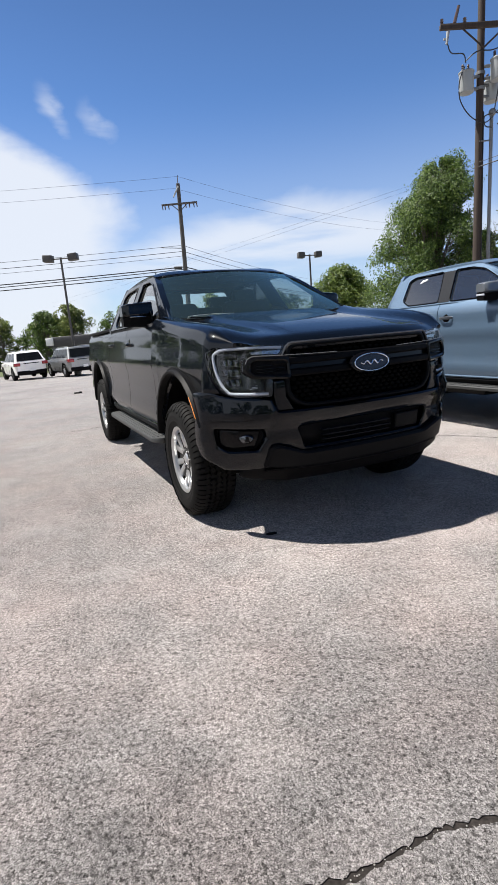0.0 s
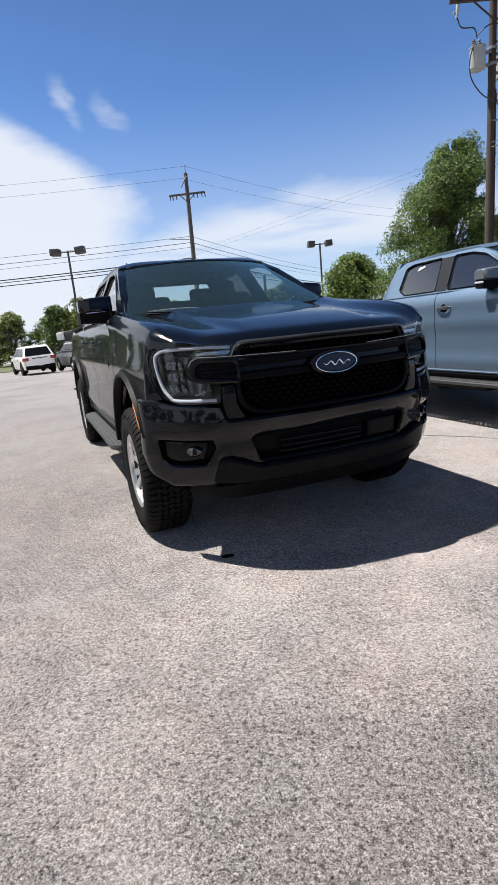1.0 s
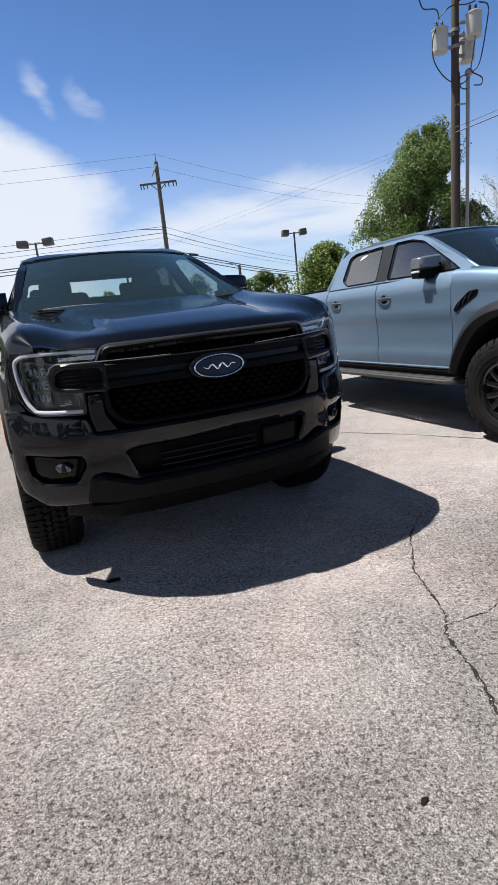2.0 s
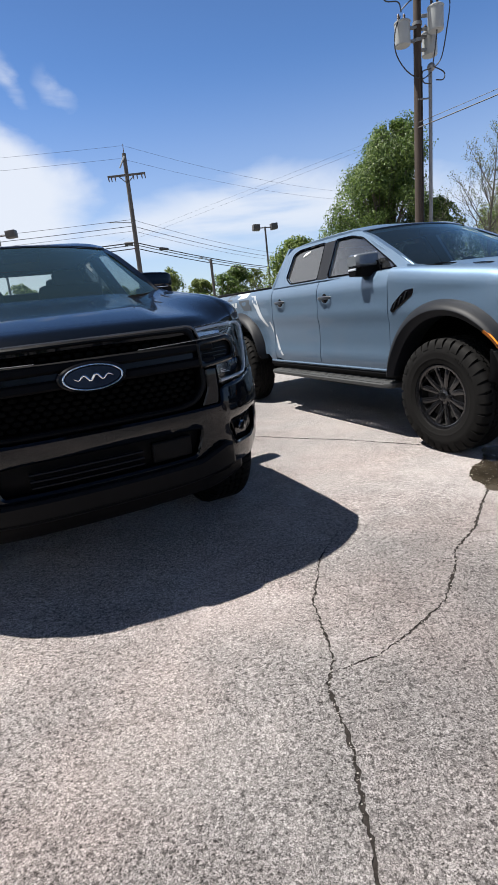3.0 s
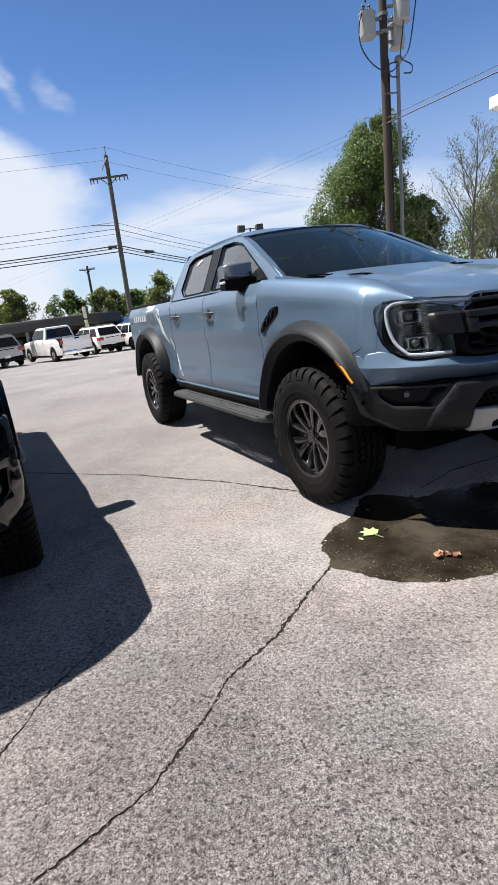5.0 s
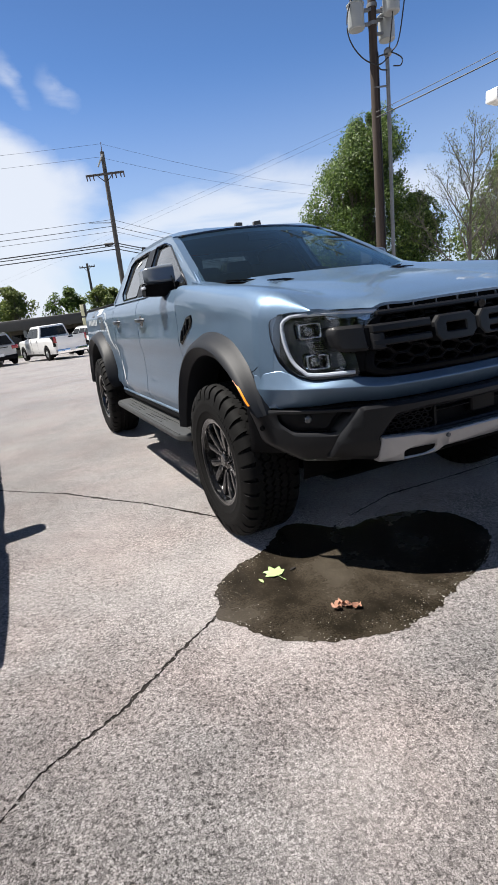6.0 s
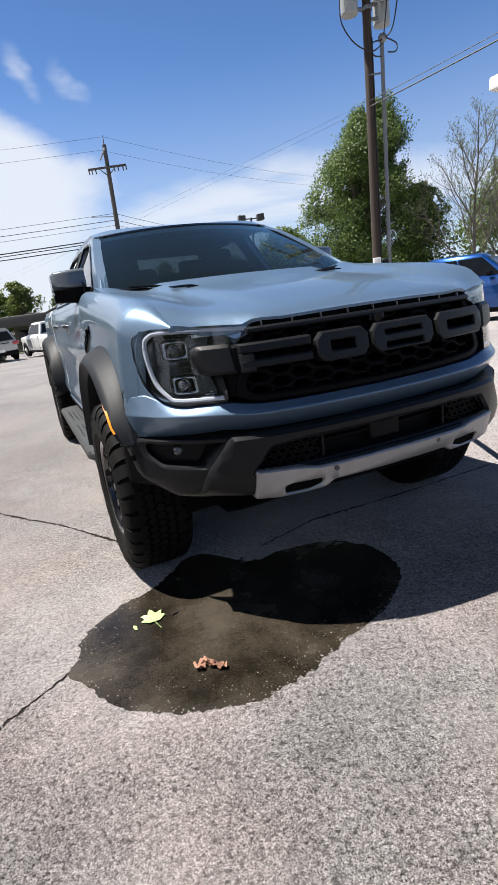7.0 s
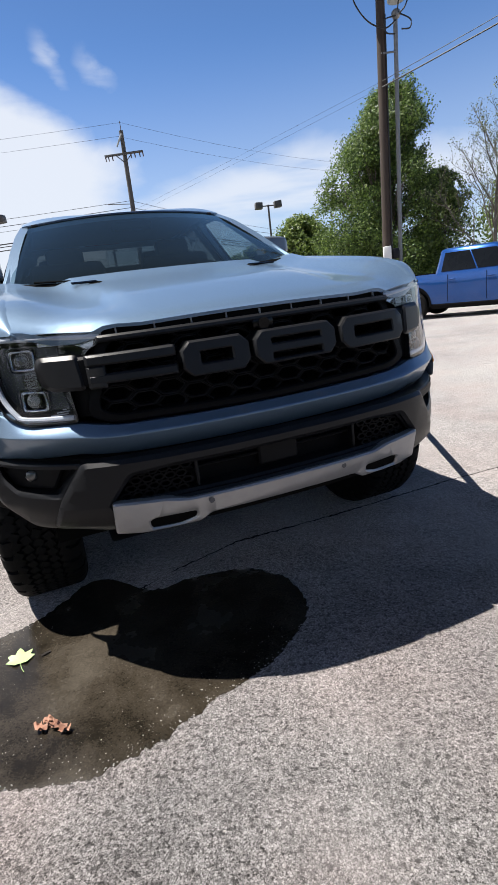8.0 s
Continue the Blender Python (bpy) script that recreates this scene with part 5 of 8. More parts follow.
def front_offroad(truck, paint):
    # black sheet behind the grille, its colour standing in for the shaded cavity
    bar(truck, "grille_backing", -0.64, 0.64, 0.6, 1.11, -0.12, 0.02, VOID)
    g_out = rounded([(-0.5, 1.098), (-0.54, 0.95), (-0.57, 0.865), (-0.5, 0.835), (0, 0.825), (0.5, 0.835), (0.57, 0.865), (0.54, 0.95), (0.5, 1.098), (0, 1.1)], 0.03, 3)
    g_in = rounded([(-0.47, 1.07), (-0.505, 0.95), (-0.53, 0.88), (-0.48, 0.86), (0, 0.85), (0.48, 0.86), (0.53, 0.88), (0.505, 0.95), (0.47, 1.07), (0, 1.072)], 0.03, 3)
    gr = part("grille", curved_plate(g_out, nose, -0.012, 0.06, [g_in], 0.005), PLASTIC, truck, "black honeycomb grille with raised block shapes")
    # honeycomb
    ca, cb = 0.052, 0.0235
    for k in range(-7, 8):
        y = k * 1.5 * ca
        for row in range(7):
            z = 0.868 + (row + (0.5 if k % 2 else 0)) * 2 * cb
            if abs(y) > 0.505 - 0.2 * max(0, z - 0.93) or z > 1.085:
                continue
            o = [(y + q * ca * 1.02, z + r * cb * 1.02) for q, r in ((1, 0), (0.5, 1), (-0.5, 1), (-1, 0), (-0.5, -1), (0.5, -1))]
            i = [(y + q * ca * 0.8, z + r * cb * 0.74) for q, r in ((1, 0), (0.5, 1), (-0.5, 1), (-1, 0), (-0.5, -1), (0.5, -1))]
            part("honeycomb_cell", curved_plate(o, nose, -0.034 + 0.004 * (k % 2), 0.035, [i], 0.004, step=0.5), HONEYCOMB, gr)
    # slots under the bonnet lip: a black strip stands in for their shade
    bar(truck, "bonnet_slot", -0.48, 0.48, 1.086, 1.112, -0.012, 0.02, VOID)
    for k in range(9):
        bar(truck, "slot_rib", -0.44 + 0.11 * k - 0.002, -0.44 + 0.11 * k + 0.002, 1.09, 1.106, -0.004, 0.02, GALV, r=0.001, bev=0.0)
    # the four block shapes, and the end caps that reach into the lamps
    bar(truck, "grille_top_rim", -0.5, 0.5, 1.07, 1.09, 0.008, 0.05, CHARCOAL, r=0.006, parent=gr)
    z0, z1 = 0.94, 1.042
    for za, zb in ((1.008, 1.04), (0.957, 0.985)):
        bar(truck, "grille_bar", -0.545, -0.292, za, zb, 0.034, 0.05, CHARCOAL, r=0.006, parent=gr)
    bar(truck, "grille_bar", -0.545, -0.495, 0.945, 1.01, 0.033, 0.05, CHARCOAL, r=0.006, parent=gr)
    for k, (y0, y1) in enumerate(((-0.278, -0.068), (-0.05, 0.234), (0.256, 0.535))):
        c = 0.026
        lp = [(y0 + c, z0), (y1 - c, z0), (y1, z0 + c), (y1, z1 - c), (y1 - c, z1), (y0 + c, z1), (y0, z1 - c), (y0, z0 + c)]
        spans = [(z0 + 0.034, z1 - 0.034)] if k != 1 else [(z0 + 0.012, z0 + 0.03), (z1 - 0.044, z1 - 0.028)]
        hl = [rounded([(y0 + 0.056, a), (y1 - 0.056, a), (y1 - 0.056, b), (y0 + 0.056, b)], 0.004, 2) for a, b in spans]
        part("grille_block", curved_plate(lp, nose, 0.036, 0.06, hl, 0.005), CHARCOAL, gr)
    for sgn in (-1, 1):
        cap = [(0.552, z0 + 0.004), (0.645, z0 + 0.008), (0.672, z0 + 0.026), (0.682, z1 - 0.02), (0.668, z1 + 0.006), (0.56, z1 + 0.004)]
        part("grille_end_cap", curved_plate(rounded(cap, 0.014, 3), nose, 0.026, 0.07, bev=0.012, sgn=sgn), CHARCOAL, gr)
        bar(truck, "cap_neck", 0.49, 0.575, z0 + 0.012, z1 - 0.004, 0.018, 0.07, PLASTIC, sgn, 0.008, parent=gr)
        part("grille_side_slats", curved_plate([(0.52, 0.862), (0.585, 0.862), (0.6, 0.95), (0.53, 0.95)], nose, -0.02, 0.03, bev=0.004, sgn=sgn), PLASTIC, gr)
    bm = bmesh.new()
    rod(bm, (nose(0, 1.06) - 0.03, 0, 1.062), (nose(0, 1.06) + 0.012, 0, 1.06), 0.018, seg=18)
    box(bm, (nose(0, 1.06) - 0.01, 0, 1.062), (0.03, 0.07, 0.03), 0.006)
    part("front_camera", bm, GLOSS_BLACK, gr)
    for sgn in (-1, 1):
        outline = rounded([(0.478, 1.1), (0.62, 1.112), (0.79, 1.122), (0.838, 1.1), (0.842, 1.02), (0.822, 0.93), (0.79, 0.875), (0.74, 0.85), (0.59, 0.852), (0.6, 0.95), (0.53, 1.055), (0.49, 1.07)], 0.018, 3)
        drl = [(0.49, 1.088), (0.62, 1.098), (0.75, 1.106), (0.785, 1.098), (0.802, 1.07), (0.802, 1.0), (0.79, 0.93), (0.765, 0.886), (0.735, 0.868), (0.6, 0.866)]
        lamp_unit(truck, outline, drl, "offroad", sgn)
        # painted band under the lamp, round the corner
        tint = part("turn_lamp", curved_plate(rounded([(0.49, 1.055), (0.53, 1.055), (0.56, 1.07), (0.66, 1.075), (0.66, 1.09), (0.49, 1.085)], 0.004, 2), nose, -0.025, 0.03, bev=0.002, sgn=sgn), LENS_BOWL, truck)
    top_z = curve_of([(0, 0.822), (0.45, 0.827), (0.53, 0.834), (0.6, 0.846), (0.74, 0.846), (0.79, 0.866), (0.83, 0.895), (0.86, 0.893), (0.9, 0.88)])
    low_z = curve_of([(0, 0.733), (0.45, 0.737), (0.56, 0.742), (0.62, 0.748), (0.66, 0.746), (0.8, 0.736), (0.95, 0.736)])
    crease = curve_of([(0, 0.797), (0.5, 0.802), (0.6, 0.812), (0.8, 0.82), (0.93, 0.824)])
    bm = bmesh.new()
    rows = []
    # the line of the band: over the nose, then back along the flank to the arch
    def along(q, z):
        a = abs(q)
        z = min(z, 0.88)
        if a <= 0.862:
            return Vector((nose(a, z), a))
        t = a - 0.862
        return Vector((nose(0.862, z) - t + 0.012 * math.exp(-t / 0.02) - 0.012, 0.862 + 0.026 * (1 - math.exp(-t / 0.02))))
    for q in linspace(-0.945, 0.945, 131):
        a = abs(q)
        zt, zl, zc = top_z(min(a, 0.9)), low_z(a), crease(a)
        fade = 1 - smooth(0.78, 0.93, a)
        tg = along(a + 0.004, 0.8) - along(max(0.0, a - 0.004), 0.8)
        nv = Vector((tg.y, -tg.x)).normalized()
        sec = []
        for z, out in ((zt, -0.05), (zt, -0.006), (zt - 0.004, -0.002), (zt + (zc - zt) * 0.5, 0.002 + 0.008 * fade), (zc + 0.004, 0.007 + 0.014 * fade), (zc, 0.008 + 0.015 * fade), (zc - 0.003, 0.008 + 0.015 * fade), (zl + 0.006, 0.0 - 0.016 * fade), (zl, -0.004 - 0.02 * fade), (zl - 0.002, -0.05)):
            p = along(a, z) + nv * out
            sec.append((p.x - 0.16 * max(0, z - 0.88), math.copysign(p.y, q), z))
        rows.append(sec)
    grid(bm, rows)
    part("bumper_band", bm, paint, truck, sharp=24)
    # dark lower bumper with lamp pockets and an air intake
    low = rounded([(-0.918, 0.733), (-0.6, 0.728), (-0.5, 0.722), (0.5, 0.722), (0.6, 0.728), (0.918, 0.733), (0.906, 0.68), (0.886, 0.58), (0.79, 0.51), (0.56, 0.505), (-0.56, 0.505), (-0.79, 0.51), (-0.886, 0.58), (-0.906, 0.68)], 0.02, 3)
    pock = [[(q * 0.86, 0.716), (q * 0.628, 0.716), (q * 0.692, 0.632), (q * 0.815, 0.636), (q * 0.852, 0.675)] for q in (-1, 1)]
    intake = rounded([(-0.545, 0.598), (-0.478, 0.672), (-0.35, 0.682), (0.35, 0.682), (0.478, 0.672), (0.545, 0.598)], 0.012, 3)
    bmp = part("front_bumper", curved_plate(low, nose, 0.026, 0.09, [rounded(p, 0.012, 3) for p in pock] + [intake], 0.012), CHARCOAL, truck)
    # raised frame round the intake, cut back beside the lamp pockets
    fo = rounded([(-0.615, 0.733), (0.615, 0.733), (0.694, 0.612), (0.73, 0.525), (0.56, 0.503), (-0.56, 0.503), (-0.73, 0.525), (-0.694, 0.612)], 0.016, 3)
    fi = rounded([(-0.553, 0.59), (-0.484, 0.678), (-0.352, 0.688), (0.352, 0.688), (0.484, 0.678), (0.553, 0.59)], 0.012, 3)
    part("intake_frame", curved_plate(fo, nose, 0.046, 0.05, [fi], 0.013), CHARCOAL, bmp)
    bar(truck, "bumper_backing", -0.915, 0.915, 0.53, 0.74, -0.045, 0.02, PLASTIC, parent=bmp)
    for sgn in (-1, 1):
        bm = bmesh.new()
        x = nose(0.755, 0.7) - 0.02
        bmesh.ops.create_uvsphere(bm, u_segments=18, v_segments=10, radius=0.02, matrix=Matrix.Translation((x, sgn * 0.762, 0.688)) @ Matrix.Diagonal((0.6, 1, 1, 1)))
        part("fog_lamp", bm, CLEARISH, bmp)
        part("lamp_bezel", curved_plate(rounded([(0.7, 0.64), (0.82, 0.642), (0.85, 0.68), (0.85, 0.72), (0.66, 0.716)], 0.01, 2), nose, -0.02, 0.02, bev=0.008, sgn=sgn), HONEYCOMB, bmp)
        for k in range(4):
            for j in range(8):
                y, z = 0.3 + 0.034 * j + 0.017 * (k % 2), 0.604 + 0.024 * k
                if y < 0.305 or y > 0.53 - 0.9 * max(0, z - 0.61):
                    continue
                o = [(y + 0.021 * math.cos(a), z + 0.0135 * math.sin(a)) for a in [math.radians(60 * q) for q in range(6)]]
                i = [(y + 0.0135 * math.cos(a), z + 0.0075 * math.sin(a)) for a in [math.radians(60 * q) for q in range(6)]]
                part("mesh_cell", curved_plate(o, nose, 0.008, 0.03, [i], 0.0, sgn, 0.5), PLASTIC, bmp)
        bar(truck, "intake_divider", 0.278, 0.288, 0.6, 0.685, 0.012, 0.03, CHARCOAL, sgn, parent=bmp)
    bar(truck, "sensor_panel", -0.07, 0.07, 0.612, 0.692, -0.01, 0.03, HONEYCOMB, parent=bmp)
    bar(truck, "intake_bar", -0.34, 0.34, 0.648, 0.658, -0.02, 0.03, HONEYCOMB, parent=bmp)
    # silver skid plate with tow-hook openings
    sk = rounded([(-0.553, 0.604), (-0.4, 0.596), (-0.33, 0.582), (0.33, 0.582), (0.4, 0.596), (0.553, 0.604), (0.556, 0.494), (0.47, 0.484), (0.3, 0.488), (0.26, 0.512), (-0.26, 0.512), (-0.3, 0.488), (-0.47, 0.484), (-0.556, 0.494)], 0.008, 3)
    hk = [rounded([(q * 0.455, 0.526), (q * 0.45, 0.497), (q * 0.36, 0.497), (q * 0.31, 0.51), (q * 0.31, 0.532), (q * 0.43, 0.534)], 0.008, 2) for q in (-1, 1)]
    skid = part("skid_plate", curved_plate(sk, nose, 0.06, 0.03, hk, 0.006), SKID, truck, "brushed silver skid plate")
    bm = bmesh.new()
    grid(bm, [[(nose(y, 0.5) + 0.04, y, 0.515), (nose(y, 0.5) - 0.02, y, 0.47), (nose(y, 0.5) - 0.35, y, 0.43)] for y in linspace(-0.5, 0.5, 21)])
    part("under_tray", bm, PLASTIC, skid)
    # black plate close behind the openings, in place of their shaded depth
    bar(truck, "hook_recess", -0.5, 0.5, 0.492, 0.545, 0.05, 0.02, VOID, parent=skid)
    for sgn in (-1, 1):
        bm = bmesh.new()
        tube(bm, [(0.74, sgn * 0.31, 0.535), (0.8, sgn * 0.32, 0.53), (0.815, sgn * 0.37, 0.528), (0.8, sgn * 0.42, 0.53), (0.74, sgn * 0.43, 0.535)], 0.012, 8)
        part("tow_hook", bm, STEEL_DARK, skid)
        bm = bmesh.new()
        x = nose(0.2, 0.57) + 0.057
        rod(bm, (x - 0.012, sgn * 0.235 - 0.03, 0.562), (x + 0.002, sgn * 0.235 - 0.03, 0.562), 0.009, seg=14)
        part("parking_sensor", bm, HANDLE, skid)
        bm = bmesh.new()
        rod(bm, (0.48, sgn * 0.88, 0.655), (0.497, sgn * 0.907, 0.655), 0.011, seg=12)
        part("corner_sensor", bm, PLASTIC, bmp)
    # shards of vinyl on the bed sides
    yf = flank(0.872, 0.0)
    for sgn in (-1, 1):
        for loop, mat in (([(-2.99, 1.265), (-2.87, 1.258), (-2.75, 1.06), (-2.6, 0.915), (-2.63, 0.905), (-2.8, 1.03), (-2.91, 1.15)], DECAL_WHITE), ([(-2.57, 0.965), (-2.54, 0.96), (-2.497, 0.88), (-2.497, 0.83)], DECAL_WHITE),
                          ([(-2.46, 0.82), (-2.44, 0.82), (-2.39, 0.7), (-2.3, 0.6), (-2.33, 0.595), (-2.42, 0.68)], DECAL_WHITE), ([(-3.62, 1.315), (-3.45, 1.315), (-3.54, 1.235), (-3.7, 1.235)], DECAL_DARK),
                          ([(-3.34, 1.225), (-3.04, 1.225), (-2.99, 1.1), (-3.2, 1.1)], DECAL_DARK), ([(-3.42, 1.305), (-3.06, 1.3), (-3.1, 1.25), (-3.36, 1.24)], DECAL_WHITE), ([(-3.78, 1.06), (-3.755, 1.06), (-3.7, 0.975), (-3.72, 0.965)], DECAL_WHITE)):
            bm = bmesh.new()
            sheet(bm, loop, cuts=[q * 0.06 for q in range(-70, -30)])
            for v in bm.verts:
                v.co = Vector((v.co.y, sgn * (yf(v.co.y, v.co.z) + 0.003), v.co.z))
            part("bed_graphic", bm, mat, truck)
        for k in range(6):
            bm = bmesh.new()
            x0 = -3.96 + 0.1 * k
            sheet(bm, [(x0, 1.145), (x0 + 0.07, 1.145), (x0 + 0.08, 1.205), (x0 + 0.01, 1.205)])
            for v in bm.verts:
                v.co = Vector((v.co.y, sgn * (yf(v.co.y, v.co.z) + 0.004), v.co.z))
            part("bed_graphic", bm, DECAL_WHITE, truck)


CLEARISH = simple("clear_fog_lens", (0.09, 0.095, 0.1), 0.1, 0.4, 0.2, 60, coat=1.0)


def front_roadgoing(truck, paint):
    # black sheet whose colour stands in for the shade behind the grille
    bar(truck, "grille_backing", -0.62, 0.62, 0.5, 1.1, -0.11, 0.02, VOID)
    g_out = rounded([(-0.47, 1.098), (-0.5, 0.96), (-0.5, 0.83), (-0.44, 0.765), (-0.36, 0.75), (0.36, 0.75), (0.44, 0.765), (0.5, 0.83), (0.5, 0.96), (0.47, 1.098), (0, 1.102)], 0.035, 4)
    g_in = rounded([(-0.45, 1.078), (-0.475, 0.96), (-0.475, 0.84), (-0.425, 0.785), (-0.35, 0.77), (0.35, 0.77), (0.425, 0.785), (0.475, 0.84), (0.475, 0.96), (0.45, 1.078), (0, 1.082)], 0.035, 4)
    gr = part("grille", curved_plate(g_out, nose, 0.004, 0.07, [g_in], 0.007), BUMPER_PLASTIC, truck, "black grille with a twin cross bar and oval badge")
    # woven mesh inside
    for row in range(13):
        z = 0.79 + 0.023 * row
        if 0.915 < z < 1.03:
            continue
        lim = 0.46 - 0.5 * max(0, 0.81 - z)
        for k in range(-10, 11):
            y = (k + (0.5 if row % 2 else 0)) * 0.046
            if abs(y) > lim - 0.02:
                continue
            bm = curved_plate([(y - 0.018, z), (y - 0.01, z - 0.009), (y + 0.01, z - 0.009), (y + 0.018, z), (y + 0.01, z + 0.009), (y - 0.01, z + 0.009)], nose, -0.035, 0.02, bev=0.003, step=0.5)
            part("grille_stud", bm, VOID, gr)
    # twin cross bar
    for z0, z1 in ((0.99, 1.03), (0.925, 0.965)):
        bar(truck, "cross_bar", -0.56, 0.56, z0, z1, 0.022, 0.06, PLASTIC, r=0.012, parent=gr, bev=0.009)
    bar(truck, "bar_core", -0.56, 0.56, 0.955, 1.0, 0.0, 0.04, GLOSS_BLACK, parent=gr)
    for sgn in (-1, 1):
        cap_o = rounded([(0.47, 1.036), (0.655, 1.046), (0.69, 1.025), (0.698, 0.965), (0.67, 0.93), (0.47, 0.915)], 0.02, 4)
        cap_i = rounded([(0.49, 1.012), (0.64, 1.022), (0.665, 1.005), (0.67, 0.972), (0.65, 0.95), (0.49, 0.94)], 0.015, 4)
        cp = part("bar_end", curved_plate(cap_o, nose, 0.03, 0.07, [cap_i], 0.008, sgn), GLOSS_BLACK, gr)
        part("bar_end_inset", curved_plate(cap_i, nose, 0.008, 0.03, bev=0.0, sgn=sgn), PLASTIC, cp)
        for k in range(3):
            bar(truck, "inset_rib", 0.5, 0.64, 0.958 + 0.016 * k, 0.963 + 0.016 * k, 0.014, 0.02, GLOSS_BLACK, sgn, 0.001, 0.002, cp)
        # thin pale tube drawn as the highlight along the bar's top edge
        bm = bmesh.new()
        tube(bm, [(nose(y, z) + 0.034, sgn * y, z) for y, z in ((0.2, 1.034), (0.35, 1.037), (0.47, 1.04), (0.58, 1.044), (0.655, 1.048), (0.682, 1.034), (0.692, 1.01))], 0.0018, 6)
        part("chrome_edge", bm, GALV, cp)
    bm = bmesh.new()
    tube(bm, [(nose(y, 1.096) + 0.012, y, z) for y, z in [(-0.5, 1.04), (-0.478, 1.085), (-0.462, 1.099)] + [(q, 1.104) for q in linspace(-0.44, 0.44, 15)] + [(0.462, 1.099), (0.478, 1.085), (0.5, 1.04)]], 0.005, 6)
    part("grille_top_edge", bm, HANDLE, gr)
    # oval badge
    def oval(a, b):
        return [(a * math.cos(2 * math.pi * k / 40), 0.96 + b * math.sin(2 * math.pi * k / 40)) for k in range(40)]
    bd = part("badge", curved_plate(oval(0.135, 0.058), nose, 0.05, 0.05, bev=0.006), GLOSS_BLACK, truck, "dark oval badge with a chrome rim")
    part("badge_face", curved_plate(oval(0.108, 0.043), nose, 0.054, 0.02, bev=0.003), NAVY, bd)
    part("badge_ring", curved_plate(oval(0.117, 0.05), nose, 0.058, 0.02, [oval(0.11, 0.0445)], 0.002), CHROME, bd)
    bm = bmesh.new()
    tube(bm, [(nose(y, 0.96) + 0.057, y, 0.96 + 0.011 * math.sin(y * 130) * (1 - (y / 0.09) ** 2)) for y in linspace(-0.075, 0.075, 44)], lambda q: 0.0035 * math.sin(math.pi * q) ** 0.5 + 0.001, 6)
    part("badge_mark", bm, CHROME, bd)
    for sgn in (-1, 1):
        outline = rounded([(0.478, 1.096), (0.62, 1.104), (0.78, 1.106), (0.838, 1.085), (0.84, 1.0), (0.822, 0.92), (0.795, 0.862), (0.75, 0.834), (0.572, 0.826), (0.565, 0.915), (0.52, 1.04), (0.492, 1.06)], 0.018, 3)
        drl = [(0.492, 1.082), (0.62, 1.09), (0.75, 1.092), (0.79, 1.082), (0.808, 1.055), (0.806, 0.98), (0.793, 0.91), (0.772, 0.868), (0.742, 0.85), (0.585, 0.842)]
        lamp_unit(truck, outline, drl, "roadgoing", sgn)
        part("turn_lamp", curved_plate(rounded([(0.49, 1.045), (0.54, 1.05), (0.64, 1.052), (0.64, 1.07), (0.49, 1.07)], 0.004, 2), nose, -0.025, 0.03, bev=0.002, sgn=sgn), LENS_BOWL, truck)
        part("front_panel", curved_plate(rounded([(0.5, 0.915), (0.56, 0.91), (0.565, 0.83), (0.555, 0.745), (0.46, 0.745), (0.5, 0.82)], 0.012, 2), nose, 0.006, 0.05, bev=0.006, sgn=sgn), paint, truck)
    # painted bumper
    up = rounded([(-0.895, 0.86), (-0.84, 0.865), (-0.8, 0.84), (-0.57, 0.815), (-0.56, 0.745), (0.56, 0.745), (0.57, 0.815), (0.8, 0.84), (0.84, 0.865), (0.895, 0.86),
                  (0.9, 0.57), (0.88, 0.47), (0.8, 0.41), (0.6, 0.42), (0.56, 0.49), (-0.56, 0.49), (-0.6, 0.42), (-0.8, 0.41), (-0.88, 0.47), (-0.9, 0.57)], 0.02, 3)
    pock = [rounded([(q * 0.845, 0.662), (q * 0.62, 0.65), (q * 0.61, 0.61), (q * 0.65, 0.53), (q * 0.79, 0.525), (q * 0.835, 0.56)], 0.015, 3) for q in (-1, 1)]
    intake = rounded([(-0.445, 0.648), (-0.405, 0.53), (0.405, 0.53), (0.445, 0.648), (0.3, 0.658), (-0.3, 0.658)], 0.015, 3)
    bm = curved_plate(up, nose, 0.0, 0.08, pock + [intake], 0.01)
    for v in bm.verts:
        v.co.x += 0.03 * math.exp(-((v.co.z - 0.73) / 0.06) ** 2) + 0.012 * smooth(0.56, 0.5, v.co.z)
    bmp = part("front_bumper", bm, paint, truck)
    bar(truck, "bumper_backing", -0.86, 0.86, 0.5, 0.72, -0.05, 0.02, PLASTIC, parent=bmp)
    for sgn in (-1, 1):
        part("bumper_crease", curved_plate(rounded([(0.67, 0.71), (0.87, 0.716), (0.87, 0.69), (0.75, 0.693)], 0.008, 2), nose, 0.024, 0.03, bev=0.006, sgn=sgn), GLOSS_BLACK, bmp)
        part("lamp_bezel", curved_plate(rounded([(0.63, 0.642), (0.815, 0.65), (0.815, 0.57), (0.785, 0.54), (0.66, 0.545)], 0.012, 2), nose, -0.03, 0.02, bev=0.006, sgn=sgn), GLOSS_BLACK, bmp)
        lp = [(0.03 * math.cos(q), 0.023 * math.sin(q)) for q in linspace(0, 2 * math.pi, 21)[:-1]]
        fob = part("fog_lamp", curved_plate([(0.705 + a, 0.597 + b) for a, b in lp], nose, -0.008, 0.03, bev=0.006, sgn=sgn, step=0.5), CRYSTAL, bmp)
        part("fog_lamp_bulb", curved_plate([(0.695, 0.582), (0.715, 0.582), (0.711, 0.612), (0.699, 0.612)], nose, -0.004, 0.01, bev=0.002, sgn=sgn, step=0.5), GLOSS_BLACK, fob)
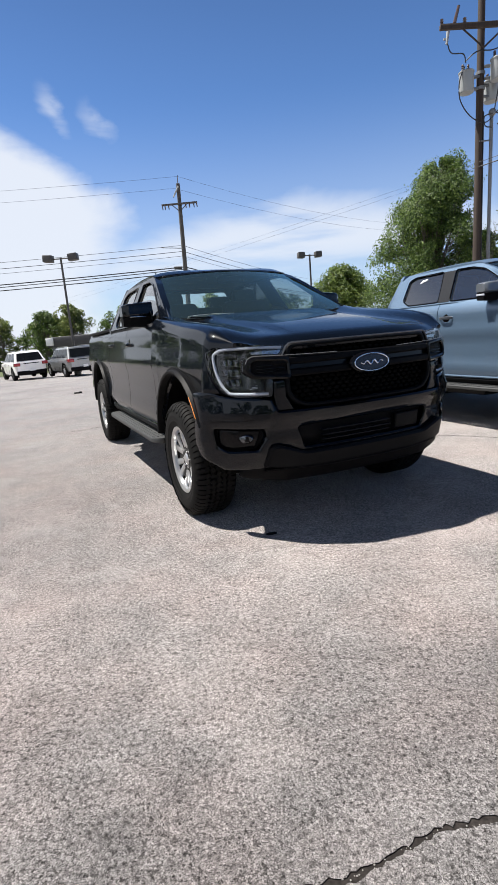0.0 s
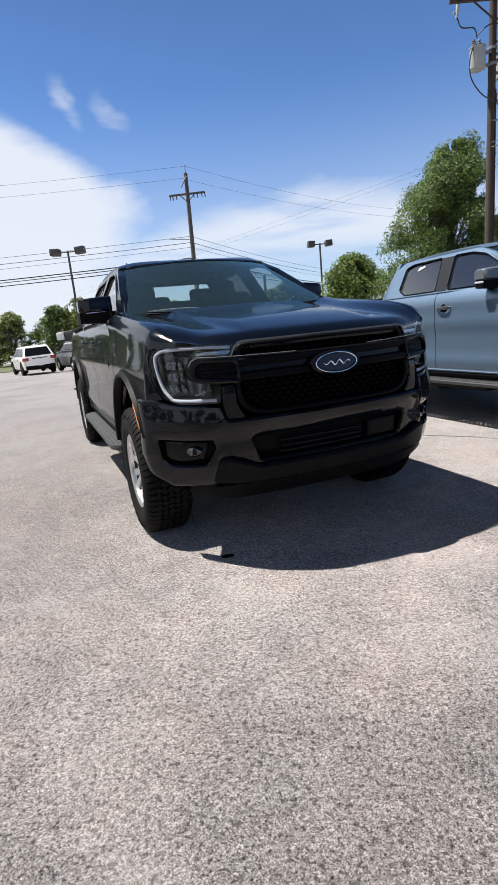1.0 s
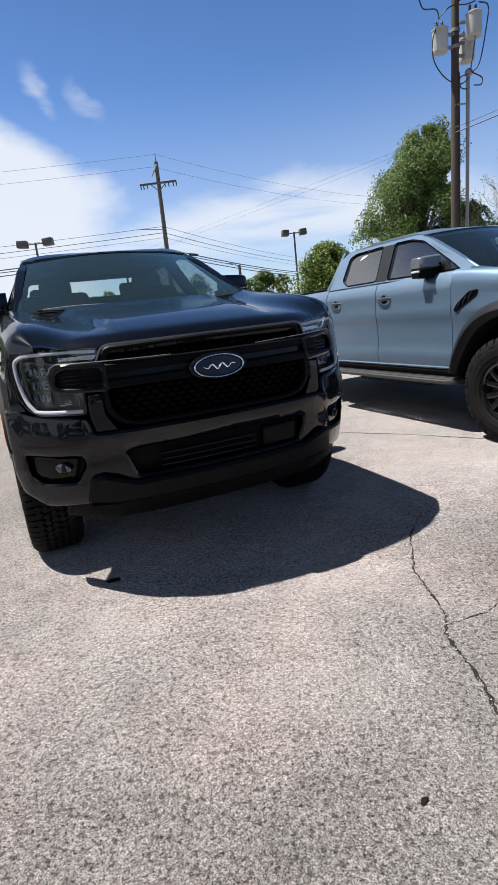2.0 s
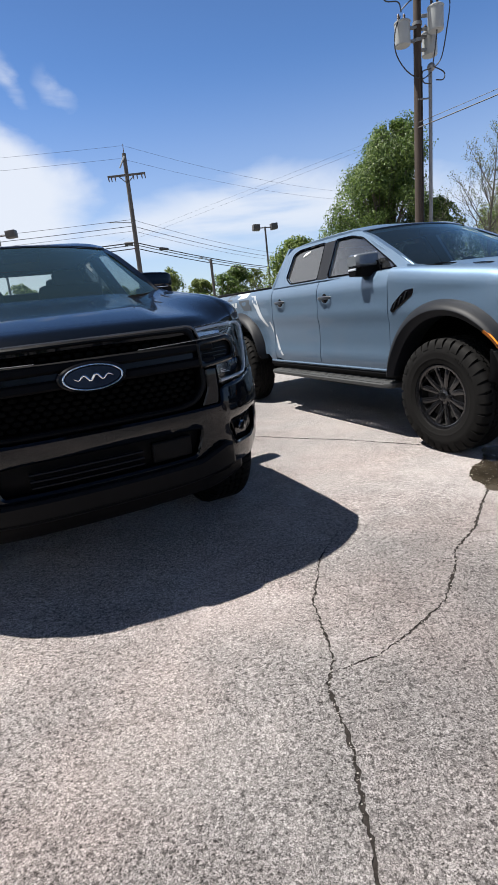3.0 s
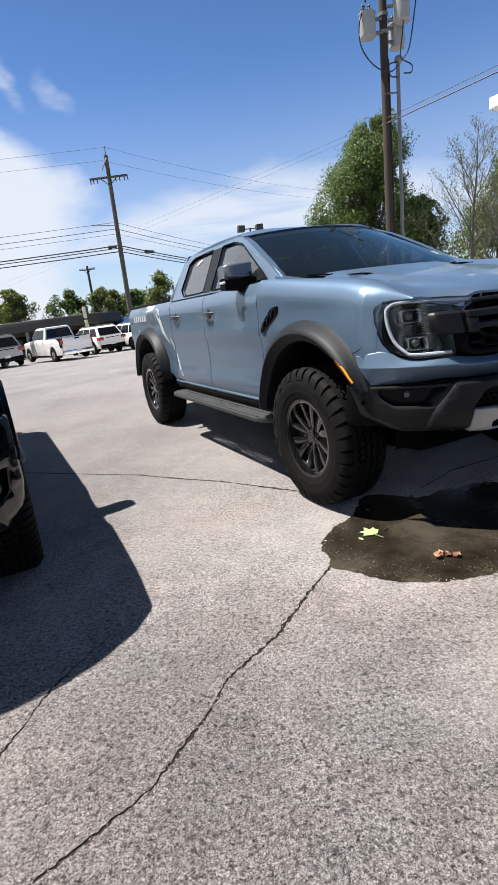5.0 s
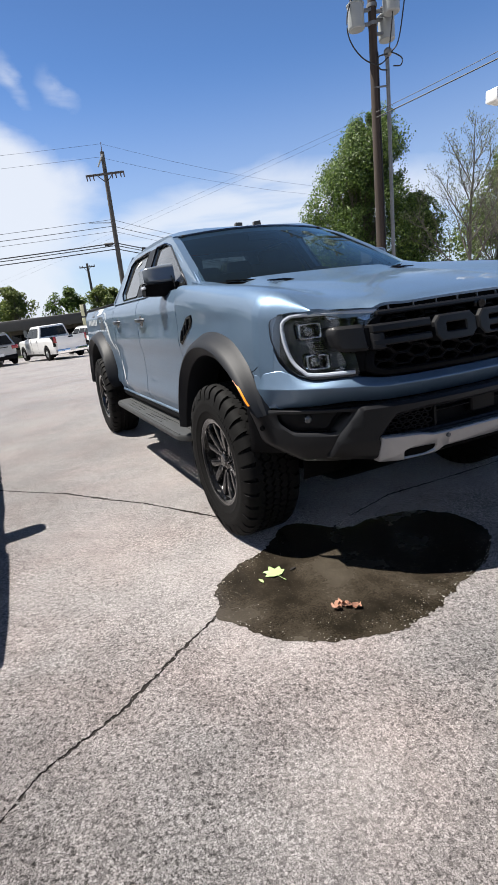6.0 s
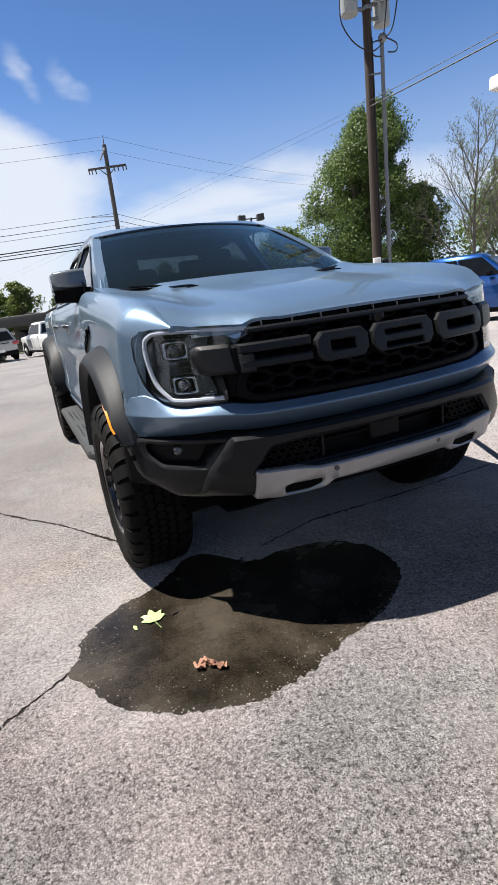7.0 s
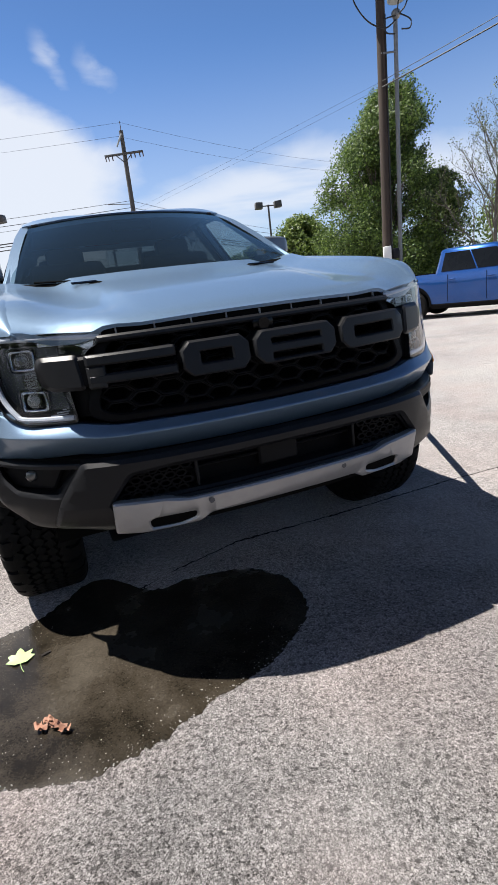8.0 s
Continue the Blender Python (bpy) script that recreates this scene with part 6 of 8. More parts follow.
    bar(truck, "sensor_panel", 0.2, 0.385, 0.545, 0.635, -0.004, 0.03, BUMPER_PLASTIC, parent=bmp)
    for k in range(3):
        bar(truck, "intake_slat", -0.3, 0.16, 0.552 + 0.028 * k, 0.558 + 0.028 * k, -0.006, 0.03, GREY_PLASTIC, parent=bmp, r=0.003, bev=0.001)
    lip = rounded([(-0.605, 0.552), (-0.56, 0.56), (-0.42, 0.508), (0.42, 0.508), (0.56, 0.56), (0.605, 0.552), (0.63, 0.43), (0.5, 0.408), (0.3, 0.4), (-0.3, 0.4), (-0.5, 0.408), (-0.63, 0.43)], 0.012, 3)
    part("lower_lip", curved_plate(lip, nose, 0.045, 0.08, bev=0.014), BUMPER_PLASTIC, bmp)
    dam = rounded([(-0.7, 0.44), (0.7, 0.44), (0.72, 0.36), (0.5, 0.325), (-0.5, 0.325), (-0.72, 0.36)], 0.015, 3)
    part("air_dam", curved_plate(dam, nose, 0.0, 0.05, bev=0.01), PLASTIC, bmp)
    bm = bmesh.new()
    grid(bm, [[(nose(y, 0.5) + 0.02, y, 0.42), (nose(y, 0.5) - 0.05, y, 0.39), (nose(y, 0.5) - 0.4, y, 0.4)] for y in linspace(-0.62, 0.62, 21)])
    part("under_tray", bm, PLASTIC, bmp)


# ---- the lot ----
def ground_z(y):
    """The lot is level by the trucks and falls away to the street."""
    return -0.026 * max(0.0, y - 10) if y < 46 else -0.936 - 0.006 * min(y - 46, 150)


def wander(pts, jitter, step, rng):
    """A jagged line through a few points."""
    out = []
    for a, b in zip(pts, pts[1:]):
        a, b = Vector(a), Vector(b)
        k = max(2, int((b - a).length / step))
        nrm = Vector((-(b - a).y, (b - a).x)).normalized()
        for i in range(k):
            out.append(a + (b - a) * i / k + nrm * rng.uniform(-jitter, jitter) * (1 if i else 0.4))
    out.append(Vector(pts[-1]))
    return out


def crack_loop(pts, width, width_end, rng, jitter=0.0048, step=0.013):
    """The outline of a crack, uneven in width and running out at both ends."""
    line = wander(pts, jitter, step, rng)
    left, right = [], []
    k = len(line)
    for i, p in enumerate(line):
        d = (line[min(i + 1, k - 1)] - line[max(i - 1, 0)]).normalized()
        nrm = Vector((-d.y, d.x))
        t = i / (k - 1)
        hw = (width + (width_end - width) * t) * 0.31 * min(1, (i + 0.5) / 6, (k - i - 0.5) / 14) * rng.uniform(0.3, 1.4) * (1 + 0.7 * noise.noise((p.x * 6, p.y * 6, 1.0))) + 0.0005
        left.append(p + nrm * hw)
        right.append(p - nrm * hw)
    return left + right[::-1]


CRACKS = [
    ([(1.55, 1.2), (1.58, 1.85), (1.59, 2.0), (1.565, 2.22), (1.605, 2.36), (1.6, 2.52), (1.59, 2.7), (1.64, 2.9), (1.67, 3.05), (1.82, 3.33)], 0.023, 0.008),
    ([(1.606, 2.3), (1.66, 2.318), (1.76, 2.35), (1.92, 2.47), (2.08, 2.61), (2.22, 2.85), (2.28, 2.99), (2.46, 3.19), (2.62, 3.46), (2.9, 3.88), (3.15, 4.15), (3.4, 4.4)], 0.01, 0.028),
    ([(3.43, 4.44), (3.72, 4.68), (4.24, 4.89), (4.56, 5.04), (4.91, 5.2), (5.22, 5.32), (6.0, 5.6)], 0.016, 0.014),
    ([(2.74, 4.62), (2.2, 5.03), (1.95, 5.17), (1.56, 5.42), (1.0, 5.67), (0.4, 5.95)], 0.028, 0.026),
    ([(-0.2, 0.8), (0.1, 0.84), (0.32, 0.88), (0.46, 0.94), (0.57, 0.99), (0.72, 1.01), (1.0, 1.03)], 0.03, 0.03),
    ([(-2.4, 8.6), (-1.9, 8.0), (-2.3, 7.3), (-3.0, 6.9)], 0.02, 0.02),
]


def build_ground():
    rng = random.Random(11)
    X0, X1, Y0, Y1 = -4.0, 8.0, -2.0, 8.9
    bm = bmesh.new()
    es = []
    nx, ny = 12, 11
    border = [(X0 + (X1 - X0) * i / nx, Y0) for i in range(nx)] + [(X1, Y0 + (Y1 - Y0) * i / ny) for i in range(ny)] + [(X1 - (X1 - X0) * i / nx, Y1) for i in range(nx)] + [(X0, Y1 - (Y1 - Y0) * i / ny) for i in range(ny)]
    bv = [bm.verts.new((x, y, 0)) for x, y in border]
    es += [bm.edges.new((bv[i], bv[(i + 1) % len(bv)])) for i in range(len(bv))]
    loops = []
    for pts, wd, we in CRACKS:
        vs = [bm.verts.new((p.x, p.y, 0)) for p in crack_loop(pts, wd, we, rng)]
        loops.append(vs)
        es += [bm.edges.new((vs[i], vs[(i + 1) % len(vs)])) for i in range(len(vs))]
    bmesh.ops.triangle_fill(bm, edges=es, use_beauty=True)
    # walls and floor of each crack
    for vs in loops:
        low = [bm.verts.new((v.co.x, v.co.y, -0.0035)) for v in vs]
        k = len(vs)
        for i in range(k):
            f = bm.faces.new((vs[i], vs[(i + 1) % k], low[(i + 1) % k], low[i]))
            f.material_index = 1
        h = k // 2
        for i in range(h - 1):
            f = bm.faces.new((low[i], low[i + 1], low[k - 2 - i], low[k - 1 - i]))
            f.material_index = 1
    # the rest of the sheet, out to the horizon
    bmesh.ops.recalc_face_normals(bm, faces=bm.faces)
    xs = [-900, -300, -120, -60, -30, -12, X0]
    xr = [X1, 14, 30, 60, 120, 300, 900]
    ys_far = [Y1, 10, 14, 18, 24, 30, 36, 42, 46, 60, 90, 160, 400, 1500]
    ys_near = [-600, -100, -30, -8, Y0]
    mid = [X0 + (X1 - X0) * i / nx for i in range(nx + 1)]
    midy = [Y0 + (Y1 - Y0) * i / ny for i in range(ny + 1)]

    def lay(xa, ya):
        g = [[bm.verts.new((x, y, ground_z(y))) for x in xa] for y in ya]
        for a, b in zip(g, g[1:]):
            for i in range(len(xa) - 1):
                bm.faces.new((a[i], a[i + 1], b[i + 1], b[i]))
    lay(xs + mid[1:] + xr[1:], ys_far)
    lay(xs + mid[1:] + xr[1:], ys_near)
    lay(xs, midy)
    lay(xr, midy)
    bmesh.ops.remove_doubles(bm, verts=bm.verts[:], dist=1e-4)
    me = bpy.data.meshes.new("ground")
    bm.normal_update()
    for f in bm.faces:
        if f.normal.z < -0.5:
            f.normal_flip()
    bm.to_mesh(me)
    bm.free()
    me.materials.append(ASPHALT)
    me.materials.append(TAR)
    return tagged(new("ground", me), "sun-bleached grey asphalt lot with long cracks", "ground", kind="structure")


build_ground()


def patch_radius(a):
    """How far the water has run, by angle, with a tongue along the crack; the lobe to the tyre paints in shade."""
    deg = math.degrees(a) % 360
    r = 0.516 - 0.039 * math.cos(a) + 0.025 * math.sin(a) + 0.083 * math.cos(2 * a) + 0.125 * math.sin(2 * a) - 0.043 * math.cos(3 * a) + 0.031 * math.sin(3 * a)
    # the lobe at 121 degrees gives shaded ground by the tyre the wet colour
    return r + 0.27 * math.exp(-((deg - 121) / 19) ** 2) + TONGUE[1] * math.exp(-((deg - TONGUE[0]) / 4.5) ** 2)


PATCH = Vector((3.42, 3.87))
TONGUE = (200.0, 0.045)


def wet_patch():
    """Water that has run out from under the slate-blue truck, with a crumbled edge."""
    bm = bmesh.new()
    rng = random.Random(4)
    rim = []
    for k in range(420):
        a = 2 * math.pi * k / 420
        r = patch_radius(a) + 0.02 * noise.noise((math.cos(a) * 4, math.sin(a) * 4, 0.3)) + 0.012 * noise.noise((math.cos(a) * 16, math.sin(a) * 16, 2.0)) + 0.009 * noise.noise((math.cos(a) * 42, math.sin(a) * 42, 5.0)) + rng.uniform(-0.0022, 0.0022)
        rim.append(bm.verts.new((PATCH.x + r * math.cos(a), PATCH.y + r * math.sin(a), 0.001)))
    inner = [bm.verts.new((PATCH.x + (v.co.x - PATCH.x) * 0.95, PATCH.y + (v.co.y - PATCH.y) * 0.95, 0.004)) for v in rim]
    for i in range(420):
        bm.faces.new((rim[i], rim[(i + 1) % 420], inner[(i + 1) % 420], inner[i]))
    bm.faces.new(inner)
    return tagged(part("wet_patch", bm, WET), "dark wet stain drying on the asphalt", "puddle", kind="structure")


wet_patch()


def maple_leaf():
    bm = bmesh.new()
    tips = [(90, 1.0), (78, 0.8), (66, 0.6), (54, 0.82), (44, 0.95), (34, 0.78), (20, 0.6), (6, 0.8), (-14, 0.55), (-50, 0.5), (-90, 0.3), (-130, 0.5), (-166, 0.55), (174, 0.8), (160, 0.6), (146, 0.78), (136, 0.95), (126, 0.82), (114, 0.6), (102, 0.8)]
    c = bm.verts.new((0, 0, 0.008))
    ring = [bm.verts.new((0.062 * r * math.cos(radians(a)), 0.062 * r * math.sin(radians(a)), 0.006 + 0.008 * r * (0.4 + 0.6 * math.sin(a)))) for a, r in tips]
    for i in range(len(ring)):
        bm.faces.new((c, ring[i], ring[(i + 1) % len(ring)]))
    tube(bm, [(0, -0.018, 0.007), (0.004, -0.05, 0.008), (0.012, -0.075, 0.006)], 0.0012, 5)
    flange(bm, (0, 0, -0.0012))
    ob = part("fallen_leaf", bm, LEAF_YELLOW, None)
    ob.matrix_world = pose(2.995, 3.905, 0.004, 0, 0, 25)
    tagged(ob, "pale green maple leaf lying on wet asphalt", "leaf")
    bm = bmesh.new()
    rng = random.Random(8)
    for k in range(9):
        x, y = rng.uniform(-0.05, 0.05), rng.uniform(-0.014, 0.014)
        rows = []
        a = rng.uniform(0, 6.28)
        for i in range(4):
            rows.append([(x + 0.024 * (i / 3 - 0.5) * math.cos(a) - 0.012 * (j - 1) * math.sin(a), y + 0.02 * (i / 3 - 0.5) * math.sin(a) + 0.012 * (j - 1) * math.cos(a), 0.006 + rng.uniform(0, 0.022)) for j in range(3)])
        grid(bm, rows)
    ob = part("dry_leaf", bm, LEAF_BROWN, None)
    ob.matrix_world = pose(3.247, 3.597, 0.003, 0, 0, -8)
    tagged(ob, "crumpled reddish brown dead leaf on wet asphalt", "leaf")
    bm = bmesh.new()
    box(bm, (0, 0, 0.02), (0.22, 0.07, 0.04), 0.012)
    box(bm, (0.06, 0.02, 0.035), (0.08, 0.05, 0.03), 0.01)
    ob = part("rubber_scrap", bm, RUBBER, None)
    ob.matrix_world = pose(-5.06, 14.5, ground_z(14.5), 0, 0, 12)
    tagged(ob, "small black scrap of rubber on the lot", "debris")
    for x, y, a in ((3.075, 3.935, 40), (2.93, 3.86, 120)):
        bm = bmesh.new()
        grid(bm, [[(-0.016, -0.004, 0.003), (-0.016, 0.004, 0.005)], [(0, -0.008, 0.008), (0, 0.007, 0.006)], [(0.018, -0.003, 0.004), (0.018, 0.003, 0.006)]])
        ob = part("leaf_scrap", bm, TAR if a == 40 else LEAF_YELLOW, None)
        ob.matrix_world = pose(x, y, 0.003, 0, 0, a)
        tagged(ob, "tiny dark leaf scrap on the wet patch" if a == 40 else "tiny green leaf scrap on the wet patch", "leaf")


maple_leaf()


def tar_lump(x, y, size, turn, seed):
    """A flat, uneven crumb of tar."""
    rng = random.Random(seed)
    bm = bmesh.new()
    bmesh.ops.create_icosphere(bm, subdivisions=2, radius=size)
    for v in bm.verts:
        v.co *= 1 + 0.3 * noise.noise(v.co / size * 1.3 + Vector((seed, 0, 0))) + rng.uniform(-0.06, 0.06)
        v.co = Vector((v.co.x, v.co.y * 0.55, max(-0.002, v.co.z * 0.22)))
    ob = part("tar_lump", bm, RUBBER, None)
    ob.matrix_world = pose(x, y, 0.001, 0, 0, turn)
    tagged(ob, "small flat black crumb of tar on the asphalt", "debris")


tar_lump(0.205, 2.862, 0.036, 12, 1)
tar_lump(1.298, 1.621, 0.015, 50, 2)


def build_grit(name, label, count, place, seed, mat):
    """Loose broken chips of stone, each an uneven little wedge."""
    rng = random.Random(seed)
    vs, fs = [], []
    for _ in range(count):
        x, y, z, r = place(rng)
        a = rng.uniform(0, 6.28)
        b = len(vs)
        for k in range(5):
            q = r * rng.uniform(0.65, 1.1)
            vs.append((x + q * math.cos(a + k * 1.2566), y + 0.85 * q * math.sin(a + k * 1.2566), z))
        for k in range(3):
            q = r * rng.uniform(0.35, 0.65)
            vs.append((x + q * math.cos(a + k * 2.094), y + q * math.sin(a + k * 2.094), z + r * rng.uniform(0.5, 0.8)))
        fs += [tuple(b + i for i in f) for f in ((5, 6, 7), (0, 1, 5), (1, 6, 5), (1, 2, 6), (2, 3, 6), (3, 7, 6), (3, 4, 7), (4, 0, 7), (0, 5, 7))]
    me = bpy.data.meshes.new(name)
    me.from_pydata(vs, [], fs)
    me.materials.append(mat)
    return tagged(new(name, me), label, "gravel", kind="stuff")


def along_crack(rng):
    pts = CRACKS[rng.choice((0, 0, 0, 1, 1, 1, 2, 4))][0]
    i = rng.randrange(len(pts) - 1)
    a, b, t = Vector(pts[i]), Vector(pts[i + 1]), rng.random()
    p = a.lerp(b, t)
    n = Vector((-(b - a).y, (b - a).x)).normalized() * rng.gauss(0, 0.006)
    return p.x + n.x, p.y + n.y, -0.002, rng.uniform(0.001, 0.0034)


def over_lot(rng):
    return rng.uniform(-1.5, 4.2), rng.uniform(0.7, 4.2), -0.0015, rng.uniform(0.002, 0.0058)


build_grit("crack_grit", "pale loose grit lodged along the asphalt cracks", 520, along_crack, 5, GRIT)
def in_wet(rng):
    """Most of the grains that stand out of the water lie near its edge."""
    a = rng.uniform(2.6, 6.6)
    q = patch_radius(a) * (1 - abs(rng.gauss(0, 0.16)))
    return PATCH.x + q * math.cos(a), PATCH.y + q * math.sin(a), 0.0025, rng.uniform(0.0012, 0.0036)


build_grit("wet_grit", "pale grains standing out of the wet patch", 620, in_wet, 9, GRIT)
build_grit("stone_chips", "pale stone chips bedded in the worn asphalt", 900, over_lot, 6, GRIT)


# ---- far vehicles ----
def far_wheel(parent, x, s, y, r, bright):
    bm = bmesh.new()
    lathe(bm, [(0.19, -0.1), (0.2, -0.115), (r - 0.04, -0.12), (r, -0.09), (r, 0.09), (r - 0.04, 0.12), (0.2, 0.115)], 28)
    tyre = part("wheel", bm, RUBBER, parent)
    tyre.matrix_local = pose(x, s * y, r, 0, 12, 180 if s > 0 else 0)
    rb = bmesh.new()
    lathe(rb, [(0.0, -0.1), (0.05, -0.105), (0.06, -0.09), (0.2, -0.08), (0.205, -0.118)], 24)
    for k in range(5):
        a = 2 * math.pi * k / 5
        box(rb, (0.12 * math.sin(a), -0.096, 0.12 * math.cos(a)), (0.05, 0.02, 0.17), 0.006, Matrix.Rotation(a, 4, "Y"))
    part("rim", rb, bright, tyre)


def far_vehicle(name, kind, paint, m, label, bright=None, lower=None, group=""):
    """kind: suv, pickup or small_pickup. Local x ahead, origin on the ground at mid length."""
    car = thing(name, m, label, "suv" if kind == "suv" else "pickup truck", group)
    L, w, H, belt, wb0, wb1, r = {"suv": (5.0, 0.98, 1.77, 1.1, 1.5, -1.5, 0.375), "pickup": (5.9, 1.0, 1.95, 1.24, 1.95, -1.75, 0.4), "small_pickup": (5.07, 0.9, 1.74, 1.12, 1.6, -1.47, 0.37)}[kind]
    lower = lower or PLASTIC
    bright = bright or ALLOY
    h = L / 2
    truck = kind != "suv"
    cab0, cab1 = (-0.75, 1.5) if kind == "pickup" else ((-0.9, 1.3) if truck else (-h + 0.12, 1.35))
    aF, aR = arch_line(wb0, r + 0.02, r + 0.09), arch_line(wb1, r + 0.02, r + 0.09)

    def yf(x, z):
        y = w - 0.05 * smooth(belt - 0.16, belt + 0.02, z) - 0.03 * (1 - smooth(0.35, 0.6, z))
        return y - 0.16 * abs(x / h) ** 9

    def top(x):
        if x > cab1 - 0.1:
            return belt - 0.02 - 0.1 * smooth(cab1, h, x)
        return belt + (0.03 if truck and x < cab0 else 0.0)

    xs = x_samples(-h, h, [(wb0, r + 0.09), (wb1, r + 0.09)])
    for s in (-1, 1):
        part("body_side", side_sheet(xs, lambda x: max(0.36, aF(x), aR(x)), top, yf, s, 10, 0.05), paint, car)
        bm = bmesh.new()
        grid(bm, [[(x, s * (w - 0.035), 0.42), (x, s * (w - 0.02), 0.36), (x, s * (w - 0.08), 0.26)] for x in linspace(wb0 - r - 0.1, wb1 + r + 0.1, 8)])
        part("sill_trim", bm, lower, car)
        for x in (wb0, wb1):
            bm = bmesh.new()
            rr = r + 0.085
            grid(bm, [[(x + q * math.cos(a), s * y, r + 0.02 + q * math.sin(a)) for q, y in ((rr - 0.02, w - 0.15), (rr - 0.02, w + 0.004), (rr + 0.035, w + 0.001))] for a in [radians(q) for q in linspace(-8, 188, 20)]])
            part("arch_trim", bm, lower if kind != "pickup" else paint, car)
            # flat black sheet for the shaded hollow behind the wheel
            bm = bmesh.new()
            vs = [bm.verts.new((x + rr * math.cos(radians(q)), s * (w - 0.28), r + 0.02 + rr * math.sin(radians(q)))) for q in linspace(-30, 210, 20)]
            bm.faces.new(vs)
            part("wheel_well", bm, VOID, car)
            far_wheel(car, x, s, w - 0.1, r, bright)
        # door lines and handles
        for x in ([0.75, -0.15] if not truck else [0.85, -0.1]):
            bm = bmesh.new()
            box(bm, (x - 0.35, s * (yf(x, belt - 0.14) + 0.016), belt - 0.14), (0.18, 0.02, 0.03), 0.006)
            part("door_handle", bm, paint, car)
            bm = bmesh.new()
            box(bm, (x - 0.45, s * (yf(x, 0.8) - 0.001), (belt + 0.42) / 2), (0.007, 0.012, belt - 0.46))
            part("door_gap", bm, VOID, car)
        bm = bmesh.new()
        box(bm, (cab1 - 0.5, s * (w + 0.06), belt + 0.1), (0.12, 0.18, 0.13), 0.03)
        part("door_mirror", bm, PLASTIC if truck else paint, car)
        bm = bmesh.new()
        if truck:
            box(bm, (-h + 0.05, s * (w - 0.12), belt - 0.12), (0.12, 0.13, 0.34), 0.02)
        else:
            box(bm, (-h + 0.13, s * (w - 0.17), belt - 0.12), (0.36, 0.36, 0.2), 0.04)
        part("tail_light", bm, RED_LENS, car)
        bm = bmesh.new()
        box(bm, (h - 0.14, s * (w - 0.24), belt - 0.26), (0.16, 0.34, 0.13), 0.03)
        part("headlight", bm, CLEARISH, car)
    # ends and top
    ye = yf(h, 0.7)
    for e in (-1, 1):
        bm = bmesh.new()
        grid(bm, [[(e * (h + 0.03 * (1 - t * t)), ye * t, z) for t in linspace(-1, 1, 9)] for z in linspace(0.5, top(e * h), 5)])
        part("body_front" if e > 0 else "body_rear", bm, paint, car)
    bm = bmesh.new()
    grid(bm, [[(x, (yf(x, top(x)) - 0.002) * t, top(x) + 0.05 * (1 - t ** 4) * smooth(h + 0.02, h - 0.3, x)) for t in linspace(-1, 1, 9)] for x in linspace(cab1 - 0.3, h, 8)])
    part("bonnet", bm, paint, car)
    for e in (-1, 1):
        bm = bmesh.new()
        box(bm, (e * (h - 0.06), 0, 0.47), (0.2, 2 * w - 0.22, 0.26), 0.05)
        part("bumper", bm, lower if kind != "pickup" else CHROME, car)
    bm = bmesh.new()
    box(bm, (0, 0, 0.42), (L - 0.5, 1.3, 0.2))
    part("underbody", bm, VOID, car)
    # cabin
    roof0, roof1 = (cab0 + 0.1, cab1 - 0.75) if truck else (cab0 + 0.5, cab1 - 0.95)
    wt, wbm = w - 0.27, w - 0.06
    bm = bmesh.new()
    rows = []
    for t, q in ((0, 0), (0.5, 0.5), (0.88, 0.92), (1.0, 1.0)):
        x1, x0 = cab1 + (roof1 - cab1) * q, cab0 + (roof0 - cab0) * q
        yy = wbm + (wt - wbm) * t
        rows.append([(x1, -yy + 0.04, 0), (x1, yy - 0.04, 0), (x1 - 0.06, yy, 0), (x0 + 0.06, yy, 0), (x0, yy - 0.05, 0), (x0, -yy + 0.05, 0), (x0 + 0.06, -yy, 0), (x1 - 0.06, -yy, 0)])
        rows[-1] = [(a, b, belt - 0.01 + (H - 0.03 - belt) * q) for a, b, c in rows[-1]]
    rows.append([(a * 0.9 + 0.1 * (roof0 + roof1) / 2, b * 0.86, H - 0.004) for a, b, c in rows[-1]])
    vs = grid(bm, rows, True)
    bm.faces.new(vs[-1])
    part("cab", bm, paint, car)

    def glass(nm, quad):
        bm = bmesh.new()
        vs = [bm.verts.new(p) for p in quad]
        bm.faces.new(vs)
        bmesh.ops.subdivide_edges(bm, edges=bm.edges[:], cuts=1, use_grid_fill=True)
        part(nm, bm, FAR_GLASS, car)
    a, b = 0.1, 0.86

    def at(q, x1, side):
        xx = (cab1 + (roof1 - cab1) * q) if x1 else (cab0 + (roof0 - cab0) * q)
        yy = wbm + (wt - wbm) * q
        return xx, yy, belt + (H - 0.03 - belt) * q
    for s in (-1, 1):
        xa, ya, za = at(a, True, s)
        xb, yb, zb = at(b, True, s)
        xc, _, _ = at(a, False, s)
        xd, _, _ = at(b, False, s)
        k = 2 if truck else 3
        cut = linspace(0, 1, k + 1)
        for i in range(k):
            t0, t1 = cut[i] + 0.01, cut[i + 1] - 0.01
            f0, f1 = xa - 0.16, xb - 0.08
            g0, g1 = xc + 0.14, xd + 0.12
            glass("side_window", [(f0 + (g0 - f0) * t0, s * (ya + 0.008), za), (f0 + (g0 - f0) * t1, s * (ya + 0.008), za), (f1 + (g1 - f1) * t1, s * (yb + 0.008), zb), (f1 + (g1 - f1) * t0, s * (yb + 0.008), zb)])
    for fr, e in ((True, 1), (False, -1)):
        xa, ya, za = at(a + 0.02, fr, 1)
        xb, yb, zb = at(b, fr, 1)
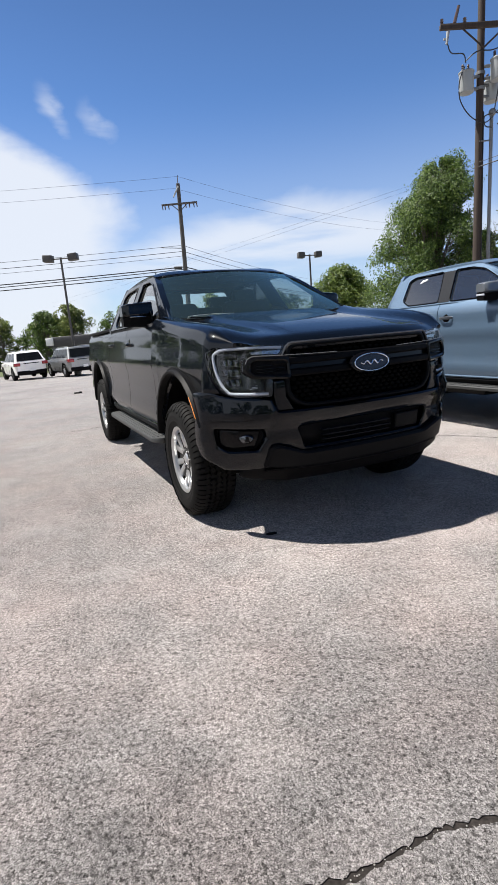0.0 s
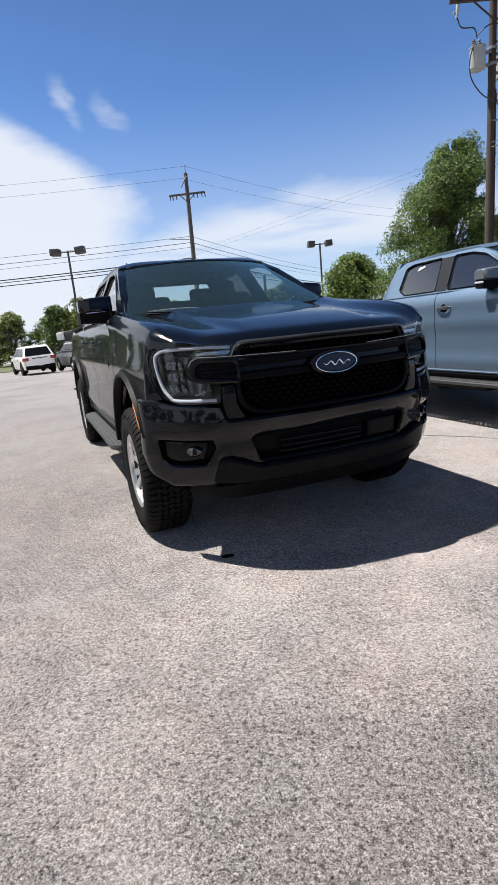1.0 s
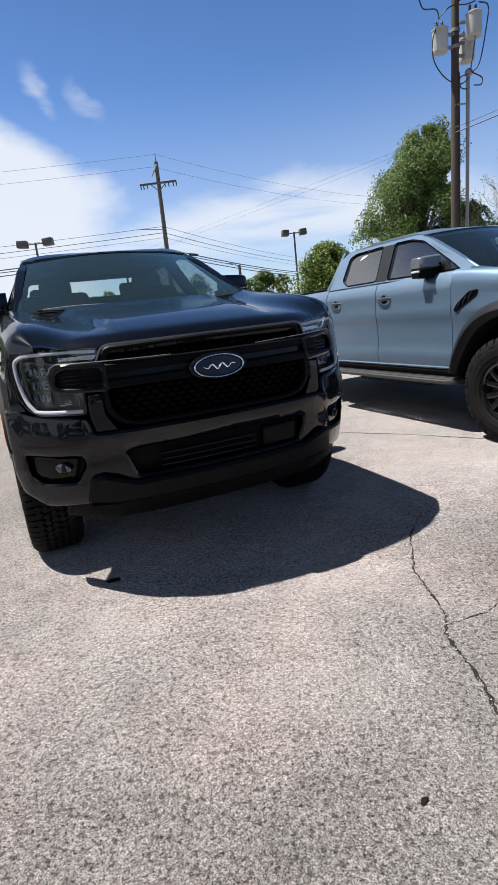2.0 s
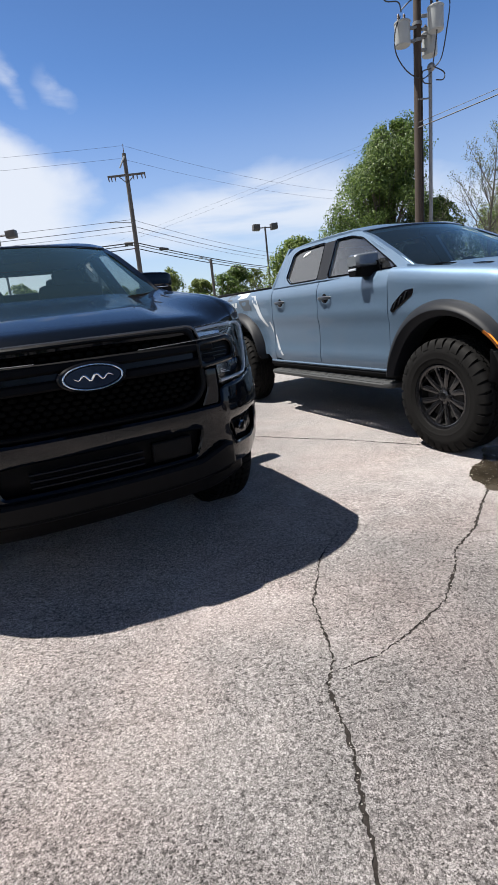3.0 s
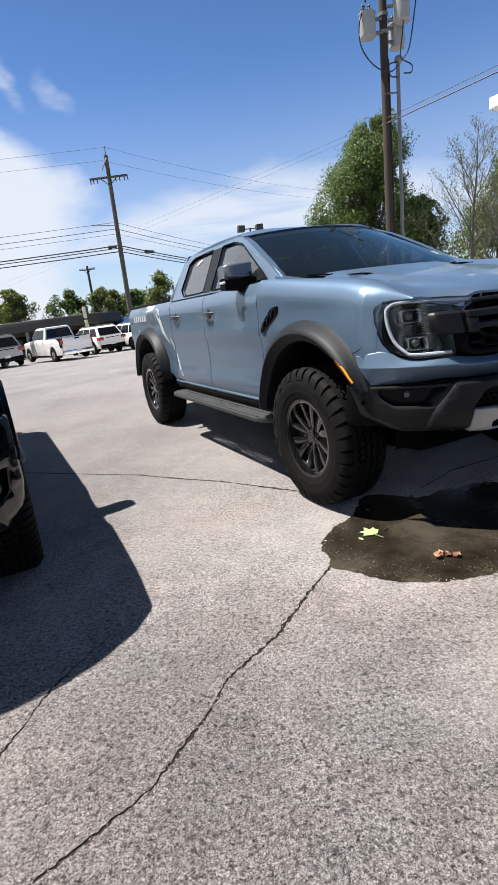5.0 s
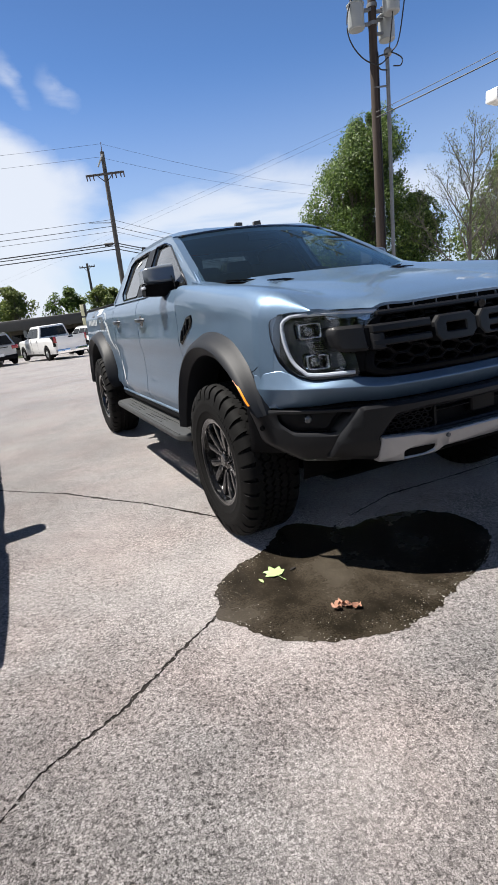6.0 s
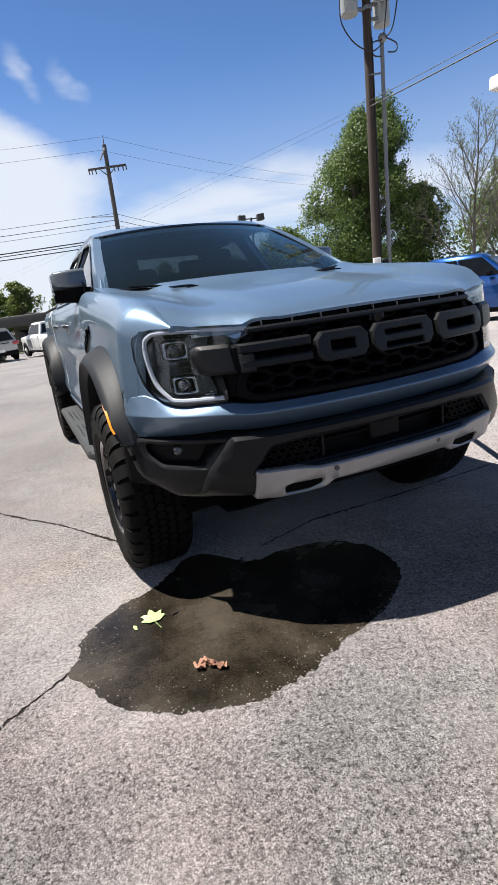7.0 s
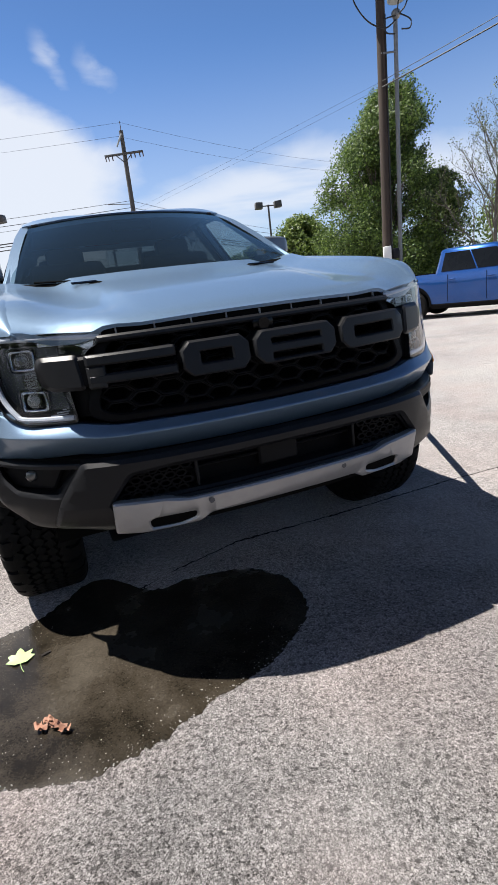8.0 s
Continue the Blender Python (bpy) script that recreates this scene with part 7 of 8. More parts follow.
        glass("windscreen" if fr else "rear_window", [(xa + e * 0.01, -ya + 0.12, za), (xa + e * 0.01, ya - 0.12, za), (xb + e * 0.01, yb - 0.1, zb), (xb + e * 0.01, -yb + 0.1, zb)])
    if truck:
        bm = bmesh.new()
        box(bm, ((-h + cab0) / 2, 0, belt - 0.5), (cab0 + h - 0.1, 2 * w - 0.3, 0.04))
        for s in (-1, 1):
            box(bm, ((-h + cab0) / 2, s * (w - 0.09), belt - 0.22), (cab0 + h - 0.06, 0.05, 0.52))
        part("load_bed", bm, PLASTIC, car)
        bm = bmesh.new()
        box(bm, (-h - 0.005, 0, belt - 0.2), (0.06, 2 * w - 0.42, 0.44), 0.015)
        part("tailgate", bm, paint, car)
        bm = bmesh.new()
        box(bm, (-h - 0.04, 0, belt - 0.05), (0.03, 0.26, 0.08), 0.01)
        part("tailgate_handle", bm, PLASTIC, car)
    else:
        bm = bmesh.new()
        box(bm, (-h - 0.02, 0, belt - 0.08), (0.03, 0.9, 0.05), 0.01)
        part("tailgate_trim", bm, PLASTIC, car)
        for s in (-1, 1):
            bm = bmesh.new()
            tube(bm, [(roof0 + 0.1, s * (wt - 0.06), H), (roof0 + 0.2, s * (wt - 0.06), H + 0.035), (roof1 - 0.2, s * (wt - 0.06), H + 0.035), (roof1 - 0.1, s * (wt - 0.06), H)], 0.015, 6)
            part("roof_rail", bm, GALV, car)
    bm = bmesh.new()
    box(bm, (-h - 0.045, 0, 0.62 if not truck else 0.52), (0.02, 0.3, 0.15), 0.004)
    part("plate_bar", bm, PAPER, car)
    return car


FAR_GLASS = simple("dark_car_glass", (0.007, 0.008, 0.009), 0.08, 0, 0.3, 4, spec=0.25)


def rear_at(x, y, head, L):
    a = radians(head)
    return pose(x + math.cos(a) * L / 2, y + math.sin(a) * L / 2, ground_z(y), -1.4 * math.sin(a), -1.4 * math.cos(a) * 0, head)


ROW = "cars parked along the street side"
far_vehicle("suv", "suv", WHITE_PAINT, rear_at(-13.9, 31.6, 126, 5.0), "white suv with black wheels, parked rear to the lot", BLACK_ALLOY, group=ROW)
far_vehicle("suv", "suv", SILVER_PAINT, rear_at(-10.3, 30.8, 128, 5.0), "silver suv with bright wheels, parked rear to the lot", group=ROW)
far_vehicle("pickup_truck", "pickup", WHITE_PAINT, rear_at(-6.4, 31.0, 131, 5.9), "white full-size pickup with a chrome rear bumper", group=ROW)
far_vehicle("suv", "suv", WHITE_PAINT, rear_at(-5.6, 36.0, 132, 5.0), "white suv parked beside a white pickup", group=ROW)
far_vehicle("suv", "suv", WHITE_PAINT, rear_at(-3.1, 36.6, 134, 5.0), "white suv with black wheels at the end of the row", BLACK_ALLOY, group=ROW)
far_vehicle("pickup_truck", "small_pickup", ROYAL_PAINT, pose(9.45, 16.8, ground_z(16.9), 0, 0, -38), "bright blue compact pickup parked on the lot", BLACK_ALLOY)


# ---- poles, lamps and lines ----
def near_pole():
    x0, y0, g = 7.18, 17.3, ground_z(17.3)
    t = thing("utility_pole", pose(x0, y0, g), "brown wooden utility pole carrying three grey transformers", "utility pole")
    bm = bmesh.new()
    tube(bm, [(-0.03, 0, 0), (0.03, 0, 4.5), (0.1, 0, 10.2)], lambda q: 0.128 - 0.03 * q, 14)
    part("post", bm, POLE_BROWN, t)
    bm = bmesh.new()
    box(bm, (0.12, -0.17, 9.42), (2.55, 0.11, 0.14), 0.012, Matrix.Rotation(radians(2), 4, "Y"))
    part("cross_arm", bm, POLE_BROWN, t)
    for s in (-1, 1):
        bm = bmesh.new()
        rod(bm, (0.12 + s * 0.68, -0.2, 9.4), (0.1, -0.16, 8.85), 0.025, seg=6)
        part("arm_brace", bm, POLE_BROWN, t)
    for x in (-1.1, -0.45, 0.75, 1.3):
        bm = bmesh.new()
        lathe(bm, [(0.0, 0.0), (0.03, 0.0), (0.05, 0.03), (0.03, 0.05), (0.055, 0.08), (0.03, 0.1), (0.05, 0.13), (0.0, 0.16)], 12)
        for v in bm.verts:
            v.co = Vector((v.co.x + x, v.co.z - 0.17, 9.49 + v.co.y + (-0.035 * x)))
        part("insulator", bm, PORCELAIN, t)
    for x in (-0.95, 0.95):
        bm = bmesh.new()
        rod(bm, (x, -0.25, 9.3), (x - 0.05, -0.28, 8.98), 0.05, 0.035, 10)
        box(bm, (x - 0.07, -0.25, 9.12), (0.12, 0.06, 0.05), 0.01)
        part("cut_out_fuse", bm, TANK, t)
        bm = bmesh.new()
        rod(bm, (x + 0.2, -0.2, 9.52), (x + 0.32, -0.2, 9.95), 0.05, 0.04, 8)
        part("surge_arrester", bm, PORCELAIN, t)
    for x, y, z in ((-0.37, -0.1, 7.72), (0.5, -0.22, 7.95), (0.5, 0.25, 7.55)):
        bm = bmesh.new()
        lathe(bm, [(0.0, 0.0), (0.19, 0.0), (0.205, 0.02), (0.21, 0.05), (0.205, 0.66), (0.222, 0.67), (0.222, 0.7), (0.19, 0.73), (0.1, 0.77), (0.0, 0.78)], 28)
        for v in bm.verts:
            v.co = Vector((v.co.x + x, v.co.z + y, v.co.y * 0.8 + z))
        tk = part("transformer", bm, TANK, t)
        for a in (40, 160):
            bm = bmesh.new()
            px, py = x + 0.1 * math.cos(radians(a)), y + 0.1 * math.sin(radians(a))
            for k in range(4):
                rod(bm, (px, py, z + 0.59 + 0.05 * k), (px, py, z + 0.63 + 0.05 * k), 0.04, 0.025, 10)
            part("bushing", bm, PORCELAIN, tk)
        for zz in (0.12, 0.43):
            bm = bmesh.new()
            box(bm, ((x + 0.1) / 2, y * 0.5, z + zz), (abs(x - 0.1) * 0.75, 0.08, 0.07), 0.01)
            part("hanger", bm, GALV, tk)
    for zz in (7.85, 8.25):
        bm = bmesh.new()
        lathe(bm, [(0.11, -0.04), (0.13, -0.04), (0.13, 0.04), (0.11, 0.04)], 16)
        for v in bm.verts:
            v.co = Vector((v.co.x + 0.075, v.co.z, v.co.y + zz))
        part("pole_band", bm, GALV, t)
    # conduit riser beside the pole
    bm = bmesh.new()
    tube(bm, [(0.3, -0.05, 0), (0.36, -0.05, 4), (0.4, -0.05, 7.15)], 0.052, 12)
    bmesh.ops.create_uvsphere(bm, u_segments=12, v_segments=8, radius=0.11, matrix=Matrix.Translation((0.41, -0.08, 7.16)))
    part("conduit_riser", bm, GALV, t)
    bm = bmesh.new()
    tube(bm, [(0.09, -0.1, 0.5), (0.125, -0.09, 4), (0.15, -0.08, 7.2)], 0.018, 6)
    part("ground_wire", bm, CABLE, t)
    for zz in (1.9, 6.4):
        bm = bmesh.new()
        box(bm, (0.2, -0.09, zz), (0.36, 0.03, 0.04), 0.005)
        part("riser_clamp", bm, GALV, t)
    loops = [[(-0.45, -0.2, 8.4), (-0.62, -0.25, 8.0), (-0.6, -0.25, 7.5), (-0.3, -0.25, 7.05), (0.1, -0.25, 6.85), (0.38, -0.2, 7.0)], [(-0.42, -0.1, 8.55), (-0.1, -0.2, 8.75), (0.3, -0.2, 8.75), (0.55, -0.2, 8.8)],
             [(0.62, -0.25, 8.75), (0.85, -0.3, 8.6), (0.78, -0.3, 8.0), (0.62, -0.3, 7.3), (0.45, -0.2, 7.1)], [(0.45, -0.15, 7.15), (0.7, -0.25, 6.95), (0.68, -0.25, 6.78), (0.5, -0.2, 6.8)], [(0.38, -0.15, 7.1), (0.1, -0.28, 7.0), (0.12, -0.28, 6.75), (0.34, -0.2, 6.72)],
             [(-0.98, -0.28, 8.98), (-0.85, -0.25, 8.75), (-0.5, -0.2, 8.72), (-0.4, -0.15, 8.5)], [(0.55, -0.1, 8.4), (0.5, -0.3, 7.9), (0.42, -0.2, 7.2)]]
    for pts in loops:
        f = [curve_of([(i, p[k]) for i, p in enumerate(pts)]) for k in range(3)]
        bm = bmesh.new()
        tube(bm, [tuple(q(u) for q in f) for u in linspace(0, len(pts) - 1, 5 * len(pts))], 0.016, 6)
        part("jumper_cable", bm, CABLE, t)
    bm = bmesh.new()
    box(bm, (-0.05, -0.2, 1.75), (0.2, 0.1, 0.5), 0.01)
    part("meter_box", bm, LAMP_WHITE, t)
    bm = bmesh.new()
    box(bm, (0.17, -0.2, 1.8), (0.16, 0.12, 0.26), 0.02)
    part("meter", bm, GREY_PLASTIC, t)


def far_pole(x, y, top, arm_z, half, mat, name_label, lean=0.2, hang=True):
    g = ground_z(y)
    t = thing("utility_pole", pose(x, y, g), name_label, "utility pole")
    bm = bmesh.new()
    tube(bm, [(0, 0, 0), (lean / 2, 0, (top - g) / 2), (lean, 0, top - g)], lambda q: 0.2 - 0.06 * q, 12)
    part("post", bm, mat, t)
    az = arm_z - g
    lx = lean * az / (top - g)
    bm = bmesh.new()
    box(bm, (lx, -0.2, az), (2 * half, 0.12, 0.13), 0.01)
    part("cross_arm", bm, mat, t)
    for s in (-1, 1):
        bm = bmesh.new()
        rod(bm, (lx + s * half * 0.45, -0.2, az), (lx, -0.18, az - 0.55), 0.03, seg=6)
        part("arm_brace", bm, mat, t)
    for q in (-0.97, -0.82, -0.62, 0.35, 0.55, 0.8, 0.97):
        bm = bmesh.new()
        d = -0.34 if hang else 0.2
        rod(bm, (lx + q * half, -0.22, az), (lx + q * half + 0.03, -0.22, az + d), 0.05, 0.035, 8)
        part("insulator", bm, PORCELAIN, t)
    if hang:
        bm = bmesh.new()
        rod(bm, (lx + 0.05, -0.1, top - g - 0.2), (lx - 0.4, -0.15, top - g - 0.95), 0.07, 0.05, 8)
        part("stand_off", bm, TANK, t)
        bm = bmesh.new()
        rod(bm, (lean, 0, top - g), (lean + 0.02, 0, top - g + 0.6), 0.03, 0.02, 6)
        part("top_pin", bm, PORCELAIN, t)
        bm = bmesh.new()
        box(bm, (lx - 0.9, -0.15, 8.8), (1.7, 0.05, 0.05), 0.01, Matrix.Rotation(radians(6), 4, "Y"))
        part("side_bracket", bm, GALV, t)
    return t


def wire(a, b, sag, r, label="black overhead cable sagging between poles"):
    a, b = Vector(a), Vector(b)
    bm = bmesh.new()
    pts = []
    for t in linspace(0, 1, 24):
        p = a + (b - a) * t
        p.z -= sag * 4 * t * (1 - t)
        pts.append(p)
    tube(bm, pts, r, 5)
    tagged(part("overhead_wire", bm, CABLE), label, "wire", "overhead wires")


def lot_lamp(x, y, top, span, mat, pole_mat, label, turn=0):
    g = ground_z(y)
    t = thing("street_lamp", pose(x, y, g, 0, 0, turn), label, "lamp post")
    bm = bmesh.new()
    tube(bm, [(0, 0, 0), (0, 0, (top - g) / 2), (0, 0, top - g)], lambda q: 0.085 - 0.02 * q, 10)
    part("post", bm, pole_mat, t)
    bm = bmesh.new()
    rod(bm, (0, 0, 0), (0, 0, 0.5), 0.22, seg=14)
    part("footing", bm, GALV, t)
    bm = bmesh.new()
    rod(bm, (-span * 0.3, 0, top - g - 0.06), (span * 0.3, 0, top - g - 0.06), 0.04, seg=8)
    part("arm", bm, pole_mat, t)
    for s in (-1, 1):
        bm = bmesh.new()
        box(bm, (s * span * 0.38, 0, top - g - 0.02), (span * 0.28, 0.5, 0.42), 0.04, Matrix.Rotation(radians(s * -4), 4, "Y"))
        hd = part("lamp_head", bm, mat, t)
        bm = bmesh.new()
        box(bm, (s * span * 0.38, 0, top - g - 0.18), (span * 0.22, 0.36, 0.03), 0.006)
        part("lamp_glass", bm, LAMP_WHITE, hd)


near_pole()
far_pole(-5.33, 41.8, 12.5, 11.05, 1.34, POLE_GREY, "weathered grey wooden utility pole with a cross arm")
far_pole(-15.1, 70, 8.4, 7.95, 0.95, POLE_GREY, "distant brown wooden utility pole above the trees", 0.0, False)
for k, (z, r) in enumerate(((8.11, 0.014), (7.67, 0.02), (7.33, 0.012), (6.53, 0.04), (6.36, 0.03), (6.12, 0.035))):
    wire((-5.25, 41.7, z), (-62, 37 + 0.3 * k, z + 0.5), 0.5, r)
    wire((-5.25, 41.7, z), (19, 90 + 0.4 * k, z - 0.7), 0.9, r)
for z, dx in ((13.0, 0.0), (12.2, -0.3)):
    wire((-5.1 + dx, 41.8, z), (-62, 37, z + 1.2), 0.6, 0.008)
    wire((-5.1 + dx, 41.8, z), (22, 70, z - 0.4), 0.8, 0.008)
for dz in (0.0, 0.13):
    wire((7.2, 17.2, 5.5 + dz), (15.5, 5.0, 6.0 + dz), 0.1, 0.016 if dz == 0 else 0.008)
    wire((7.2, 17.2, 5.5 + dz), (-22, 57, 5.6 + dz * 3), 0.1, 0.0028)
for x, y, z, dx, dy in ((-5.75, 41.7, 6.5, 0.6, 0.0), (-3.6, 45.0, 6.26, 0.5, 0.9)):
    bm = bmesh.new()
    rod(bm, (x - dx / 2, y - dy / 2, z), (x + dx / 2, y + dy / 2, z), 0.12, 0.1, 10)
    tagged(part("cable_splice", bm, CABLE), "black splice case on an overhead cable", "cable splice", "overhead wires")
lot_lamp(-12.0, 34, 6.75, 2.1, LAMP_BRONZE, LAMP_BRONZE, "bronze twin-head lot lamp on a tall post")
lot_lamp(4.3, 40.8, 6.5, 1.75, LAMP_BRONZE, LAMP_BRONZE, "bronze twin-head lot lamp beside trees", 12)
lot_lamp(13.9, 23.2, 7.3, 2.2, LAMP_WHITE, LAMP_WHITE, "white twin-head lot lamp on a tall post", 25)


def street_light():
    t = thing("street_lamp", pose(-0.05, 45, ground_z(45)), "thin dark street light with one short arm", "lamp post")
    bm = bmesh.new()
    tube(bm, [(0, 0, 0), (0.03, 0, 3), (0.05, 0, 6.0)], 0.11, 8)
    part("post", bm, POLE_GREY, t)
    bm = bmesh.new()
    tube(bm, [(0.05, 0, 5.7), (-0.3, 0, 6.1), (-0.65, 0, 6.2)], 0.025, 6)
    part("arm", bm, GALV, t)
    bm = bmesh.new()
    box(bm, (-0.75, 0, 6.18), (0.35, 0.16, 0.09), 0.03)
    part("lamp_head", bm, GALV, t)


street_light()


# ---- buildings past the street ----
def canopy_building():
    t = thing("building", pose(-14.8, 54, ground_z(50)), "low dark building with a deep charcoal canopy", "building")
    bm = bmesh.new()
    box(bm, (0, 0, 2.75), (10.6, 9, 0.95), 0.08)
    part("canopy", bm, ROOF_DARK, t)
    bm = bmesh.new()
    box(bm, (-5.0, -4.4, 2.8), (0.7, 0.5, 0.7), 0.03)
    part("white_sign", bm, LAMP_WHITE, t)
    bm = bmesh.new()
    box(bm, (0, 2, 1.15), (9.6, 5, 2.3))
    part("wall", bm, WALL_DARK, t)
    for x in (-4.8, -1.6, 1.6, 4.8):
        bm = bmesh.new()
        box(bm, (x, -4.1, 1.15), (0.3, 0.3, 2.3), 0.02)
        part("column", bm, GALV, t)
    for k in range(4):
        bm = bmesh.new()
        box(bm, (-3.6 + 2.4 * k, -0.53, 1.2), (1.7, 0.06, 1.4), 0.02)
        part("window", bm, FAR_GLASS, t)


def blue_roof_building():
    t = thing("building", pose(-7.6, 58, ground_z(55)), "low shop with a blue metal roof and tan walls", "building")
    bm = bmesh.new()
    box(bm, (0, 1.2, 1.1), (9.4, 5, 2.2))
    part("wall", bm, TAN_WALL, t)
    bm = bmesh.new()
    grid(bm, [[(x, -2.4, 1.95), (x, -2.4, 2.05), (x, 1.2, 2.6), (x, 4.2, 2.1)] for x in linspace(-5, 5, 31)])
    part("roof", bm, ROOF_BLUE, t)
    for k in range(31):
        bm = bmesh.new()
        x = -5 + k / 3
        tube(bm, [(x, -2.42, 2.07), (x, 1.2, 2.62)], 0.03, 4)
        part("roof_seam", bm, ROOF_BLUE, t)
    for k in range(5):
        bm = bmesh.new()
        box(bm, (-3.8 + 1.9 * k, -1.33, 1.15), (1.3, 0.08, 1.2), 0.02)
        part("window", bm, FAR_GLASS, t)


TAN_WALL = simple("tan_brick", (0.28, 0.2, 0.14), 0.8, 0, 0.2, 5, 0.2)
canopy_building()
blue_roof_building()


def road_sign():
    t = thing("road_sign", pose(-10.4, 48, ground_z(48)), "tall pole sign with a pale yellow panel", "sign")
    bm = bmesh.new()
    rod(bm, (0, 0, 0), (0, 0, 3.6), 0.08, seg=8)
    part("post", bm, GALV, t)
    for z, h in ((3.3, 0.95), (2.3, 0.75)):
        bm = bmesh.new()
        box(bm, (0, 0, z), (0.3, 0.16, h), 0.02)
        part("panel", bm, SIGN_YELLOW, t)
    bm = bmesh.new()
    box(bm, (0.24, 0.02, 3.05), (0.16, 0.2, 1.5), 0.02)
    part("side_panel", bm, ROOF_DARK, t)


road_sign()


# ---- trees ----
def leaf_cloud(blobs, size, rng, thresh=-0.3, freq=0.8, up=0.35):
    """Vertices and faces of many small folded leaves, thrown over rough lobes with gaps between."""
    V, F = [], []
    for (c, rad, n) in blobs:
        made, tries = 0, 0
        while made < n and tries < n * 6:
            tries += 1
            d = Vector((rng.gauss(0, 1), rng.gauss(0, 1), rng.gauss(0, 1))).normalized()
            q = 0.35 + 0.65 * rng.random() ** 0.6
            q *= 1 + 0.22 * noise.noise(d * 2.3 + Vector(c))
            p = Vector((c[0] + d.x * rad[0] * q, c[1] + d.y * rad[1] * q, c[2] + d.z * rad[2] * q))
            if noise.noise(p * freq) < thresh or noise.noise(p * freq * 3.1) < -0.36:
                continue
            made += 1
            nrm = (d + Vector((rng.gauss(0, 0.6), rng.gauss(0, 0.6), rng.gauss(0, 0.5) + up))).normalized()
            a = nrm.cross(Vector((rng.gauss(0, 1), rng.gauss(0, 1), rng.gauss(0, 1)))).normalized()
            b = nrm.cross(a)
            s = size * rng.uniform(0.65, 1.3)
            k = len(V)
            V += [p - a * s * 0.5, p + b * s * 0.32 + nrm * s * 0.1, p + a * s * 0.5, p - b * s * 0.32 + nrm * s * 0.1]
            F += [(k, k + 1, k + 2), (k, k + 2, k + 3)]
    return V, F


def crown(parent, V, F, mat):
    me = bpy.data.meshes.new("crown")
    me.from_pydata([tuple(v) for v in V], [], F)
    me.materials.append(mat)
    ob = new("crown", me)
    ob.parent = parent
    return ob


def tree(x, y, trunk_h, trunk_r, blobs, size, mat, label, seed, **kw):
    """blobs in world metres relative to the foot of the tree."""
    rng = random.Random(seed)
    t = thing("tree", pose(x, y, ground_z(y)), label, "tree")
    bm = bmesh.new()
    tube(bm, [(0, 0, -0.1), (0.05, 0, trunk_h * 0.4), (0, 0.05, trunk_h)], lambda q: trunk_r * (1.15 - 0.55 * q), 10)
    for c, rad, n in blobs:
        a = Vector((0, 0, trunk_h * rng.uniform(0.55, 1.0)))
        b = Vector(c)
        mid = (a + b) / 2 + Vector((rng.uniform(-0.2, 0.2), rng.uniform(-0.2, 0.2), 0.25))
        tube(bm, [a, mid, b, b + Vector((0, 0, rad[2] * 0.5))], lambda q: trunk_r * 0.09 * (1 - 0.8 * q) + 0.006, 5)
    part("trunk", bm, BARK, t)
    V, F = leaf_cloud(blobs, size, rng, **kw)
    crown(t, V, F, mat)
    return t


def many_blobs(rng, profile, n, leaves, depth, most=0.95):
    """Lobes inside an outline given as (height, left, right)."""
    out = []
    for k in range(n):
        i = rng.uniform(0, len(profile) - 1.001)
        a, b, t = profile[int(i)], profile[int(i) + 1], i % 1
        z, lft, rgt = (a[j] + (b[j] - a[j]) * t for j in range(3))
        wd = rgt - lft
        r = min(most, 0.24 * wd + 0.22) * rng.uniform(0.75, 1.15)
        x = lft + r * 0.8 + (wd - 1.6 * r) * rng.random()
        out.append(((x, rng.uniform(-depth, depth) * wd / 7, z), (r, r, r * 0.9), int(leaves / n)))
    return out


rt = random.Random(21)
gz29 = ground_z(29)
prof = [(1.0, -2.8, 2.6), (2.4, -3.4, 2.9), (3.6, -3.5, 2.8), (4.8, -3.2, 2.5), (6.0, -2.7, 2.3), (7.2, -2.0, 2.2), (8.3, -0.9, 2.0), (9.5, 0.0, 1.5)]
tree(9.5, 29, 3.2, 0.24, many_blobs(rt, prof, 150, 125000, 2.6), 0.1, LEAF, "broad green maple tree with glossy leaves", 3)
prof = [(0.8, -1.4, 1.9), (2.0, -1.7, 2.2), (3.4, -1.5, 1.9), (4.5, -1.2, 1.3), (5.5, -0.7, 0.5)]
tree(11.9, 28.2, 1.6, 0.13, many_blobs(rt, prof, 46, 17000, 1.5), 0.135, LEAF, "smaller leafy tree beside a maple", 4)
prof = [(0.6, -2.2, 2.8), (2.0, -2.6, 3.0), (3.6, -2.4, 2.8), (4.8, -1.5, 2.2), (5.6, -0.5, 1.2)]
tree(5.9, 38, 2.2, 0.2, many_blobs(rt, prof, 64, 30000, 1.8), 0.16, LEAF_BUSH, "round dense green tree behind the lot", 5, thresh=-0.3)
prof = [(0.5, -2.4, 2.6), (2.2, -2.8, 3.0), (4.2, -2.4, 2.8), (6.0, -1.4, 2.2), (7.4, -0.3, 1.5)]
tree(16.9, 30.5, 2.2, 0.2, many_blobs(rt, prof, 50, 18000, 1.6), 0.17, LEAF_SPRING, "light green tree at the edge of the lot", 6)


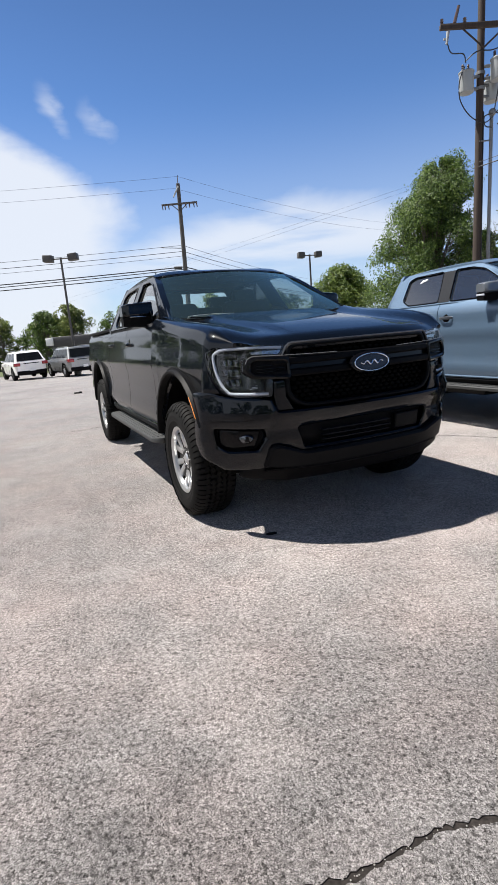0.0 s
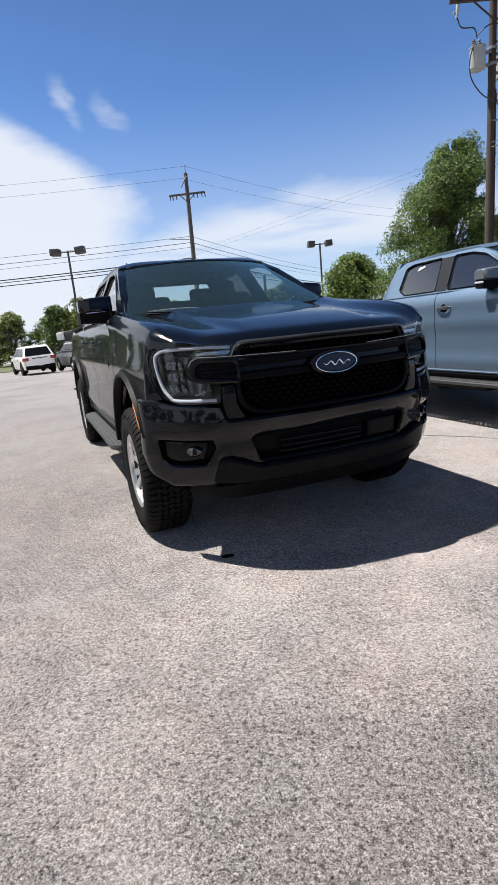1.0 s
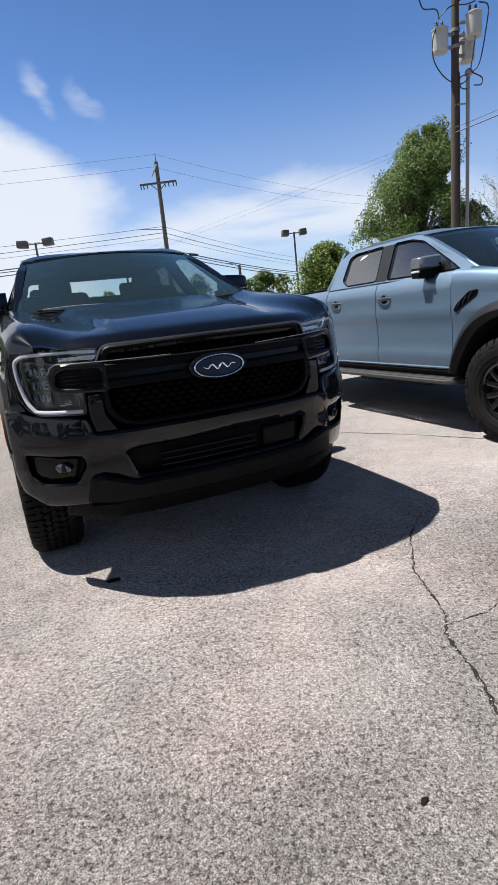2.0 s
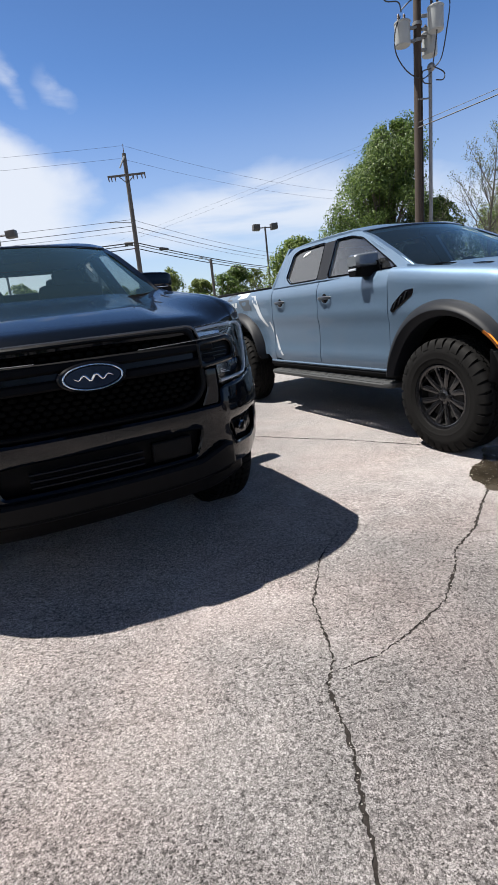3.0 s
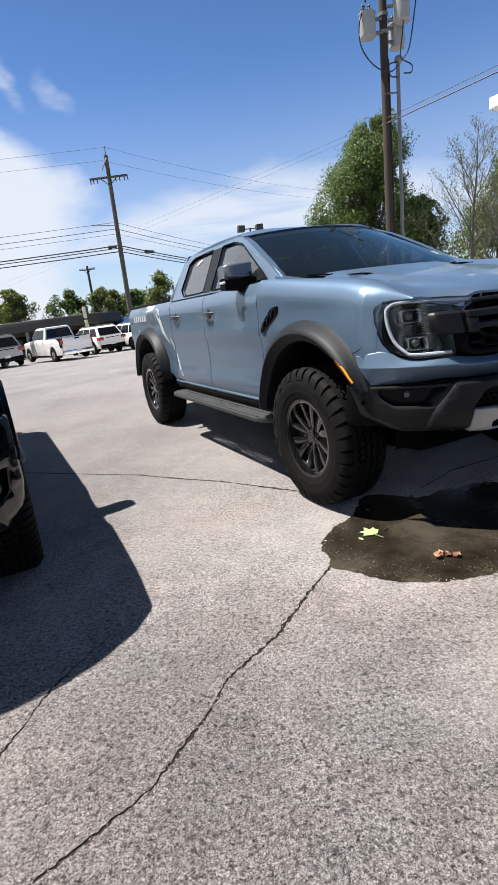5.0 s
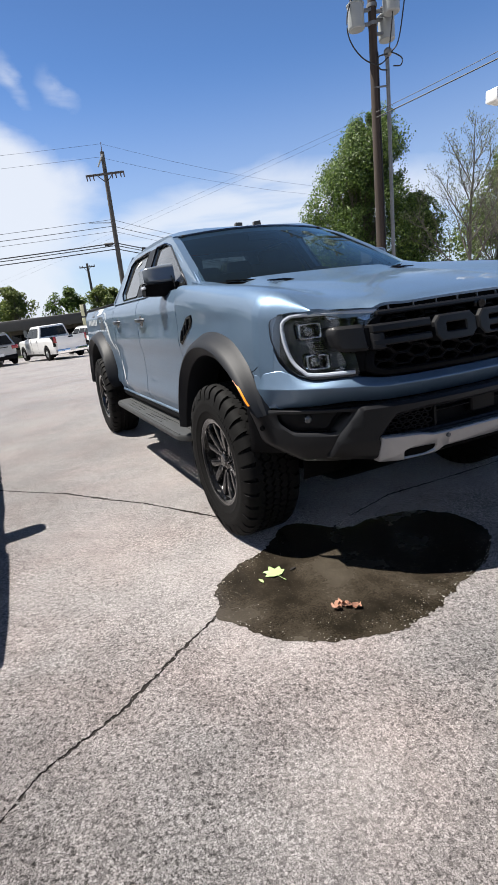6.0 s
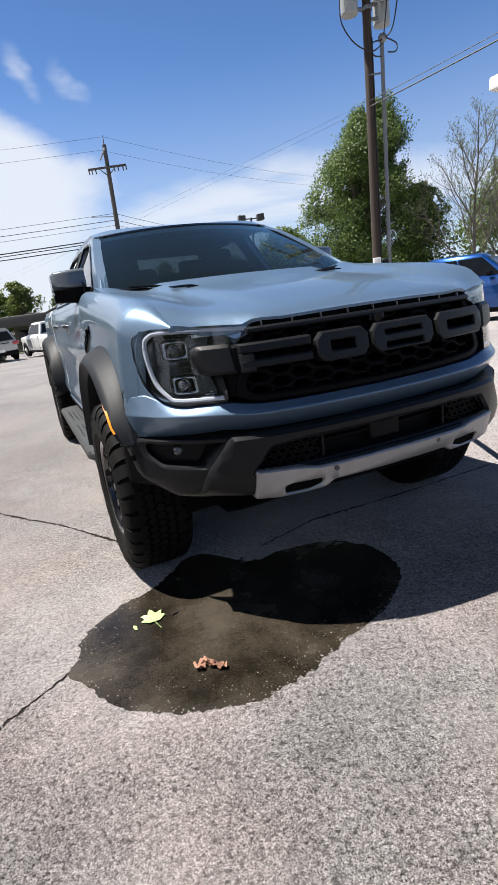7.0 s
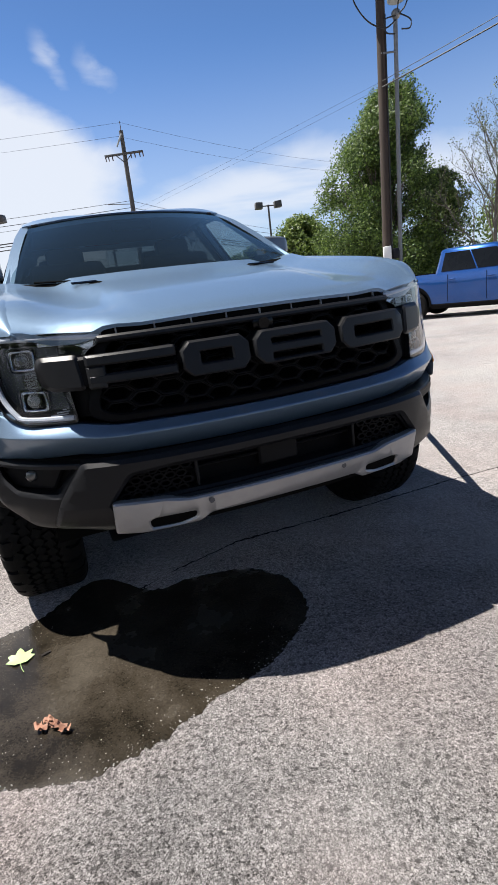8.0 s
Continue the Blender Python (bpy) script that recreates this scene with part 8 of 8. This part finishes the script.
def bare_tree(x, y, tall, label, seed):
    """Fine branches with only a few young leaves."""
    rng = random.Random(seed)
    t = thing("tree", pose(x, y, ground_z(y)), label, "tree")
    bm = bmesh.new()
    tips = []

    def grow(p, d, ln, r, depth):
        """A limb that bends upwards, with side shoots all along it."""
        k = 6 if depth < 2 else 4
        pts = [p]
        for i in range(k):
            d = (d + Vector((rng.gauss(0, 0.07), rng.gauss(0, 0.07), 0.03 + 0.05 * depth))).normalized()
            pts.append(pts[-1] + d * ln / k)
        tube(bm, pts, lambda q: r * (1 - 0.75 * q) + 0.002, (8, 6, 4, 3, 3)[depth])
        if depth >= 2:
            tips.extend(pts[1:])
        if depth == 4:
            return
        shoots = (13, 7, 5, 4)[depth]
        turn = rng.uniform(0, 6.28)
        for n in range(shoots):
            f = (0.26 if depth == 0 else 0.2) + (0.98 - 0.26) * n / (shoots - 1)
            a = turn + 2.4 * n
            i = min(k - 1, int(f * k))
            q = pts[i].lerp(pts[i + 1], f * k - i)
            side = Vector((math.cos(a), math.sin(a), 0.0))
            side = (side - d * side.dot(d)).normalized()
            nd = (d * rng.uniform(0.75, 1.0) + side * rng.uniform(0.55, 0.95)).normalized()
            grow(q, nd, ln * (0.56 if depth == 0 else 0.5) * (1.12 - 0.6 * f) * rng.uniform(0.8, 1.15), r * (0.44 - 0.18 * f), depth + 1)
    grow(Vector((0, 0, -0.1)), Vector((0.02, 0, 1)), tall, 0.1, 0)
    part("trunk", bm, TWIG, t)
    V, F = [], []
    for p in tips:
        for k in range(2):
            if rng.random() < 0.76:
                continue
            q = p + Vector((rng.gauss(0, 0.09), rng.gauss(0, 0.09), rng.gauss(0, 0.09)))
            a = Vector((rng.gauss(0, 1), rng.gauss(0, 1), rng.gauss(0, 1))).normalized()
            b = a.cross(Vector((rng.gauss(0, 1), rng.gauss(0, 1), rng.gauss(0, 1)))).normalized()
            s = rng.uniform(0.02, 0.042)
            i = len(V)
            V += [q - a * s, q + b * s * 0.6, q + a * s, q - b * s * 0.6]
            F += [(i, i + 1, i + 2), (i, i + 2, i + 3)]
    crown(t, V, F, LEAF_PALE)


bare_tree(13.6, 26, 6.3, "thin grey tree with bare branches and few young leaves", 17)
bare_tree(14.9, 27, 5.4, "thin grey tree with bare branches behind a lamp", 23)
# the belt of trees along the street
LEAF_BELT = leafy("yellowish_leaves", (0.07, 0.1, 0.02), (0.2, 0.24, 0.07), 0.35)
rb = random.Random(31)
for k, x in enumerate([-48 + 2.3 * q + rb.uniform(-0.5, 0.5) for q in range(24)]):
    y = 62 + rb.uniform(-2.5, 3)
    hgt = rb.uniform(5.2, 6.7) if x < -13 else rb.uniform(5.2, 6.9)
    wd = rb.uniform(2.6, 3.9)
    lean = rb.uniform(-0.9, 0.9)
    prof = [(0.4, -wd, wd), (0.3 * hgt, -wd * 1.1, wd * 1.1), (0.6 * hgt, lean * 0.6 - wd * 0.9, lean * 0.6 + wd * 0.9), (0.85 * hgt, lean - wd * 0.6, lean + wd * 0.6), (hgt, lean * 1.3 - wd * 0.25, lean * 1.3 + wd * 0.25)]
    # every fifth one is thin enough to show its limbs
    tree(x, y, 2.4, 0.26, many_blobs(rb, prof, 46, 2600 if k % 5 == 3 else 7600, 1.6, rb.uniform(0.6, 0.85)), 0.24, (LEAF_BELT, LEAF, LEAF_DARK, LEAF_BELT)[k % 4], "green tree in the belt along the street", 40 + k, thresh=-0.22)
# unseen trees added behind the walk close the lot and darken reflections
for k, x in enumerate([-17 + 4.2 * q + rb.uniform(-0.8, 0.8) for q in range(11)]):
    hgt, wd = rb.uniform(5.5, 7.5), rb.uniform(2.4, 3.1)
    prof = [(0.3, -wd, wd), (0.3 * hgt, -wd * 1.1, wd * 1.1), (0.6 * hgt, -wd, wd), (0.85 * hgt, -wd * 0.7, wd * 0.7), (hgt, -wd * 0.3, wd * 0.3)]
    tree(x, -17 + rb.uniform(-1.5, 1.5), 2.2, 0.22, many_blobs(rb, prof, 26, 3600, 1.6), 0.32, LEAF_DARK, "unseen green tree added on the near edge of the lot", 90 + k, thresh=-0.35)
# and on its west side
for k, y in enumerate([-13 + 4.4 * q + rb.uniform(-0.8, 0.8) for q in range(11)]):
    hgt, wd = rb.uniform(5.5, 7.5), rb.uniform(2.4, 3.1)
    prof = [(0.3, -wd, wd), (0.3 * hgt, -wd * 1.1, wd * 1.1), (0.6 * hgt, -wd, wd), (0.85 * hgt, -wd * 0.7, wd * 0.7), (hgt, -wd * 0.3, wd * 0.3)]
    tree(-25 + rb.uniform(-1, 1), y, 2.2, 0.22, many_blobs(rb, prof, 26, 3600, 2.6), 0.32, LEAF_DARK, "green tree on the west edge of the lot", 120 + k, thresh=-0.35)
for k, x in enumerate((11.0, 14.0, 17.0, 20.5)):
    prof = [(0.3, -1.6, 1.6), (1.0, -1.8, 1.8), (1.7, -1.1, 1.2), (2.2, -0.5, 0.5)]
    t = tree(x, 36 + rb.uniform(-1, 1), 0.7, 0.08, many_blobs(rb, prof, 8, 1800, 1.4), 0.2, LEAF_SPRING, "low light green shrub along the lot's edge", 70 + k)
    t["category"] = "shrub"
    t.name = "shrub"


def verge():
    """Rough grass between the lot and the street trees."""
    bm = bmesh.new()
    grid(bm, [[(x, y, ground_z(y) + 0.06 + 0.03 * math.sin(x * 1.7 + y)) for x in linspace(-70, 60, 66)] for y in (46.5, 47, 52, 60, 75)])
    tagged(part("verge", bm, GRASS_SOIL), "rough green verge beside the street", "grass", kind="structure")


verge()

# ---- the two pickups ----
pickup("roadgoing", pose(0.447, 3.711, 0, 0, 0, -64.4), "black crew-cab pickup with silver alloy wheels, parked on asphalt")
pickup("offroad", pose(3.632, 4.811, 0, 0, 0, -65.6), "slate-blue off-road crew-cab pickup with wide black arches and black wheels")
